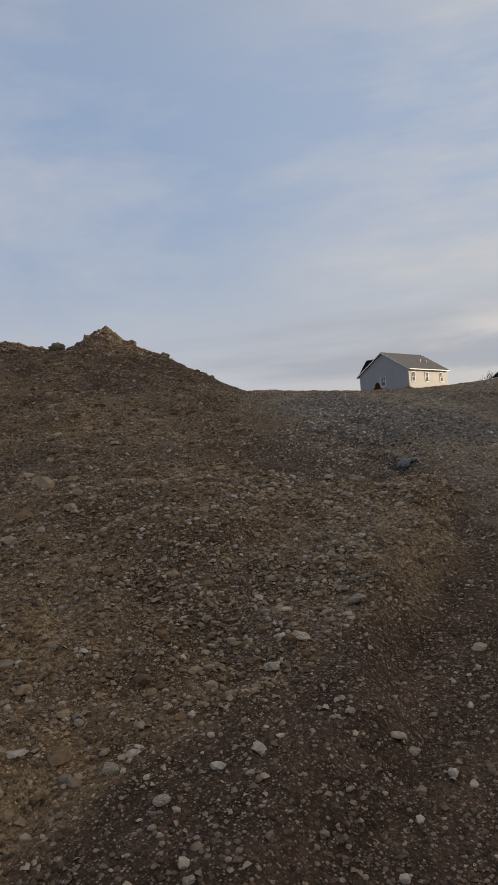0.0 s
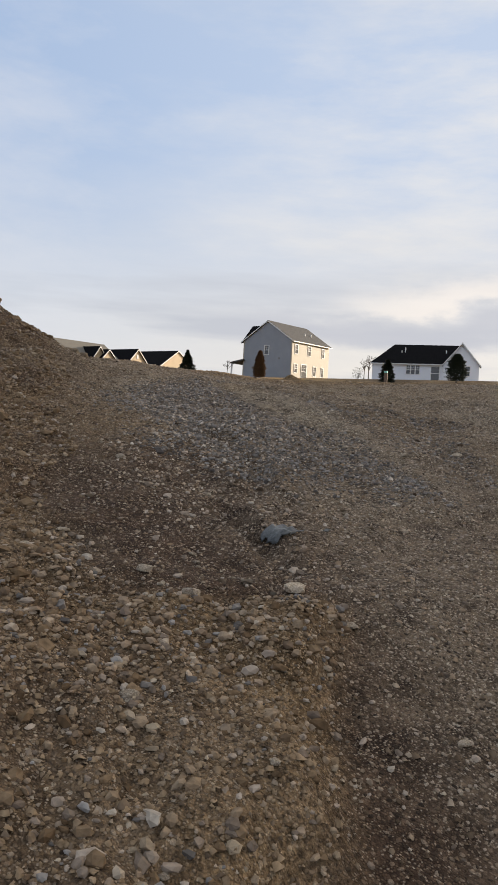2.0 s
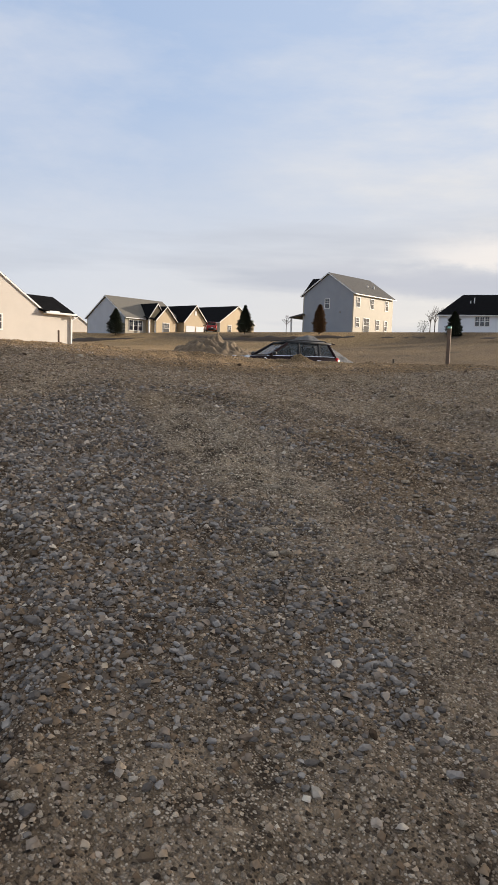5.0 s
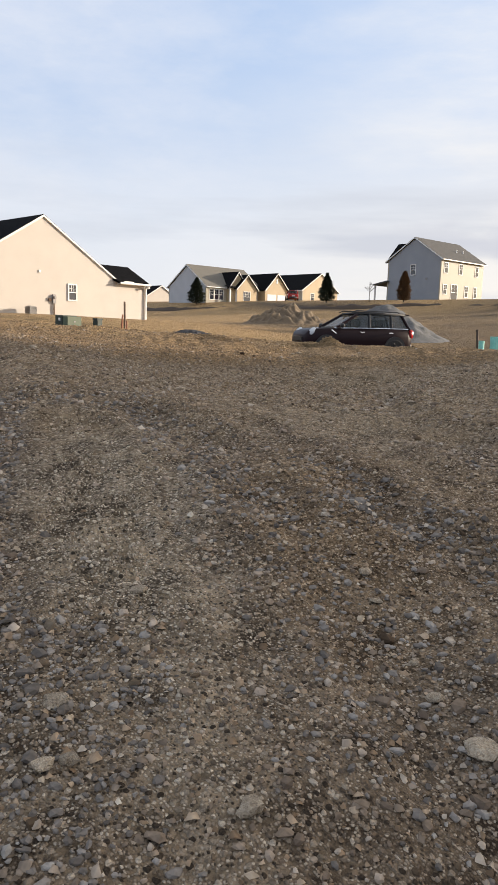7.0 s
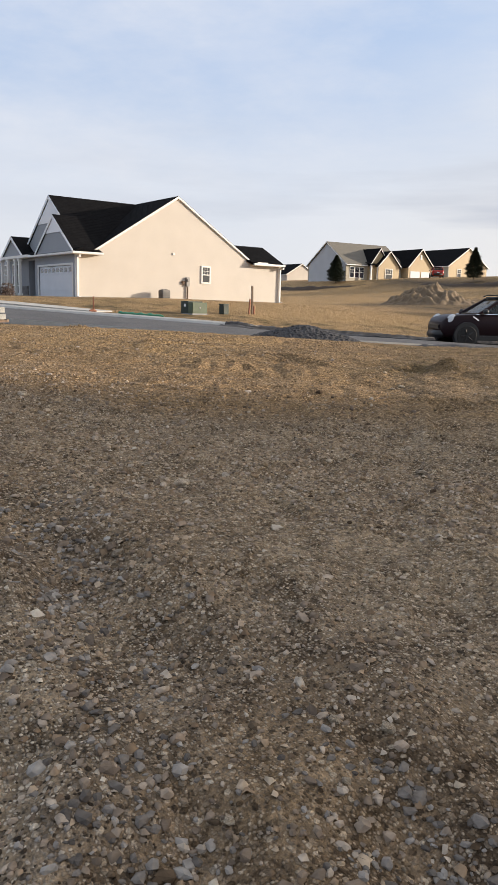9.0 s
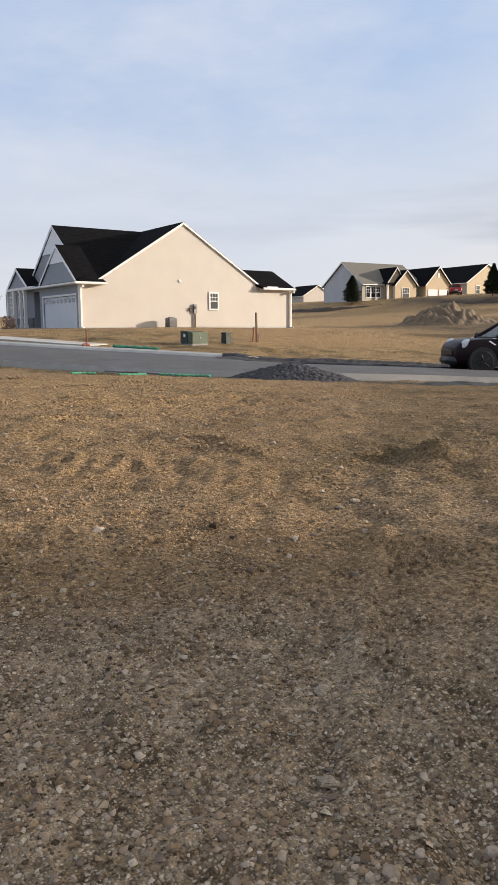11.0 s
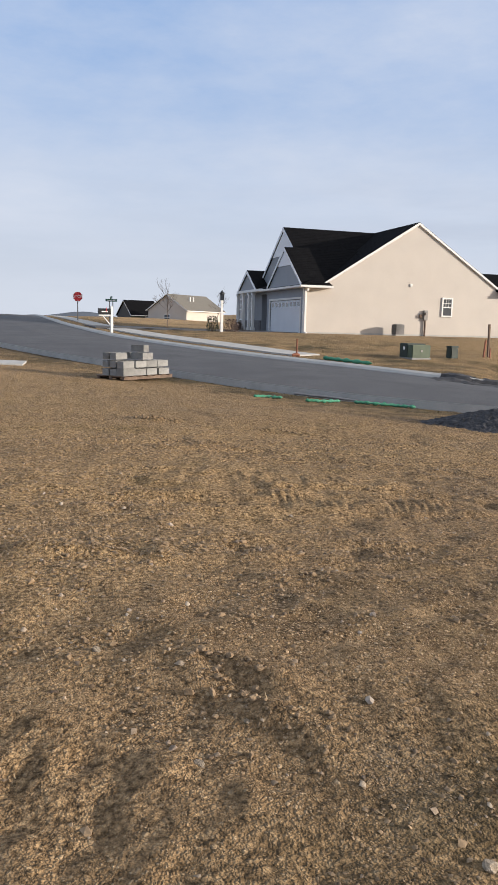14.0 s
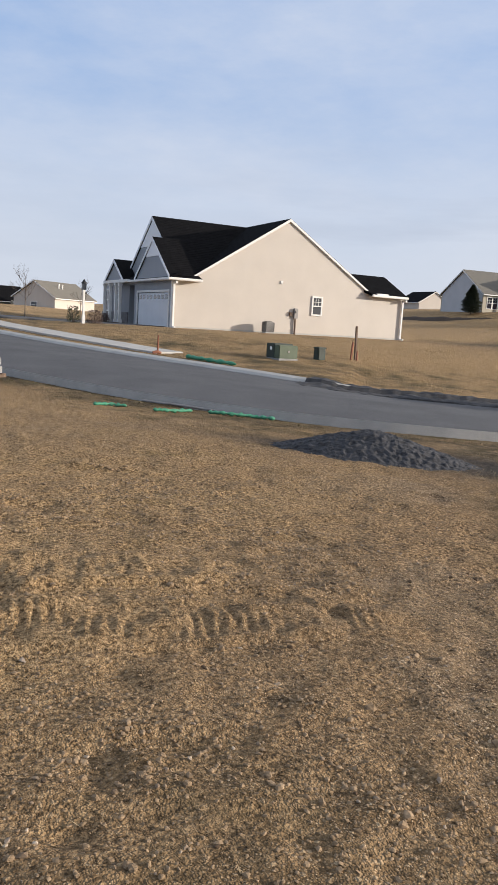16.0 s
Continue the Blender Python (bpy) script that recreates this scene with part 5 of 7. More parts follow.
# ---- the parked car ----
def parked_car(m, paint, label, scale=1.0):
    """A tall compact hatchback, x forward, y to its left, on the ground at z 0."""
    c = thing("car", label, "car", m)
    # lower body from side outline sections along x
    secs = [(-2.02, 0.42, 0.78, 0.70), (-1.98, 0.32, 1.00, 0.78), (-1.80, 0.26, 1.06, 0.86), (-1.2, 0.22, 1.06, 0.89), (0.0, 0.20, 1.02, 0.89), (0.75, 0.21, 1.00, 0.89), (1.25, 0.24, 0.99, 0.88),
            (1.65, 0.26, 0.95, 0.84), (1.90, 0.30, 0.87, 0.76), (2.01, 0.36, 0.74, 0.64)]
    bm = bmesh.new()
    rings = []
    for x, z0, z1, hw in secs:
        zm = z0 + (z1 - z0) * 0.62
        pr = [(-hw * 0.86, z0), (-hw * 0.98, z0 + 0.12), (-hw, zm), (-hw * 0.93, z1 - 0.03), (-hw * 0.80, z1), (hw * 0.80, z1), (hw * 0.93, z1 - 0.03), (hw, zm), (hw * 0.98, z0 + 0.12), (hw * 0.86, z0)]
        rings.append([bm.verts.new((x, y, z)) for y, z in pr])
    for a, b in zip(rings, rings[1:]):
        for i in range(len(a)):
            j = (i + 1) % len(a)
            bm.faces.new((a[i], a[j], b[j], b[i]))
    bm.faces.new(rings[0])
    bm.faces.new(rings[-1][::-1])
    bmesh.ops.recalc_face_normals(bm, faces=bm.faces)
    part("body", bm, M[paint], c, smooth=True)
    # glass house
    bm = bmesh.new()
    lo = [(-1.88, 0.76), (0.92, 0.80)]
    hi = [(-1.66, 0.62), (0.10, 0.62)]
    v = [bm.verts.new(p) for p in ((lo[0][0], -lo[0][1], 1.02), (lo[1][0], -lo[1][1], 0.98), (lo[1][0], lo[1][1], 0.98), (lo[0][0], lo[0][1], 1.02),
                                   (hi[0][0], -hi[0][1], 1.48), (hi[1][0], -hi[1][1], 1.50), (hi[1][0], hi[1][1], 1.50), (hi[0][0], hi[0][1], 1.48))]
    for f in ((0, 1, 5, 4), (1, 2, 6, 5), (2, 3, 7, 6), (3, 0, 4, 7), (4, 5, 6, 7)):
        bm.faces.new([v[i] for i in f])
    bmesh.ops.recalc_face_normals(bm, faces=bm.faces)
    part("window_glass", bm, M["car_glass"], c)
    bm = boxed(-1.8, -0.64, 1.47, 0.18, 0.64, 1.56, bevel=0.04)
    part("roof", bm, M["car_black"], c, smooth=True)
    sp = plate([(-1.72, -0.58, 1.54), (-1.72, 0.58, 1.54), (-1.98, 0.54, 1.50), (-1.98, -0.54, 1.50)], (0, 0, 0.035))
    part("spoiler", sp, M[paint], c)
    for s in (-1, 1):
        for (x0, x1) in ((0.92, 0.10), (-0.32, -0.36), (-1.18, -1.2), (-1.88, -1.62)):
            t = 0.05 if x0 > 0 or x0 < -1.5 else 0.045
            part("pillar", tube(bmesh.new(), [(x0, s * 0.795, 1.0), (x1, s * 0.632, 1.49)], [t, t], 6), M["car_black"] if x0 < 0.5 and x0 > -1.5 else M[paint], c)
        part("roof_rail", tube(bmesh.new(), [(-1.6, s * 0.56, 1.56), (-1.5, s * 0.56, 1.61), (0.1, s * 0.56, 1.62), (0.25, s * 0.56, 1.56)], [0.02] * 4, 6), M["car_black"], c)
        part("belt_trim", tube(bmesh.new(), [(-1.86, s * 0.80, 1.03), (-0.5, s * 0.842, 1.025), (1.02, s * 0.825, 0.99)], [0.018] * 3, 6), M["chrome"], c)
        part("sill", boxed(-1.1, s * 0.80 if s > 0 else -0.91, 0.20, 1.05, 0.91 if s > 0 else s * 0.80, 0.36, bevel=0.03), M["car_black"], c)
        hd = part("headlight", bmesh.new(), M["clear_lens"], c)
        hb = bmesh.new()
        bmesh.ops.create_uvsphere(hb, u_segments=14, v_segments=8, radius=0.19, matrix=Matrix.Translation((1.76, s * 0.64, 0.82)) @ Matrix.Rotation(radians(-38), 4, "Y") @ Matrix.Diagonal((0.62, 0.80, 1.05, 1)))
        hb.to_mesh(hd.data)
        hb.free()
        part("tail_light", boxed(-2.05, s * 0.66 - 0.10, 0.70, -1.86, s * 0.66 + 0.16, 1.02, bevel=0.04), M["red_lens"], c, smooth=True)
        mb = bmesh.new()
        bmesh.ops.create_uvsphere(mb, u_segments=12, v_segments=8, radius=0.11, matrix=Matrix.Translation((0.78, s * 0.98, 1.08)) @ Matrix.Diagonal((0.7, 1.0, 0.75, 1)))
        part("wing_mirror", mb, M["car_black"], c, smooth=True)
        for x in (0.15, -0.95):
            part("door_handle", boxed(x - 0.26, s * 0.90 - 0.015, 0.86, x - 0.08, s * 0.90 + 0.015, 0.895, bevel=0.01), M["chrome"], c)
        part("side_vent", plate([(0.98, s * 0.893, 0.80), (1.16, s * 0.885, 0.92), (1.12, s * 0.885, 0.94), (0.94, s * 0.893, 0.82)], (0, s * 0.012, 0)), M["chrome"], c)
        for x in (1.30, -1.30):
            ar = bmesh.new()
            tube(ar, [(x, s * 0.70, 0.36), (x, s * 0.905, 0.36)], [0.40, 0.40], 24)
            part("wheel_arch", ar, M["car_black"], c)
            w = part("wheel", tube(bmesh.new(), [(x, s * 0.68, 0.33), (x, s * 0.70, 0.33), (x, s * 0.90, 0.33), (x, s * 0.915, 0.33)], [0.29, 0.33, 0.33, 0.30], 28), M["rubber"], c)
            rb = tube(bmesh.new(), [(x, s * 0.90, 0.33), (x, s * 0.922, 0.33)], [0.07, 0.06], 12)
            for i in range(5):
                a = 2 * math.pi * i / 5
                tube(rb, [(x + 0.05 * math.cos(a), s * 0.915, 0.33 + 0.05 * math.sin(a)), (x + 0.20 * math.cos(a), s * 0.92, 0.33 + 0.20 * math.sin(a))], [0.022, 0.03], 5)
            part("rim", rb, M["black_metal"], w)
    for x in (0.05, -0.95):
        for s in (-1, 1):
            part("car_seat", boxed(x - 0.14, s * 0.36 - 0.24, 0.7, x + 0.06, s * 0.36 + 0.24, 1.34, bevel=0.05), M["car_black"], c)
    part("dashboard", boxed(0.55, -0.70, 0.8, 0.95, 0.70, 1.04, bevel=0.04), M["car_black"], c)
    part("front_bumper", boxed(1.86, -0.62, 0.24, 2.07, 0.62, 0.48, bevel=0.05), M["car_black"], c, smooth=True)
    part("rear_bumper", boxed(-2.08, -0.68, 0.26, -1.90, 0.68, 0.56, bevel=0.05), M["car_black"], c, smooth=True)
    part("grille", boxed(1.99, -0.42, 0.52, 2.05, 0.42, 0.66, bevel=0.02), M["car_black"], c)
    part("number_plate", boxed(-2.11, -0.2, 0.60, -2.03, 0.2, 0.74, bevel=0.01), M["sign_white"], c)
    return c


parked_car(pose(1.85, -28.85, -1.32, 0, 0, 150), "car_paint", "dark maroon compact hatchback parked on the street")


# ---- along the street ----
def block_pile():
    """Concrete blocks stacked on a pallet beside the kerb."""
    bx, by, bz = -13.25, -24.75, gz(-13.4, -24.9) + 0.03
    turn = 40
    p = thing("pallet", "weathered wooden pallet under concrete blocks", "pallet", pose(bx, by, bz, 0, 0, turn) @ Matrix.Diagonal((0.92, 0.92, 0.84, 1)))
    for i in range(3):
        part("bearer", boxed(-0.85, -0.42 + i * 0.38, 0, 0.85, -0.34 + i * 0.38, 0.07), M["wood"], p)
    for i in range(7):
        part("deck_board", boxed(-0.85 + i * 0.26, -0.44, 0.07, -0.73 + i * 0.26, 0.44, 0.09), M["wood"], p)
    proto = thing("concrete_block", "grey hollow concrete block stacked on a pallet", "block", pose(0, 0, 0), "stacked blocks")
    bm = bmesh.new()
    xs, ys, hollow, grid = (-0.2, -0.165, -0.02, 0.02, 0.165, 0.2), (-0.1, -0.065, 0.065, 0.1), ((1, 1), (3, 1)), {}
    def corner(i, j, z):
        if (i, j, z) not in grid:
            grid[(i, j, z)] = bm.verts.new((xs[i], ys[j], 0.195 * z))
        return grid[(i, j, z)]
    full = {(i, j) for i in range(5) for j in range(3)} - set(hollow)
    for i, j in full:
        bm.faces.new([corner(a, b, 1) for a, b in ((i, j), (i + 1, j), (i + 1, j + 1), (i, j + 1))])
        bm.faces.new([corner(a, b, 0) for a, b in ((i, j), (i, j + 1), (i + 1, j + 1), (i + 1, j))])
        for (di, dj), (a, b), (c, d) in (((1, 0), (i + 1, j), (i + 1, j + 1)), ((-1, 0), (i, j + 1), (i, j)), ((0, 1), (i + 1, j + 1), (i, j + 1)), ((0, -1), (i, j), (i + 1, j))):
            if (i + di, j + dj) not in full:
                bm.faces.new((corner(a, b, 0), corner(c, d, 0), corner(c, d, 1), corner(a, b, 1)))
    part("shell", bm, M["block"], proto)
    rnd = random.Random(5)
    spots = []
    for lv in (0, 1):
        for x in (-0.61, -0.205, 0.2, 0.605):
            for y in (-0.26, -0.03, 0.2):
                if lv == 1 and (x, y) in ((-0.61, -0.26), (0.605, 0.2), (0.2, 0.2)):
                    continue
                spots.append((x, y, 0.09 + 0.2 * lv, 0))
    spots += [(-0.62, 0.2, 0.49, 0), (-0.2, 0.2, 0.49, 0), (-0.64, -0.26, 0.29, 0), (-0.61, -0.03, 0.49, 0), (-0.12, -0.22, 0.49, 90), (0.1, -0.2, 0.49, 90), (-0.12, -0.22, 0.685, 90)]
    base = pose(bx, by, bz, 0, 0, turn) @ Matrix.Diagonal((0.92, 0.92, 0.84, 1))
    for i, (x, y, z, r) in enumerate(spots):
        m = base @ pose(x + rnd.uniform(-0.012, 0.012), y + rnd.uniform(-0.012, 0.012), z + 0.001, 0, 0, r + rnd.uniform(-2.5, 2.5))
        if i == 0:
            proto.matrix_world = m
        else:
            copy_thing(proto, m)


block_pile()


def strip(name, pts, width, lift, mat, label, category, kind="structure", thick=0.3):
    """A flat strip laid along pts on the ground."""
    p = spline(pts, 10)
    d = np.gradient(p, axis=0)
    d /= np.linalg.norm(d, axis=1)[:, None]
    n = np.stack([-d[:, 1], d[:, 0]], 1)
    verts, faces = [], []
    for q, k in zip(p, n):
        for s, zz in ((-1, 0), (1, 0), (1, -thick), (-1, -thick)):
            x, y = q + s * width / 2 * k
            verts.append((x, y, max(gz(q[0], q[1]), gz(x, y)) + lift + zz))
    for i in range(len(p) - 1):
        for j in range(4):
            a, b = i * 4 + j, i * 4 + (j + 1) % 4
            faces.append((a, b, b + 4, a + 4))
    faces += [(3, 2, 1, 0), tuple(len(verts) - 4 + i for i in range(4))]
    ob = from_arrays(name, verts, faces, mat)
    return tagged(ob, label, category, kind=kind)


def sidewalk():
    pts = []
    for k in range(24, len(ROAD)):
        x, y = ROAD[k, :2] + (HALF + 2.1) * ROAD_N[k]
        if y < -16.9:
            break
        pts.append((x, y))
    return strip("sidewalk", pts[::12] + [pts[-1]], 1.25, 0.04, M["concrete"], "pale concrete sidewalk that ends on the dry lawn", "sidewalk")


sidewalk()
strip("driveway", [(-11.9, 3.4), (-7.0, 3.6), (-3.0, 3.8), (-0.05, 3.9)], 6.0, 0.03, M["asphalt"], "dark asphalt driveway up to the garage", "driveway")
strip("planting_bed", [(-0.9, 8.2), (-1.0, 10.5), (-0.9, 14.0)], 1.3, 0.04, M["mulch"], "dark mulch bed before the porch", "planting bed")


def mailbox():
    m = thing("mailbox", "black mailbox on a white wooden post at the kerb", "mailbox", pose(-11.45, -4.3, gz(-11.45, -4.3), 0, 0, 8))
    part("post", boxed(-0.06, -0.06, -0.3, 0.06, 0.06, 1.25, bevel=0.01), M["trim"], m)
    part("arm", boxed(-0.62, -0.05, 0.78, 0.0, 0.05, 0.86, bevel=0.01), M["trim"], m)
    part("brace", plate([(-0.45, -0.03, 0.79), (-0.40, -0.03, 0.79), (-0.06, -0.03, 0.40), (-0.06, -0.03, 0.33)], (0, 0.06, 0)), M["trim"], m)
    bm = bmesh.new()
    ring = []
    for y in (-0.1, 0.1):
        pts = [(-0.62, y, 0.86), (-0.08, y, 0.86)]
        ring.append(pts)
    box(bm, -0.64, -0.13, 0.87, -0.08, 0.13, 1.02)
    tube(bm, [(-0.64, 0, 1.02), (-0.08, 0, 1.02)], [0.13, 0.13], 16)
    part("box", bm, M["black_metal"], m)
    part("flag", boxed(-0.3, -0.16, 1.0, -0.27, -0.14, 1.18), M["stop_red"], m)
    part("number_plate", boxed(-0.52, -0.142, 0.97, -0.22, -0.131, 1.02), M["sign_white"], m)


mailbox()


def stop_sign():
    x, y = -11.65, 15.6
    z0 = gz(x, y)
    s = thing("stop_sign", "red octagonal stop sign on a thin steel post", "stop sign", pose(x, y, z0, 0, 0, 6))
    part("post", boxed(-0.035, -0.02, -0.3, 0.035, 0.02, 1.75), M["grey_metal"], s)
    def octagon(r, y0, y1):
        return plate([(r * math.cos(math.pi / 8 + i * math.pi / 4), y0, 1.75 + r * math.sin(math.pi / 8 + i * math.pi / 4)) for i in range(8)], (0, y1 - y0, 0))
    b = part("border", octagon(0.37, -0.03, -0.022), M["sign_white"], s)
    part("face", octagon(0.345, -0.038, -0.031), M["stop_red"], s)
    cu = bpy.data.curves.new("letters", "FONT")
    cu.body, cu.size, cu.align_x, cu.align_y, cu.extrude = "STOP", 0.29, "CENTER", "CENTER", 0.003
    ob = new("letters", cu)
    dg = bpy.context.evaluated_depsgraph_get()
    me = bpy.data.meshes.new_from_object(ob.evaluated_get(dg))
    bpy.data.objects.remove(ob)
    me.materials.clear()
    me.materials.append(M["sign_white"])
    lt = new("letters", me)
    lt.parent = s
    lt.matrix_local = Matrix.Translation((0, -0.044, 1.75)) @ Matrix.Rotation(radians(90), 4, "X")


stop_sign()


def street_sign():
    x, y = -9.3, 15.0
    s = thing("street_sign", "green street name blades on paired steel posts", "street sign", pose(x, y, gz(x, y), 0, 0, 4))
    for px in (-0.12, 0.12):
        part("post", boxed(px - 0.03, -0.03, -0.3, px + 0.03, 0.03, 1.7), M["grey_metal"], s)
    part("blade", boxed(-0.42, -0.03, 1.54, 0.42, -0.01, 1.72), M["sign_green"], s)
    part("blade", boxed(-0.01, -0.4, 1.74, 0.01, 0.4, 1.92), M["sign_green"], s)
    part("name_bar", boxed(-0.3, -0.036, 1.60, 0.3, -0.031, 1.66), M["sign_white"], s)


street_sign()


def lamp_post():
    x, y = -5.3, -1.6
    s = thing("lamp_post", "white lamp post with a black lantern in the lawn", "lamp post", pose(x, y, gz(x, y)))
    bm = boxed(-0.05, -0.05, -0.3, 0.05, 0.05, 1.65, bevel=0.008)
    box(bm, -0.075, -0.075, 0, 0.075, 0.075, 0.45, bevel=0.01)
    box(bm, -0.07, -0.07, 1.6, 0.07, 0.07, 1.68)
    part("post", bm, M["trim"], s)
    ln = part("lantern", boxed(-0.09, -0.09, 1.68, 0.09, 0.09, 2.0, bevel=0.015), M["glass"], s)
    cap = tube(bmesh.new(), [(0, 0, 2.0), (0, 0, 2.04), (0, 0, 2.16), (0, 0, 2.22)], [0.15, 0.14, 0.04, 0.015], 8)
    part("cap", cap, M["black_metal"], ln)
    for a in ((-0.1, -0.1), (-0.1, 0.08), (0.08, -0.1), (0.08, 0.08)):
        part("bar", boxed(a[0], a[1], 1.68, a[0] + 0.02, a[1] + 0.02, 2.0), M["black_metal"], ln)


lamp_post()


def branching(bm, p, d, r, length, depth, rnd):
    q = p + d * length
    mid = p + d * length * 0.5 + Vector((rnd.uniform(-1, 1), rnd.uniform(-1, 1), rnd.uniform(-0.5, 0.5))) * length * 0.05
    tube(bm, [p, mid, q], [r, r * 0.82, r * 0.62], 6 if depth > 1 else 4)
    if depth == 0:
        return
    for _ in range(rnd.randint(2, 4)):
        t = rnd.uniform(0.45, 1.0)
        nd = (d + Vector((rnd.uniform(-1, 1), rnd.uniform(-1, 1), rnd.uniform(-0.1, 0.8))) * 0.6).normalized()
        branching(bm, p.lerp(q, t), nd, r * 0.55, length * rnd.uniform(0.5, 0.75), depth - 1, rnd)


def bare_tree(x, y, height, label, seed, z=None, thin=0.012):
    rnd = random.Random(seed)
    t = thing("tree", label, "tree", pose(x, y, gz(x, y) if z is None else z), "bare trees")
    part("trunk", tube(bmesh.new(), [(0, 0, -0.3), (0.01, 0, height * 0.3), (0.03, 0.01, height * 0.62)], [height * thin * 1.3, height * thin, height * thin * 0.7], 8), M["bark"], t)
    bm = bmesh.new()
    for i in range(9):
        h = height * rnd.uniform(0.3, 0.62)
        d = Vector((rnd.uniform(-1, 1), rnd.uniform(-1, 1), rnd.uniform(0.5, 1.4))).normalized()
        branching(bm, Vector((0.02, 0, h)), d, height * thin * 0.5, height * 0.22, 3, rnd)
    part("branches", bm, M["bark"], t)


bare_tree(-7.4, 3.0, 3.0, "bare young tree in a mulch ring by the driveway", 1, None, 0.007)
bare_tree(-4.6, 2.0, 2.4, "bare young tree behind the lamp post", 2, None, 0.007)


def shrub(x, y, r, h, mat, label, seed):
    rnd = random.Random(seed)
    s = thing("shrub", label, "shrub", pose(x, y, gz(x, y)), "shrubs")
    bm, twigs = bmesh.new(), bmesh.new()
    for i in range(420):
        a, u = rnd.uniform(0, 6.283), rnd.random() ** 0.4
        zz = rnd.uniform(0.03, 1)
        rr = r * u * math.sqrt(max(0.05, 1 - (zz - 0.35) ** 2 * 1.6))
        c = Vector((rr * math.cos(a), rr * math.sin(a), h * zz))
        n = Vector((rnd.uniform(-1, 1), rnd.uniform(-1, 1), rnd.uniform(-1, 1))).normalized()
        p = n.orthogonal().normalized() * rnd.uniform(0.03, 0.06)
        q = n.cross(p) * 0.5
        bm.faces.new([bm.verts.new(c + v) for v in (p, q, -p, -q)])
    for i in range(14):
        a = rnd.uniform(0, 6.283)
        tube(twigs, [(0, 0, -0.05), (0.5 * r * math.cos(a), 0.5 * r * math.sin(a), h * 0.5), (0.9 * r * math.cos(a), 0.9 * r * math.sin(a), h * rnd.uniform(0.7, 1.05))], [0.012, 0.009, 0.004], 4)
    part("leaves", bm, M[mat], s)
    part("twigs", twigs, M["bark"], s)


shrub(-5.75, -1.4, 0.35, 0.85, "conifer", "dark green shrub beside the lamp post", 3)
shrub(-4.6, -1.2, 0.42, 0.7, "shrub", "reddish bare shrub beside the lamp post", 4)
shrub(-1.0, 10.2, 0.35, 0.6, "shrub", "low bare shrub before the porch", 5)


# ---- the verge before the beige house ----
def transformer():
    x, y = -2.25, -17.3
    t = thing("utility_box", "green steel transformer box on a pad in the lawn", "utility box", pose(x, y, gz(x, y), 0, 0, 4) @ Matrix.Diagonal((0.68, 0.68, 0.8, 1)))
    part("pad", boxed(-0.57, -0.44, -0.2, 0.57, 0.82, 0.05, bevel=0.01), M["block"], t)
    part("cabinet", boxed(-0.55, 0.05, 0.05, 0.55, 0.8, 0.66, bevel=0.02), M["green_box"], t)
    # one green box: the sunlit front is coloured paler than the shaded side
    c = part("cover", boxed(-0.55, -0.42, 0.05, 0.55, 0.05, 0.60, bevel=0.03), M["green_sunlit"], t, "front of the box, its sunlight put into pale green")
    part("lock", boxed(-0.05, -0.45, 0.30, 0.05, -0.41, 0.38, bevel=0.008), M["grey_metal"], c)
    part("warning_label", boxed(-0.556, 0.28, 0.38, -0.551, 0.46, 0.52), M["sign_white"], t)


transformer()


def pedestal():
    x, y = -0.65, -17.0
    t = thing("cable_pedestal", "small dark green cable pedestal in the lawn", "utility box", pose(x, y, gz(x, y), 0, 0, 4))
    part("case", boxed(-0.16, -0.16, -0.1, 0.16, 0.16, 0.36, bevel=0.03), M["green_box"], t)
    part("lid", boxed(-0.175, -0.175, 0.36, 0.175, 0.175, 0.43, bevel=0.02), M["green_box"], t)


pedestal()


def stake(x, y, h, w, mat, label, lean=(0, 0), cap=None):
    t = thing("stake", label, "stake", pose(x, y, gz(x, y), lean[0], lean[1], 10), "stakes")
    bm = bmesh.new()
    box(bm, -w / 2, -w / 2, 0, w / 2, w / 2, h, bevel=0.004)
    solid(bm, [(-w / 2, -w / 2, 0.0), (w / 2, -w / 2, 0.0), (0, -w / 2, -0.2)], (0, w, 0))
    part("shaft", bm, M[mat], t)
    if cap:
        part("flag_tape", boxed(-w / 2 - 0.006, -w / 2 - 0.006, h - 0.14, w / 2 + 0.006, w / 2 + 0.006, h - 0.03), M[cap], t)


stake(1.0, -16.8, 1.2, 0.07, "wood", "tall weathered wooden survey stake in the lawn", (0, -2))
stake(0.78, -16.85, 0.62, 0.06, "red_wood", "short orange-painted stake beside a taller one", (2, 3))
stake(0.9, -17.05, 0.35, 0.05, "red_wood", "short splintered stake at the foot of a taller one", (-6, 8))


def curb_valve():
    x, y = -6.75, -17.25
    t = thing("service_valve", "rusty service valve pipe at the end of the sidewalk", "pipe", pose(x, y, gz(x, y)))
    part("riser", tube(bmesh.new(), [(0, 0, -0.1), (0, 0, 0.62)], [0.03, 0.026], 8), M["red_wood"], t)
    bm = tube(bmesh.new(), [(-0.16, 0, 0.06), (0.0, 0, 0.10), (0.1, 0, 0.05)], [0.05, 0.055, 0.05], 8)
    part("valve", bm, M["red_wood"], t)


curb_valve()


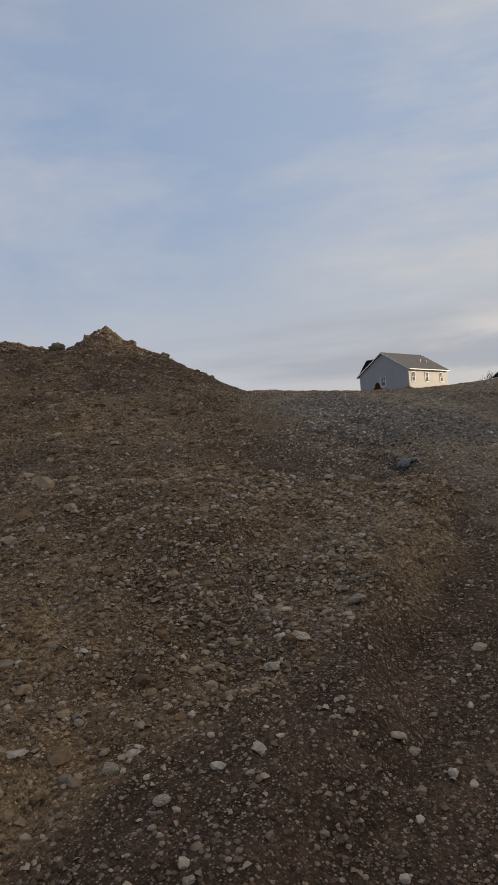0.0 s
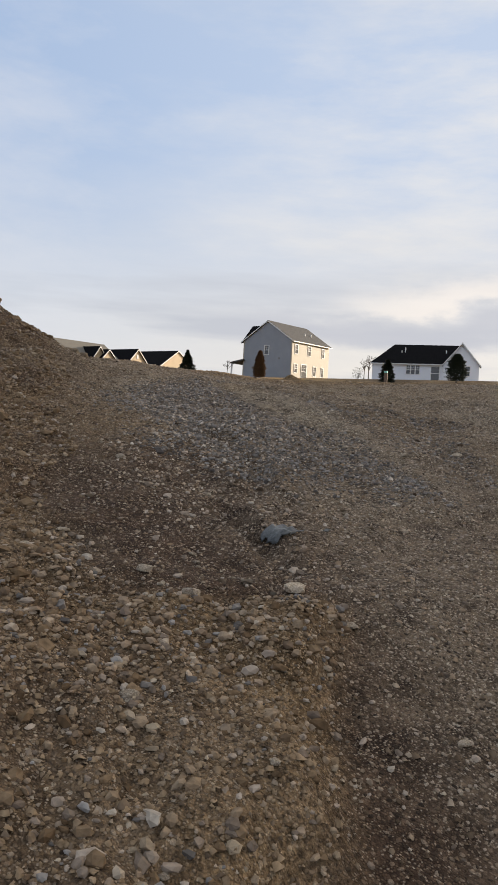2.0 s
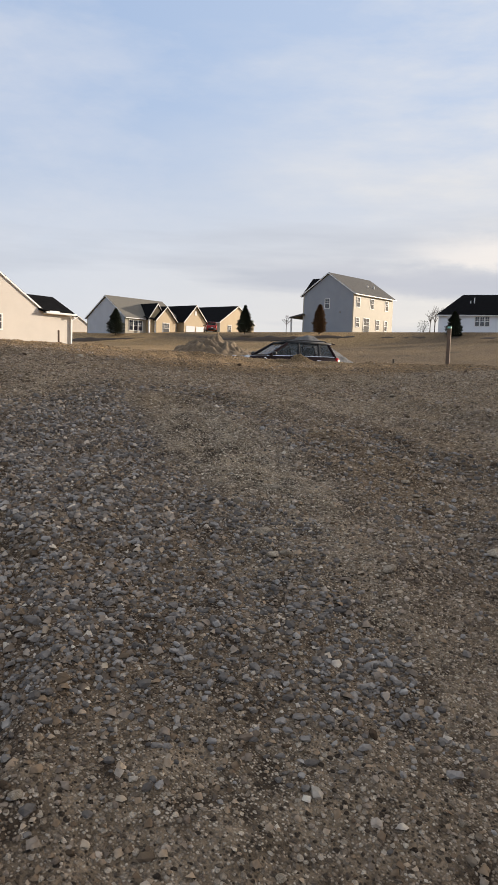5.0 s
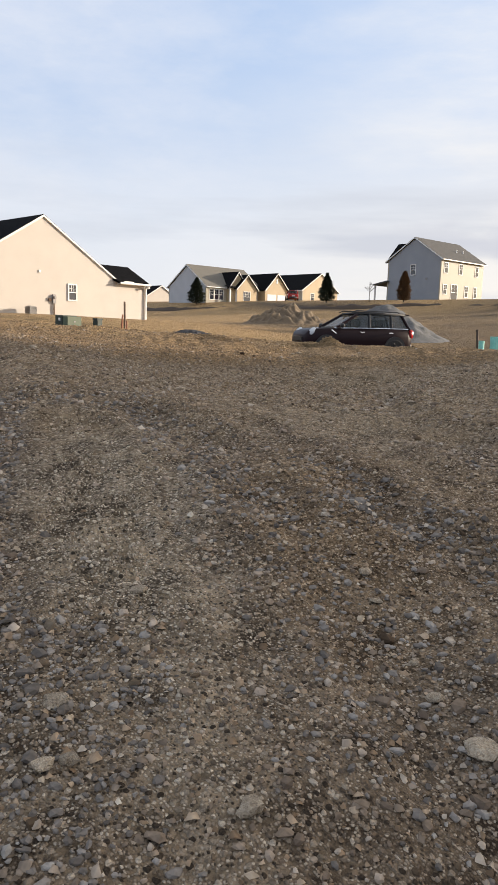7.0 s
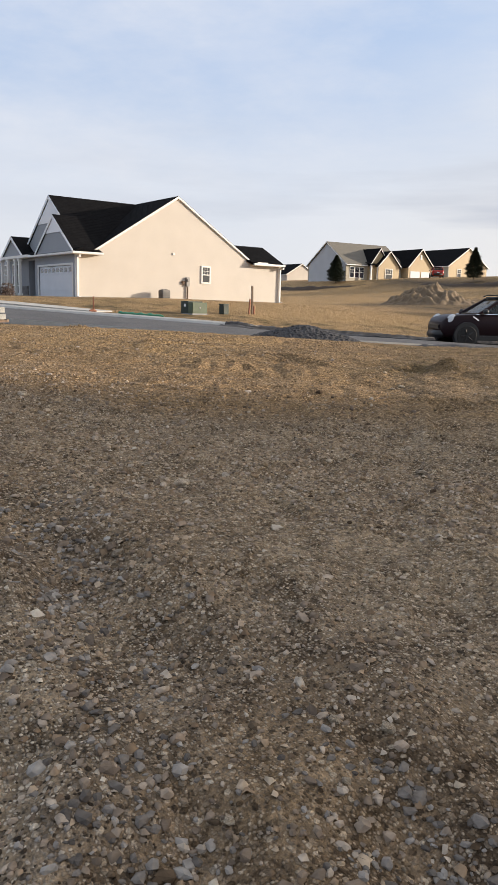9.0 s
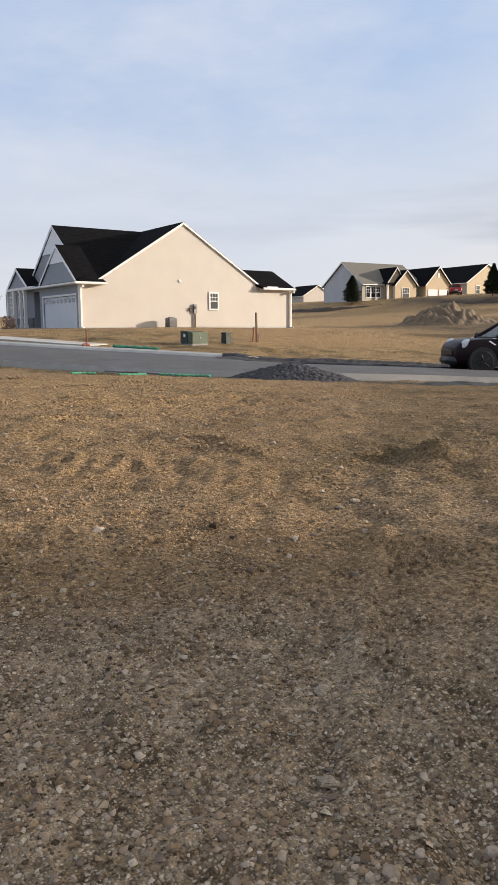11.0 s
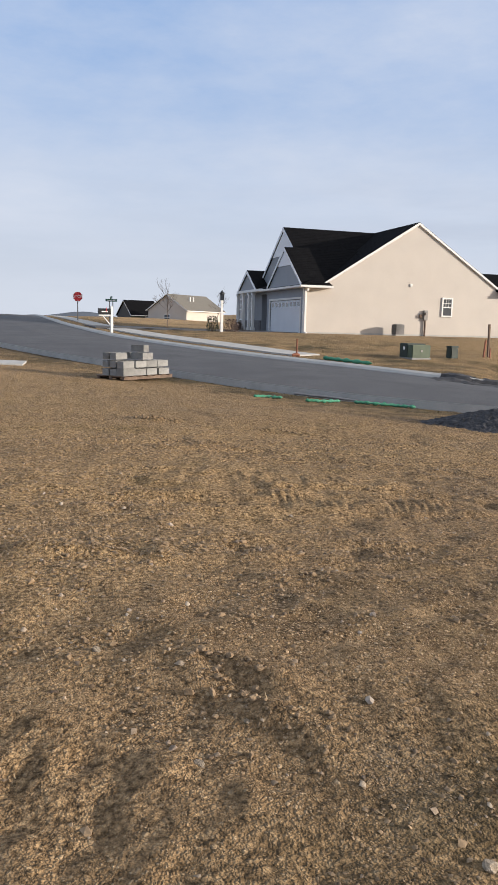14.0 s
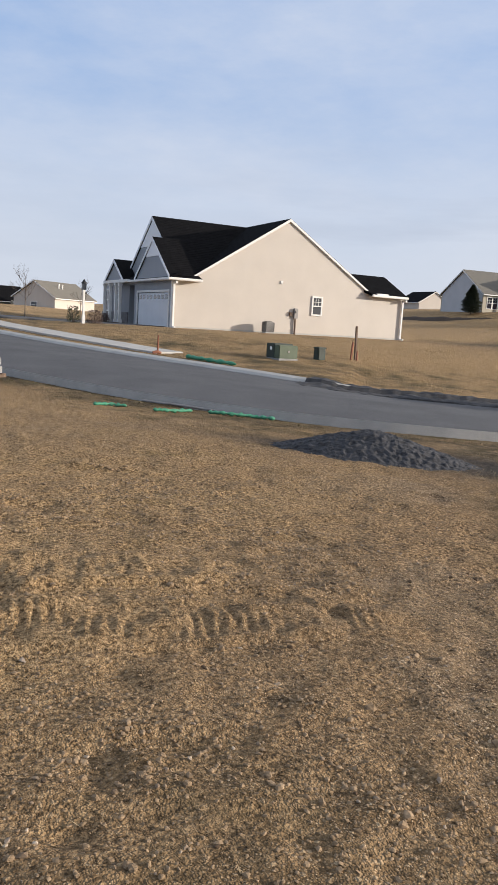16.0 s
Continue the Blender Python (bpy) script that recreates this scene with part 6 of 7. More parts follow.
def sock(pts, r, label):
    """A limp green silt sock on the ground."""
    p = spline(pts, 8)
    bm = bmesh.new()
    line = [(x, y, gz(x, y) + r * 0.6 + 0.01 * math.sin(9 * i)) for i, (x, y) in enumerate(p)]
    n = len(line)
    tube(bm, line, [r * (0.45 + 0.4 * abs(math.sin(i * 0.9)) + 0.25 * math.sin(i * 2.3)) if 0 < i < n - 1 else r * 0.15 for i in range(n)], 10)
    bmesh.ops.scale(bm, vec=(1, 1, 0.8), verts=bm.verts, space=Matrix.Translation((0, 0, -line[n // 2][2])))
    return tagged(mesh_object("silt_sock", bm, M["sock"], None, True), label, "silt sock", "silt socks")


sock([(-11.59, -28.09), (-11.3, -28.02), (-11.04, -28.12)], 0.045, "crumpled green silt sock lying beside the kerb")
sock([(-10.72, -28.46), (-10.4, -28.48), (-10.01, -28.40)], 0.045, "thin green silt sock lying beside the kerb")
sock([(-9.76, -28.45), (-9.45, -28.62), (-9.05, -28.74), (-8.75, -28.95)], 0.048, "long green silt sock lying beside the kerb")
sock([(-6.05, -17.9), (-5.75, -18.9), (-5.35, -20.1)], 0.1, "wide green silt sock lying on the lawn")


def pipes():
    for i, (a, b) in enumerate((((-10.55, -27.4), (-9.5, -28.2)), ((-10.2, -27.75), (-9.6, -28.25)))):
        za, zb = gz(*a) + 0.05, gz(*b) + 0.05
        bm = tube(bmesh.new(), [(a[0], a[1], za), (b[0], b[1], zb)], [0.022, 0.022], 8)
        tagged(mesh_object("pipe", bm, M["grey_metal"]), "thin grey pipe lying along the kerb", "pipe", "loose pipes")


pipes()


def pile(name, cx, cy, r, h, turn, long, mat, label, seed, cell=0.25, rough=0.12, n=64, apron=0.0):
    """A heap of loose material, an uneven cone on the ground."""
    verts, faces = [], []
    R = r * max(1.0, long) * 1.25
    g = np.linspace(-R, R, n)
    X, Y = np.meshgrid(g, g)
    base = ground(X + cx, Y + cy, False)
    c = cone(X, Y, 0, 0, r, turn, long)
    c = c ** 1.1
    Z = base - 0.06 + h * c * (1 + 0.5 * rough * lattice(X, Y, r * 0.8, seed)) + (h * rough * lattice(X, Y, cell * 2, seed + 1) + h * rough * 0.7 * lattice(X, Y, cell, seed + 2)) * np.clip(c * 4, 0, 1) + apron * bump(X, Y, 0, 0, r * long, r, turn)
    i = np.arange(n * n).reshape(n, n)
    f = np.stack([i[:-1, :-1], i[:-1, 1:], i[1:, 1:], i[1:, :-1]], -1).reshape(-1, 4)
    keep = (c.ravel()[f].max(1) > 0)
    v = np.stack([X + cx, Y + cy, Z], -1).reshape(-1, 3)
    ob = from_arrays(name, v.tolist(), f[keep].tolist(), mat, cell > 0.062)
    return tagged(ob, label, "pile", "heaps")


pile("asphalt_mound", -9.75, -33.1, 0.95, 0.40, -42, 1.5, M["millings"], "heap of black asphalt millings beside the kerb", 61, 0.03, 0.035, 230)
pile("asphalt_mound", -7.9, -34.9, 1.0, 0.12, -42, 1.7, M["millings"], "low spread of black asphalt millings beside the kerb", 71, 0.07, 0.12, 80)
pile("earth_mound", 24.9, -6.2, 3.0, 1.65, -40, 1.25, M["soil_pile"], "heap of brown soil on the graded lot", 64, 0.22, 0.16, 110)
pile("gravel_mound", 18.9, -19.2, 3.5, 2.3, -40, 1.15, M["gravel_pile"], "heap of grey gravel behind the street", 67, 0.3, 0.06, 80)


def tree_tube(x, y, h, r, label):
    t = thing("tree_guard", label, "tree guard", pose(x, y, gz(x, y)), "tree guards")
    bm = tube(bmesh.new(), [(0, 0, -0.1), (0, 0, h * 0.5), (0, 0, h)], [r, r * 0.97, r], 14)
    part("sleeve", bm, M["teal_tube"], t)
    part("stake", boxed(r + 0.005, -0.02, -0.1, r + 0.045, 0.02, h * 0.8), M["wood"], t)


tree_tube(16.4, -26.7, 0.62, 0.15, "pale teal plastic guard tube standing in the lot")
tree_tube(17.3, -27.0, 0.82, 0.25, "wide teal plastic guard tube standing in the lot")
stake(17.0, -26.2, 1.15, 0.09, "bark", "dark leaning timber stake behind the guard tubes", (0, -14))
stake(21.7, -27.4, 3.0, 0.2, "wood", "thick brown timber post with teal marker tape", (0, 0), "teal_tube")


# ---- trees ----
def conifer(x, y, h, r, mat, label, seed, blunt=1.0):
    rnd = random.Random(seed)
    t = thing("conifer", label, "tree", pose(x, y, gz(x, y)), "conifers")
    part("trunk", tube(bmesh.new(), [(0, 0, -0.2), (0, 0, h * 0.5), (0, 0, h * 0.97)], [0.09, 0.06, 0.012], 8), M["bark"], t)
    verts, faces = [], []
    for i in range(6500):
        zz = rnd.random() ** 0.8
        prof = (1 - zz ** 1.6) ** (1.1 * blunt) * min(1.0, 0.55 + zz * 4)
        lump = 1 + 0.22 * math.sin(zz * 31 + seed) * math.sin(zz * 13 + seed)
        a = rnd.uniform(0, 6.283)
        rr = r * prof * lump * (0.5 + 0.5 * rnd.random() ** 0.5) * (1 + 0.1 * math.sin(3 * a + seed))
        c = Vector((rr * math.cos(a), rr * math.sin(a), 0.05 + zz * h * 0.97 + rnd.uniform(-0.03, 0.03)))
        out = Vector((math.cos(a), math.sin(a), rnd.uniform(-0.2, 0.7))).normalized()
        side = out.cross(Vector((0, 0, 1))).normalized()
        ln, w = rnd.uniform(0.12, 0.26) * h / 3.5, rnd.uniform(0.06, 0.11) * h / 3.5
        k = len(verts)
        verts += [tuple(c - side * w), tuple(c + out * ln), tuple(c + side * w), tuple(c - out * ln * 0.5 + Vector((0, 0, w)))]
        faces += [(k, k + 1, k + 2), (k, k + 2, k + 3)]
    cr = from_arrays("crown", verts, faces, M[mat])
    cr.parent = t


conifer(68.6, 23.7, 4.1, 1.4, "conifer", "dark green upright conifer on the lot", 11)
conifer(63.6, 46.3, 4.1, 1.5, "conifer", "dark green broad conifer before a grey-walled house", 12, 0.8)
conifer(69.9, 11.4, 4.0, 1.0, "conifer_brown", "browned slender conifer before the two-storey house", 13, 0.7)
conifer(70.8, -17.5, 3.5, 1.4, "conifer", "dark green round-topped conifer before the white house", 14, 0.45)
conifer(70.4, -8.3, 3.2, 1.15, "conifer", "small dark green conifer before the white house", 15, 0.7)
for k, (x, y, h) in enumerate(((86, 1.0, 4.2), (88, 2.6, 3.6), (72, 18.5, 2.8))):
    bare_tree(x, y, h, "bare small tree beyond the rise", 20 + k, None, 0.016)
shrub(74.0, -2.5, 0.9, 1.6, "conifer", "dark rounded evergreen shrub beside the white house", 30)
parked_car(pose(75.4, 36.1, gz(75.4, 36.1), 0, 0, 48), "red_paint", "small red car parked before a garage")


def far_hill():
    """A long wooded hill far to the north."""
    a = np.linspace(radians(60), radians(140), 160)
    verts, faces = [], []
    for i, t in enumerate(a):
        h = 17 * math.exp(-((math.degrees(t) - 85.5) / 3.4) ** 2) + 7 * math.exp(-((math.degrees(t) - 96) / 7) ** 2) + 1.2 * math.sin(i * 0.9) * 0.3 - 2
        for k, (d, hh) in enumerate(((1100, -6), (1250, h), (1400, -6))):
            verts.append((-15 + d * math.cos(t), -40 + d * math.sin(t), hh))
    for i in range(len(a) - 1):
        for k in range(2):
            q = i * 3 + k
            faces.append((q, q + 3, q + 4, q + 1))
    ob = from_arrays("far_hill", verts, faces, M["far_hill"], True)
    return tagged(ob, "hazy blue wooded hill on the horizon", "hill", kind="structure")


far_hill()

# an unseen house added south-east of the lot to throw a shadow over the bank
gable_house("shadow_house", "unseen two-storey house, cream siding, added south of the lot for its shadow", pose(25.9, -64.9, -1.6, 0, 0, -120), 22.0, 9.0, 7.5, 12.4, "siding_cream", "siding_cream", "shingle_grey")


# ---- loose ground cover ----
CHIP = np.array([(1, 0, -0.1), (0, 1, -0.1), (-1, 0, -0.1), (0, -1, -0.1), (0.3, 0.25, 0.75), (-0.35, -0.2, 0.7)], float)
CHIP_F = np.array([(0, 1, 4), (1, 5, 4), (1, 2, 5), (2, 3, 5), (3, 4, 5), (3, 0, 4)])
CUBE = np.array([(0, 1, 8), (1, 3, 8), (3, 2, 8), (2, 0, 8), (4, 6, 9), (6, 7, 9), (7, 5, 9), (5, 4, 9), (0, 4, 10), (4, 5, 10), (5, 1, 10), (1, 0, 10), (2, 3, 11), (3, 7, 11), (7, 6, 11), (6, 2, 11), (1, 5, 12), (5, 7, 12), (7, 3, 12), (3, 1, 12)])


def chips(rnd, count, tall=1.0):
    """Small pebbles, a rounded back over a buried foot."""
    v = CHIP * rnd.uniform(0.75, 1.15, (count, 6, 1)) + rnd.uniform(-0.22, 0.22, (count, 6, 3)) * (1, 1, 0.6)
    v[..., 2] *= tall * rnd.uniform(0.75, 1.25, (count, 1))
    v[..., 0] *= rnd.uniform(0.8, 1.35, (count, 1))
    return v


def scatter(name, x, y, size, mat, label, category, seed, sink=0.25, lift=0.0, tall=1.0):
    """Many chips as one mesh of stuff."""
    rnd = np.random.default_rng(seed)
    n = len(x)
    sh = chips(rnd, 60, tall)[rnd.integers(0, 60, n)] * size[:, None, None]
    a, b = rnd.uniform(0, 6.283, n), rnd.normal(0, 0.4, n)
    ca, sa, cb, sb = np.cos(a), np.sin(a), np.cos(b), np.sin(b)
    X, Y, Z = sh[..., 0], sh[..., 1], sh[..., 2]
    Y, Z = Y * cb[:, None] - Z * sb[:, None], Y * sb[:, None] + Z * cb[:, None]
    X, Y = X * ca[:, None] - Y * sa[:, None], X * sa[:, None] + Y * ca[:, None]
    g = ground(x, y) + lift
    v = np.stack([X + x[:, None], Y + y[:, None], Z + (g + size * (0.35 - sink))[:, None]], -1).reshape(-1, 3)
    f = (CHIP_F[None] + 6 * np.arange(n)[:, None, None]).reshape(-1, 3)
    me = bpy.data.meshes.new(name)
    me.vertices.add(len(v))
    me.vertices.foreach_set("co", v.ravel())
    me.loops.add(f.size)
    me.loops.foreach_set("vertex_index", f.ravel().astype(np.int32))
    me.polygons.add(len(f))
    me.polygons.foreach_set("loop_start", np.arange(0, f.size, 3))
    me.polygons.foreach_set("use_smooth", np.ones(len(f), bool))
    me.update()
    me.materials.append(mat)
    return tagged(new(name, me), label, category, kind="stuff")


def corridor(rnd, n, a, b, spread, lean):
    """Random places along the line a-b, thinning to its left by spread."""
    t = rnd.uniform(0, 1, n)
    v = np.abs(rnd.normal(0, spread, n)) * np.where(rnd.uniform(0, 1, n) < lean, 1, -1)
    d = np.array(b, float) - np.array(a, float)
    nrm = np.array((-d[1], d[0])) / np.hypot(*d)
    return a[0] + t * d[0] + v * nrm[0], a[1] + t * d[1] + v * nrm[1]


def gravel():
    rnd = np.random.default_rng(7)
    n = 165000
    x1, y1 = corridor(rnd, n, (-25.3, -46.3), (-14.2, -39.9), 2.3, 0.66)
    x2, y2 = rnd.uniform(-24, -10, n // 4), rnd.uniform(-46, -35, n // 4)
    x, y = np.concatenate([x1, x2]), np.concatenate([y1, y2])
    e, _ = road_at(x, y)
    s = 0.70 * x + 0.71 * y
    rag = 0.7 * lattice(x, y, 2.6, 21) + 0.45 * lattice(x, y, 0.8, 22)
    tan = step(-41.6, -40.0, s + rag - near_edge(x, y))
    hard = coarse(x, y)
    thick = np.maximum(0.45 + 0.55 * step(-0.4, 0.6, lattice(x, y, 1.1, 81) + 0.5 * lattice(x, y, 0.35, 82)), hard)
    bare = (1 - on_mound(x, y)) * step(-45.5, -46.5, s)
    keep = (rnd.uniform(0, 1, len(x)) < thick * (1 - 0.8 * tan - 0.15 * step(-40.2, -39.2, s)) * (1 - 0.6 * bare)) & (e < -HALF - 0.5)
    x, y, hard = x[keep], y[keep], hard[keep]
    size = np.exp(rnd.normal(math.log(0.0058), 0.42, len(x))).clip(0.003, 0.015) * (1 + 0.3 * hard)
    ruff = 0.8 * lattice(x, y, 1.6, 83) + 0.4 * lattice(x, y, 0.4, 84)
    low = (0.70 * x + 0.71 * y + ruff < -46.6 - 1.6 * step(15.0, 16.0, 0.71 * x - 0.70 * y)) | (0.71 * x - 0.70 * y + 0.4 * ruff < 15.0) | ((0.71 * x - 0.70 * y + 0.4 * ruff > 16.6) & (0.70 * x + 0.71 * y + 0.4 * ruff > -40.4))
    ochre = low & (on_mound(x, y) > 0.5) & (rnd.uniform(0, 1, len(x)) < 0.6)
    low &= ~ochre
    scatter("gravel", x[ochre], y[ochre], size[ochre], M["clod"], "ochre stony crumbs on the skirt of the bank", "gravel", 12)
    grey = (rnd.uniform(0, 1, len(x)) < 0.25 + 0.7 * hard) & ~low & ~ochre
    scatter("gravel", x[grey], y[grey], 1.08 * size[grey], M["stone_grey"], "grey crushed stone mixed into the gravel along the bank", "gravel", 11)
    plain = ~low & ~grey & ~ochre
    scatter("gravel", x[plain], y[plain], size[plain], M["stone"], "pale brown and grey gravel strewn over the bank", "gravel", 8)
    scatter("gravel", x[low], y[low], size[low], M["stone_brown"], "dark brown stony gravel at the foot of the bank", "gravel", 10)
    # clods on the tan soil
    n = 120000
    x, y = corridor(rnd, n, (-17.6, -42.2), (-12.3, -36.3), 2.0, 0.66)
    e, _ = road_at(x, y)
    s = 0.70 * x + 0.71 * y
    rag = 0.7 * lattice(x, y, 2.6, 21) + 0.45 * lattice(x, y, 0.8, 22)
    keep = (rnd.uniform(0, 1, n) < step(-42.5, -39.6, s + rag - near_edge(x, y)) * (0.15 + 0.5 * step(-0.1, 0.6, lattice(x, y, 0.7, 91)))) & (e < -HALF - 1.2)
    x, y = x[keep], y[keep]
    size = np.exp(rnd.normal(math.log(0.0048), 0.42, len(x))).clip(0.0025, 0.013)
    scatter("soil_clods", x, y, size, M["clod"], "small tan soil clods strewn over the graded lot", "soil", 9, 0.3, 0.0, 0.6)


gravel()


def broken(rnd, count):
    """Angular stones with worn corners, flat and long to differing degrees; the buried underside is left open."""
    cube = np.array([(x, y, z) for x in (-1, 1) for y in (-1, 1) for z in (-1, 1)], float) * 0.62
    mids = np.array([(-1, 0, 0), (1, 0, 0), (0, -1, 0), (0, 1, 0), (0, 0, 1)], float)
    base = np.vstack([cube, mids])
    v = base * rnd.uniform(0.8, 1.15, (count, 13, 1)) + rnd.uniform(-0.16, 0.16, (count, 13, 3))
    v *= np.stack([rnd.uniform(0.9, 1.45, count), rnd.uniform(0.7, 1.0, count), rnd.uniform(0.45, 0.85, count)], -1)[:, None]
    return v


def stones(name, x, y, size, mat, label, seed, sink=0.15):
    """Many angular stones as one mesh of stuff."""
    rnd = np.random.default_rng(seed)
    n = len(x)
    sh = broken(rnd, 80)[rnd.integers(0, 80, n)] * size[:, None, None]
    a, b = rnd.uniform(0, 6.283, n), rnd.normal(0, 0.35, n)
    ca, sa, cb, sb = np.cos(a), np.sin(a), np.cos(b), np.sin(b)
    X, Y, Z = sh[..., 0], sh[..., 1], sh[..., 2]
    Y, Z = Y * cb[:, None] - Z * sb[:, None], Y * sb[:, None] + Z * cb[:, None]
    X, Y = X * ca[:, None] - Y * sa[:, None], X * sa[:, None] + Y * ca[:, None]
    v = np.stack([X + x[:, None], Y + y[:, None], Z + (ground(x, y) + size * sink)[:, None]], -1).reshape(-1, 3)
    f = (CUBE[None] + 13 * np.arange(n)[:, None, None]).reshape(-1, 3)
    me = bpy.data.meshes.new(name)
    me.vertices.add(len(v))
    me.vertices.foreach_set("co", v.ravel())
    me.loops.add(f.size)
    me.loops.foreach_set("vertex_index", f.ravel().astype(np.int32))
    me.polygons.add(len(f))
    me.polygons.foreach_set("loop_start", np.arange(0, f.size, 3))
    me.polygons.foreach_set("use_smooth", np.zeros(len(f), bool))
    me.update()
    me.materials.append(mat)
    return tagged(new(name, me), label, "stones", kind="stuff")


def rubble():
    """Coarser broken stone over the bank, the foot of the slope and the mound."""
    rnd = np.random.default_rng(19)
    n = 130000
    x, y = rnd.uniform(-27.0, -11.0, n), rnd.uniform(-46.8, -36.0, n)
    s, w = 0.70 * x + 0.71 * y, 0.71 * x - 0.70 * y
    heap = on_mound(x, y) > 0.5
    ruff = 0.6 * lattice(x, y, 0.9, 86) + 0.4 * lattice(x, y, 0.3, 87)
    stony, hard = cuts(x, y)[1], coarse(x, y)
    foot, lot = step(-46.6, -47.4, s + 0.5 * ruff), step(-42.0, -39.8, s + ruff - near_edge(x, y))
    thick = np.where(heap, 0.68 + 0.35 * ruff, (0.38 + 0.34 * ruff + 0.45 * stony + 0.5 * hard) * (1 - 0.35 * foot) * (1 - 0.93 * lot))
    keep = (rnd.uniform(0, 1, n) < thick) & (w > 11.0) & (w < 20.0) & (s < -37.0)
    x, y, heap, stony, hard = x[keep], y[keep], heap[keep], stony[keep], hard[keep]
    size = np.exp(rnd.normal(math.log(0.0062), 0.42, len(x))) * (1 + 0.6 * heap + 0.2 * stony + 0.2 * hard)
    size = size.clip(0.004, 0.022)
    pick = rnd.uniform(0, 1, len(x))
    for k, mat, label, seed in ((~heap & (hard > 0.5) & (pick < 0.8), "stone_blue", "blue-grey crushed stone strewn over the bank", 18), (~heap & (hard <= 0.5) & (pick < 0.72 + 0.15 * step(-45.5, -44.5, 0.70 * x + 0.71 * y)), "stone_mixed", "pale and grey broken stone strewn over the bank", 20), (~heap & (pick >= np.where(hard > 0.5, 0.8, 0.72 + 0.15 * step(-45.5, -44.5, 0.70 * x + 0.71 * y))), "stone_dark", "dark brown stone and clods strewn over the bank", 21),
                                (heap & (pick < 0.33), "stone_mixed", "pale broken stone in the spoil", 22), (heap & (pick >= 0.33), "spoil", "ochre and brown clods of the spoil mound", 23)):
        stones("rubble", x[k], y[k], size[k], M[mat], label, seed)
    # crushed stone lying close in the coarse strip beside the mound's foot
    n = 34000
    x, y = rnd.uniform(-21.0, -17.8, n), rnd.uniform(-45.2, -41.0, n)
    k = rnd.uniform(0, 1, n) < coarse(x, y) * (0.75 + 0.4 * lattice(x, y, 0.3, 94))
    x, y = x[k], y[k]
    size = np.exp(rnd.normal(math.log(0.0075), 0.36, len(x))).clip(0.004, 0.018)
    stones("rubble", x, y, size, M["stone_blue"], "close-lying grey crushed stone on the bank", 31)
    # crumbled soil on the graded lot
    n = 60000
    cx, cy = rnd.uniform(-17.8, -11.0, n), rnd.uniform(-42.0, -34.5, n)
    cs, ce = 0.70 * cx + 0.71 * cy, road_at(cx, cy)[0]
    crumbly = 0.32 + 0.4 * lattice(cx, cy, 0.8, 92) + 0.4 * lattice(cx, cy, 0.25, 93) + 0.5 * cuts(cx, cy)[1]
    k = (rnd.uniform(0, 1, n) < crumbly * step(-42.0, -40.2, cs)) & (ce < -HALF - 1.5)
    cx, cy = cx[k], cy[k]
    size_c = np.exp(rnd.normal(math.log(0.0056), 0.42, len(cx))).clip(0.003, 0.016)
    k = rnd.uniform(0, 1, len(cx)) < 0.8
    stones("crumbled_soil", cx[k], cy[k], size_c[k], M["clod"], "tan crumbled soil strewn over the graded lot", 25)
    stones("crumbled_soil", cx[~k], cy[~k], 0.8 * size_c[~k], M["stone_brown"], "small brown stones strewn over the graded lot", 26)
    # coloured stones washed out on the low lip beside the path
    n = 11000
    u, v = rnd.uniform(0.3, 2.7, n), rnd.uniform(-0.5, 1.0, n)
    x, y = -24.6 + 0.93 * u - 0.372 * v, -45.35 + 0.372 * u + 0.93 * v
    k = (on_mound(x, y) > 0.4) & (rnd.uniform(0, 1, n) < (0.5 + 0.5 * lattice(x, y, 0.4, 89)) * step(1.0, 0.5, v))
    x, y = x[k], y[k]
    size = np.exp(rnd.normal(math.log(0.0078), 0.45, len(x))).clip(0.004, 0.020) * (0.65 + 0.35 * step(1.2, 1.9, u[k]))
    pick = rnd.uniform(0, 1, len(x))
    for lo, hi, mat, label, seed in ((0, 0.45, "stone", "pale broken stone on the lip of the spoil", 27), (0.45, 0.62, "stone_blue", "blue-grey broken stone on the lip of the spoil", 28), (0.62, 1.0, "stone_ochre", "ochre and rusty broken stone on the lip of the spoil", 29)):
        k = (pick >= lo) & (pick < hi)
        stones("rubble", x[k], y[k], size[k], M[mat], label, seed, 0.3)
    # heavier clods that rolled down the mound
    n = 10000
    x, y = rnd.uniform(-26.5, -17.5, n), rnd.uniform(-45.4, -36.5, n)
    k = (on_mound(x, y) > 0.6) & (rnd.uniform(0, 1, n) < 0.45 + 0.5 * lattice(x, y, 0.7, 88))
    x, y = x[k], y[k]
    size = np.exp(rnd.normal(math.log(0.018), 0.5, len(x))).clip(0.009, 0.07) * (0.6 + 0.4 * step(-44.6, -43.2, y))
    stones("rubble", x, y, size, M["spoil"], "lumps of brown earth and stone on the spoil mound", 24, 0.05)


rubble()


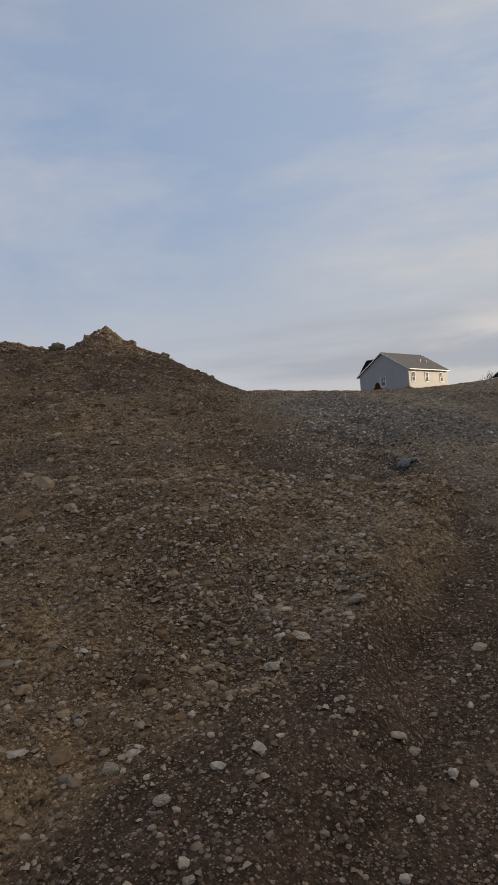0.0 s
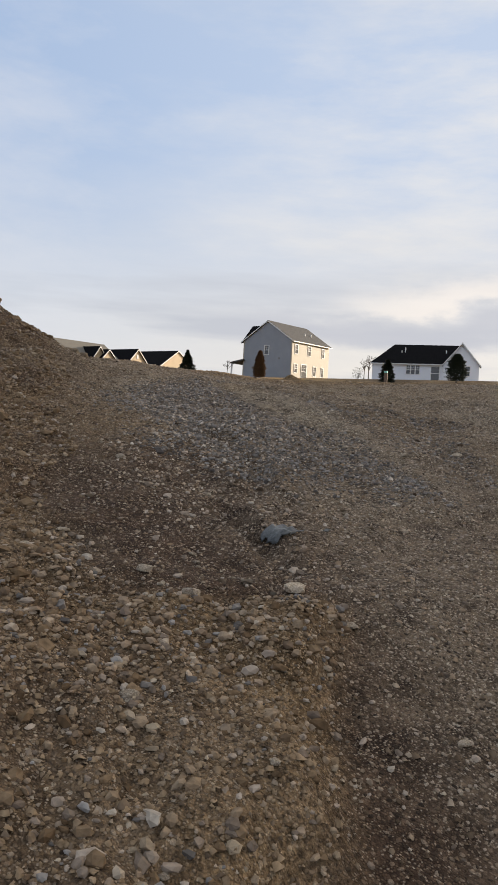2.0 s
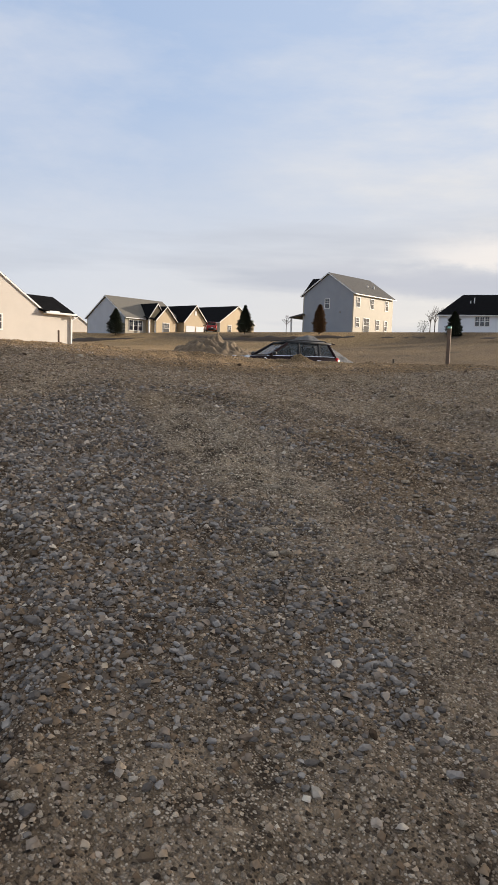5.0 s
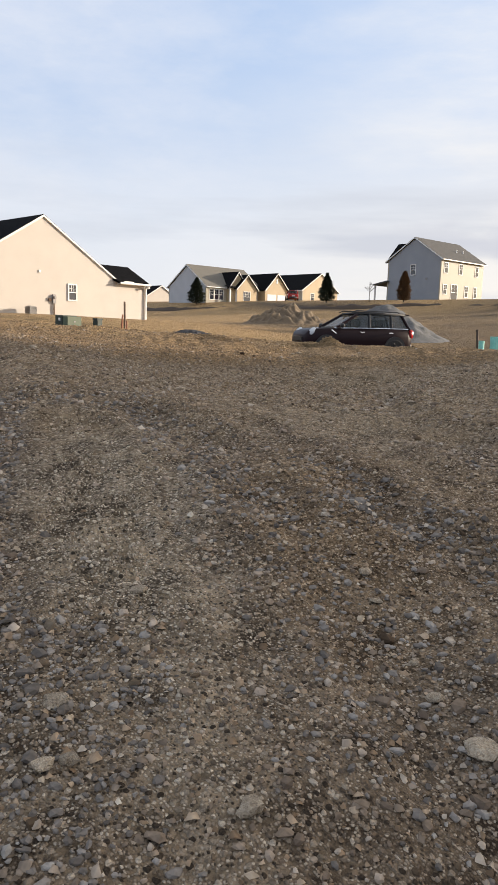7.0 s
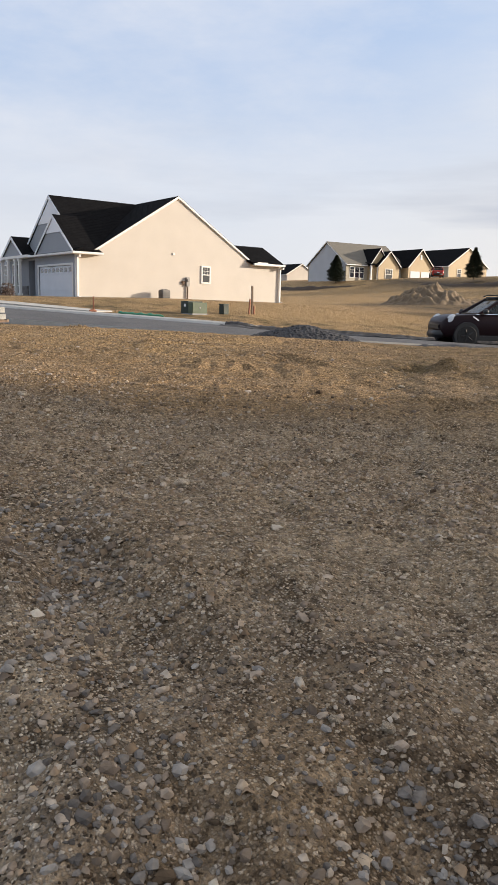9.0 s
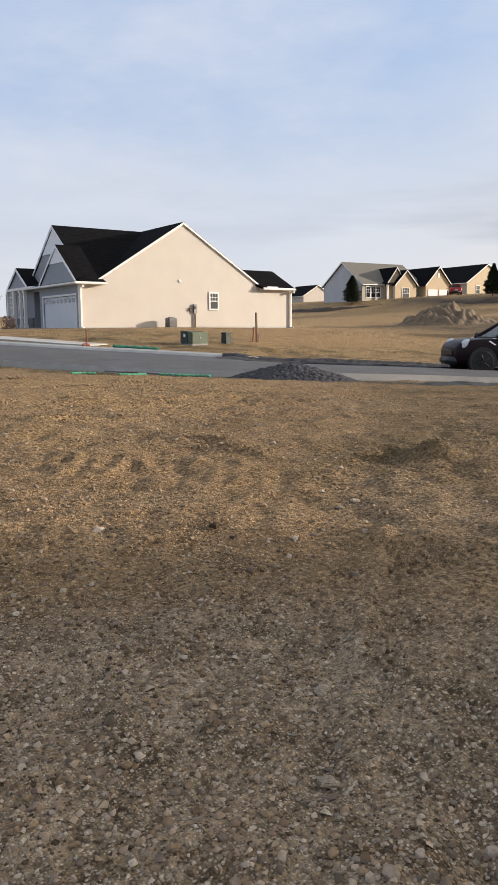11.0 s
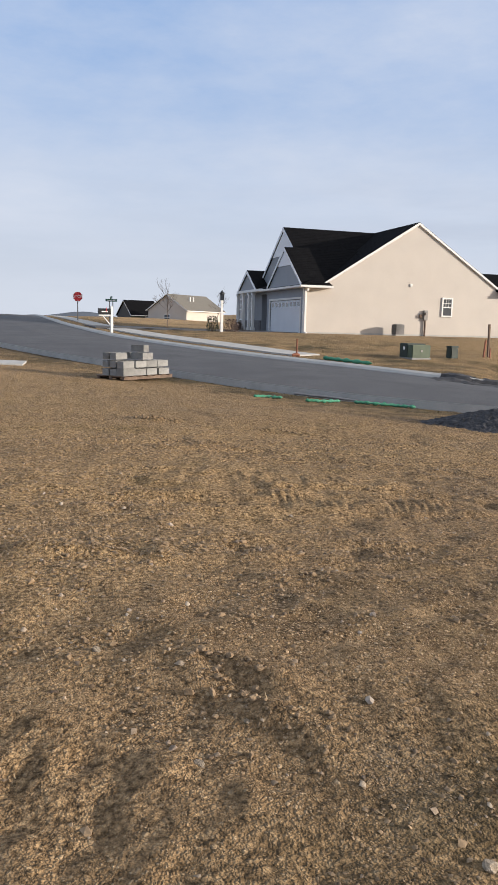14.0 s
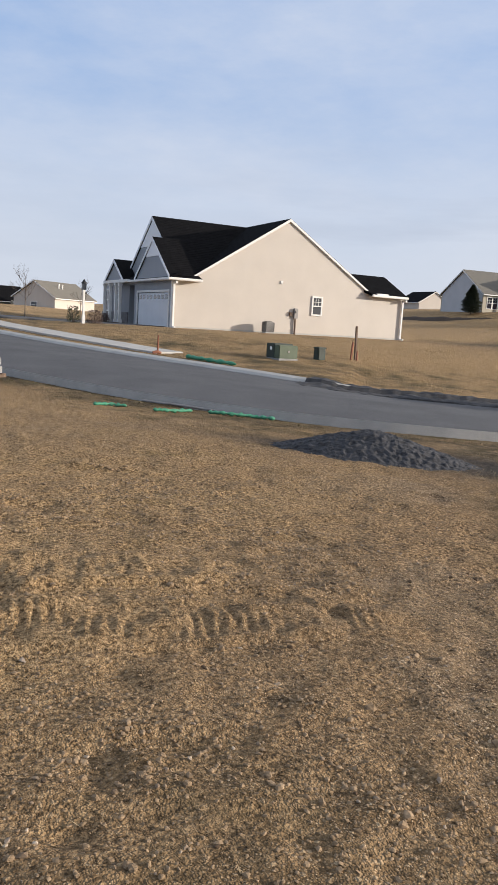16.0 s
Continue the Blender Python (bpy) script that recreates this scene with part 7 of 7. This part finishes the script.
def big_stones():
    """Single stones large enough to tell apart."""
    rnd = random.Random(17)
    meshes = []
    for k in range(12):
        bm = bmesh.new()
        bmesh.ops.create_icosphere(bm, subdivisions=2, radius=0.8)
        flat, wide = 0.5 + 0.03 * k, 0.8 + 0.04 * (k * 5 % 12)
        for w in bm.verts:
            q = w.co * 1.4 + Vector((k * 3.1, 0, 0))
            w.co *= 1 + 0.5 * noise.noise(q) + 0.14 * noise.noise(q * 3)
            w.co.x, w.co.z = w.co.x * wide, max(-0.3, min(w.co.z, 0.62)) * flat
        me = bpy.data.meshes.new("stone")
        bm.to_mesh(me)
        bm.free()
        me.materials.append(M["field_stone"])
        meshes.append(me)
    chosen = [(-19.5, -43.36, 0.03), (-18.83, -44.08, 0.039), (-18.51, -43.57, 0.018), (-18.43, -43.47, 0.023), (-18.74, -43.91, 0.025), (-19.61, -43.49, 0.026), (-19.56, -43.51, 0.023), (-19.36, -43.85, 0.028),
              (-22.47, -44.01, 0.031), (-22.16, -44.47, 0.039), (-22.6, -44.31, 0.033), (-23.17, -44.55, 0.024), (-22.2, -44.72, 0.033), (-22.49, -45.21, 0.022), (-24.48, -45.59, 0.023), (-24.47, -45.63, 0.018), (-24.28, -45.13, 0.027),
              (-25.09, -45.14, 0.024), (-25.1, -45.33, 0.021), (-23.94, -45.14, 0.031), (-24.46, -45.15, 0.026), (-15.21, -39.43, 0.015), (-15.33, -39.45, 0.014), (-15.4, -38.81, 0.015), (-16.09, -41.4, 0.023), (-15.03, -40.36, 0.023)]
    made = 0
    while made < 300:
        t = rnd.random()
        v = abs(rnd.gauss(0, 1.9)) * (1 if rnd.random() < 0.65 else -1)
        x, y = -25.0 + 10.5 * t - 0.5 * v, -46.3 + 6.2 * t + 0.86 * v
        if made >= len(chosen) and 0.7 * x + 0.71 * y > -40.0 and rnd.random() < 0.88:
            continue
        r = min(0.035, math.exp(rnd.gauss(math.log(0.015), 0.35)))
        if made < len(chosen):
            x, y, r = chosen[made]
            r *= 1.25
        ob = new("stone", meshes[made % 12])
        ob.matrix_world = pose(x, y, float(ground(x, y)[0]) + r * 0.12, rnd.uniform(-14, 14), rnd.uniform(-14, 14), rnd.uniform(0, 360)) @ Matrix.Diagonal((r, r, r, 1))
        tagged(ob, "pale weathered field stone lying on the gravel" if r > 0.026 else "small weathered stone lying on the gravel", "stone", "loose stones")
        made += 1


big_stones()


def plastic_scrap(x, y, s, label, seed):
    n = 14
    g = np.linspace(-1, 1, n)
    X, Y = np.meshgrid(g, g)
    px, py = X * s * (1 + 0.25 * lattice(Y, X, 0.6, seed)), Y * s * 0.6 * (1 + 0.3 * lattice(X, Y, 0.5, seed + 1))
    z = ground(px + x, py + y) + 0.012 + np.abs(lattice(X, Y, 0.28, seed + 2)) * s * 0.2
    i = np.arange(n * n).reshape(n, n)
    f = np.stack([i[:-1, :-1], i[:-1, 1:], i[1:, 1:], i[1:, :-1]], -1).reshape(-1, 4)
    keep = (lattice(X, Y, 0.5, seed + 3).ravel()[f].mean(1) > -0.55)
    ob = from_arrays("plastic_scrap", np.stack([px + x, py + y, z], -1).reshape(-1, 3).tolist(), f[keep].tolist(), M["plastic_sheet"], True)
    md = ob.modifiers.new("thick", "SOLIDIFY")
    md.thickness = 0.003
    return tagged(ob, label, "litter", "plastic scraps")


plastic_scrap(-21.56, -44.07, 0.10, "crumpled blue-grey plastic scrap on the gravel", 101)
plastic_scrap(-21.30, -44.18, 0.02, "small torn blue-grey plastic scrap on the gravel", 105)


def dry_grass():
    """Short dead stalks on the tan lot and the verges, as one mesh."""
    rnd = np.random.default_rng(23)
    n = 46000
    x1, y1 = corridor(rnd, n // 2, (-16.5, -40.0), (-8.5, -34.5), 2.6, 0.75)
    x2, y2 = rnd.uniform(-22, -7, n // 2), rnd.uniform(-37, -26, n // 2)
    x, y = np.concatenate([x1, x2]), np.concatenate([y1, y2])
    e, _ = road_at(x, y)
    s = 0.70 * x + 0.71 * y
    keep = (rnd.uniform(0, 1, n) < step(-40.5, -38, s) * (0.25 + 0.75 * step(0.0, 0.6, lattice(x, y, 0.9, 95)) + step(-HALF - 2.0, -HALF - 0.6, e))) & (e < -HALF - 0.25)
    x, y = x[keep], y[keep]
    n = len(x)
    z = ground(x, y)
    h = rnd.uniform(0.008, 0.03, n)
    a, l = rnd.uniform(0, 6.283, n), rnd.uniform(0.01, 0.05, n)
    w = 0.0022
    p = np.stack([x, y, z - 0.004], -1)
    side = np.stack([-np.sin(a), np.cos(a), 0 * a], -1) * w
    tip = p + np.stack([np.cos(a) * l, np.sin(a) * l, h], -1)
    v = np.stack([p - side, p + side, tip], 1).reshape(-1, 3)
    f = np.arange(3 * n).reshape(-1, 3)
    ob = from_arrays("dry_grass", v.tolist(), f.tolist(), M["straw"])
    return tagged(ob, "short dead straw-coloured grass stalks on the lot", "grass", kind="stuff")


dry_grass()


def lawn_grass():
    """Dead turf between the street and the house, as one mesh."""
    rnd = np.random.default_rng(29)
    n = 90000
    x, y = rnd.uniform(-14, 26, n), rnd.uniform(-34, 4, n)
    e, _ = road_at(x, y)
    keep = (e > HALF + 0.35) & (e < HALF + 16) & ~((x > -0.2) & (y > -0.2)) & (rnd.uniform(0, 1, n) < 0.3 + 0.7 * step(-0.2, 0.4, lattice(x, y, 1.2, 96) + 0.6 * lattice(x, y, 0.4, 97)))
    x, y = x[keep], y[keep]
    n = len(x)
    z = ground(x, y)
    a, h, w = rnd.uniform(0, 6.283, n), rnd.uniform(0.02, 0.06, n), rnd.uniform(0.006, 0.02, n)
    p = np.stack([x, y, z - 0.004], -1)
    side = np.stack([-np.sin(a), np.cos(a), 0 * a], -1) * w[:, None]
    tip = p + np.stack([np.cos(a) * h, np.sin(a) * h, h * 0.25 + 0.01], -1)
    v = np.stack([p - side, p + side, tip], 1).reshape(-1, 3)
    ob = from_arrays("lawn_grass", v.tolist(), np.arange(3 * n).reshape(-1, 3).tolist(), M["straw"])
    return tagged(ob, "short golden dead grass on the lawn beyond the street", "grass", kind="stuff")


lawn_grass()


def clods():
    """Single dark lumps of earth on the plateau's edge and on the mound."""
    rnd = random.Random(41)
    for x, y, r in ((-18.2, -39.27, 0.10), (-18.05, -39.32, 0.055), (-18.5, -39.35, 0.05), (-20.43, -38.38, 0.10), (-20.28, -38.45, 0.06), (-19.6, -38.9, 0.07), (-19.2, -39.1, 0.07)):
        bm = bmesh.new()
        bmesh.ops.create_icosphere(bm, subdivisions=3, radius=1.0)
        for v in bm.verts:
            q = v.co * 2.1 + Vector((x * 7, y * 5, 0))
            v.co *= (1 + 0.35 * noise.noise(q) + 0.16 * noise.noise(q * 3)) * r
            v.co.z *= 0.72
        ob = mesh_object("earth_clod", bm, M["soil_pile"], None, True)
        ob.matrix_world = pose(x, y, float(ground(x, y)[0]) + r * 0.3, 0, 0, rnd.uniform(0, 360))
        tagged(ob, "dark lump of earth lying on the spoil", "clod", "earth clods")


clods()


def crumb_rows():
    """Rows of loose crumbs turned up by tracks and a scraper on the lot."""
    rnd = random.Random(77)
    shp = []
    for k in range(4):
        bm = bmesh.new()
        bmesh.ops.create_icosphere(bm, subdivisions=2, radius=1.0)
        for v in bm.verts:
            q = v.co * 1.9 + Vector((k * 5.0, 0, 0))
            v.co *= 1 + 0.4 * noise.noise(q) + 0.15 * noise.noise(q * 3)
            v.co.z *= 0.7
        me = bpy.data.meshes.new("soil_crumb")
        bm.to_mesh(me)
        bm.free()
        me.materials.append(M["clod"])
        shp.append(me)
    for (x0, y0), (x1, y1), n, big in (((-15.5, -37.74), (-15.1, -37.95), 26, 0.026), ((-15.16, -38.83), (-14.98, -39.12), 20, 0.022), ((-14.9, -39.28), (-14.8, -39.45), 12, 0.018), ((-14.2, -36.81), (-13.3, -37.05), 26, 0.024),
                                       ((-14.2, -39.92), (-14.02, -40.08), 12, 0.02), ((-15.5, -37.0), (-14.8, -37.4), 16, 0.022), ((-16.6, -35.6), (-15.9, -35.9), 14, 0.028), ((-14.05, -36.66), (-13.1, -36.78), 30, 0.024), ((-15.0, -37.86), (-13.9, -38.10), 30, 0.022),
                                       ((-14.45, -33.2), (-14.1, -33.45), 14, 0.03), ((-14.5, -35.15), (-13.9, -34.9), 18, 0.026), ((-13.25, -34.0), (-12.85, -34.28), 14, 0.03), ((-14.65, -38.3), (-14.05, -38.45), 18, 0.018)):
        for i in range(n):
            t = rnd.random()
            x, y, r = x0 + t * (x1 - x0) + rnd.gauss(0, 0.045), y0 + t * (y1 - y0) + rnd.gauss(0, 0.045), 0.6 * big * rnd.uniform(0.4, 1.15)
            ob = new("soil_crumb", shp[i % 4])
            ob.matrix_world = pose(x, y, float(ground(x, y)[0]) + r * 0.25, rnd.uniform(-20, 20), rnd.uniform(-20, 20), rnd.uniform(0, 360)) @ Matrix.Diagonal((r, r, r, 1))
            tagged(ob, "dark brown crumb of turned-up soil on the lot", "soil crumb", "soil crumbs")


crumb_rows()


def mud_spread():
    """Mud and broken asphalt swept along the far kerb."""
    ks = [k for k in range(len(ROAD)) if -5 < ROAD[k, 0] + HALF * ROAD_N[k, 0] < 12 and ROAD[k, 1] < -14]
    u = np.linspace(ks[0], ks[-1], 420)
    v = np.linspace(HALF - 1.1, HALF + 0.7, 26)
    i0 = np.clip(u.astype(int), 0, len(ROAD) - 2)
    fr = (u - i0)[:, None]
    c, nn = ROAD[i0] * (1 - fr) + ROAD[i0 + 1] * fr, ROAD_N[i0] * (1 - fr) + ROAD_N[i0 + 1] * fr
    X, Y = c[:, None, 0] + v[None] * nn[:, None, 0], c[:, None, 1] + v[None] * nn[:, None, 1]
    top = np.where(v < HALF, 0.0, 0.09)[None] + c[:, 2][:, None]
    hump = 0.045 * (lattice(X, Y, 2.3, 52) + 0.7 * lattice(X, Y, 0.6, 53) + 0.6 * lattice(X, Y, 0.16, 58)) + 0.004
    Z = top + np.where((np.abs(v - HALF + 0.2) < 0.8)[None], hump, -0.2)
    i = np.arange(X.size).reshape(X.shape)
    f = np.stack([i[:-1, :-1], i[:-1, 1:], i[1:, 1:], i[1:, :-1]], -1).reshape(-1, 4)
    ob = from_arrays("mud_spread", np.stack([X, Y, Z], -1).reshape(-1, 3).tolist(), f.tolist(), M["millings"], True)
    return tagged(ob, "dark mud and broken asphalt spread along the kerb", "mud", kind="stuff")


mud_spread()


def verge_grass():
    """Olive tufts beside the near kerb, as one mesh."""
    rnd = np.random.default_rng(63)
    n = 60000
    x, y = rnd.uniform(-18, -5, n), rnd.uniform(-36, -20, n)
    e, _ = road_at(x, y)
    keep = (e < -HALF - 0.3) & (rnd.uniform(0, 1, n) < step(-HALF - 1.6, -HALF - 0.4, e) * step(-0.4, 0.3, lattice(x, y, 0.8, 64) + 0.5 * lattice(x, y, 0.3, 65)))
    x, y = x[keep], y[keep]
    n = len(x)
    a, h, w = rnd.uniform(0, 6.283, n), rnd.uniform(0.02, 0.07, n), rnd.uniform(0.004, 0.012, n)
    p = np.stack([x, y, ground(x, y) - 0.004], -1)
    side = np.stack([-np.sin(a), np.cos(a), 0 * a], -1) * w[:, None]
    tip = p + np.stack([np.cos(a) * h * 0.8, np.sin(a) * h * 0.8, h * 0.45], -1)
    ob = from_arrays("verge_grass", np.stack([p - side, p + side, tip], 1).reshape(-1, 3).tolist(), np.arange(3 * n).reshape(-1, 3).tolist(), M["olive_grass"])
    return tagged(ob, "olive and brown grass tufts on the verge beside the kerb", "grass", kind="stuff")


verge_grass()
strip("concrete_apron", [(-17.3, -21.6), (-16.4, -21.45), (-15.55, -21.5)], 1.5, 0.03, M["concrete"], "short pale concrete apron beside the street", "apron")


def earth_berm():
    """A low rough bank of dark earth below the houses on the rise."""
    ys = np.arange(-62, 56, 0.7)
    off = np.array((-2.6, -1.7, -1.0, -0.3, 0.5, 1.6, 3.0))
    up = np.array((-0.5, 0.1, 0.35, 0.65, 0.78, 0.6, -0.3))
    xc = 69 - 0.2 * np.clip(ys - 5, 0, 60) + 0.5 * lattice(ys, ys * 0, 6.0, 55)
    base = np.array([gz(a - 3.0, b) for a, b in zip(xc, ys)])
    X, Y = xc[:, None] + off[None], np.repeat(ys[:, None], len(off), 1)
    Z = base[:, None] + up[None] * (1 + 0.25 * lattice(X, Y, 1.5, 56)) + 0.12 * lattice(X, Y, 0.8, 57)
    i = np.arange(X.size).reshape(X.shape)
    f = np.stack([i[:-1, :-1], i[:-1, 1:], i[1:, 1:], i[1:, :-1]], -1).reshape(-1, 4)
    ob = from_arrays("earth_berm", np.stack([X, Y, Z], -1).reshape(-1, 3).tolist(), f.tolist(), M["mulch"], True)
    return tagged(ob, "low bank of dark turned earth below the houses", "bank", kind="structure")


earth_berm()
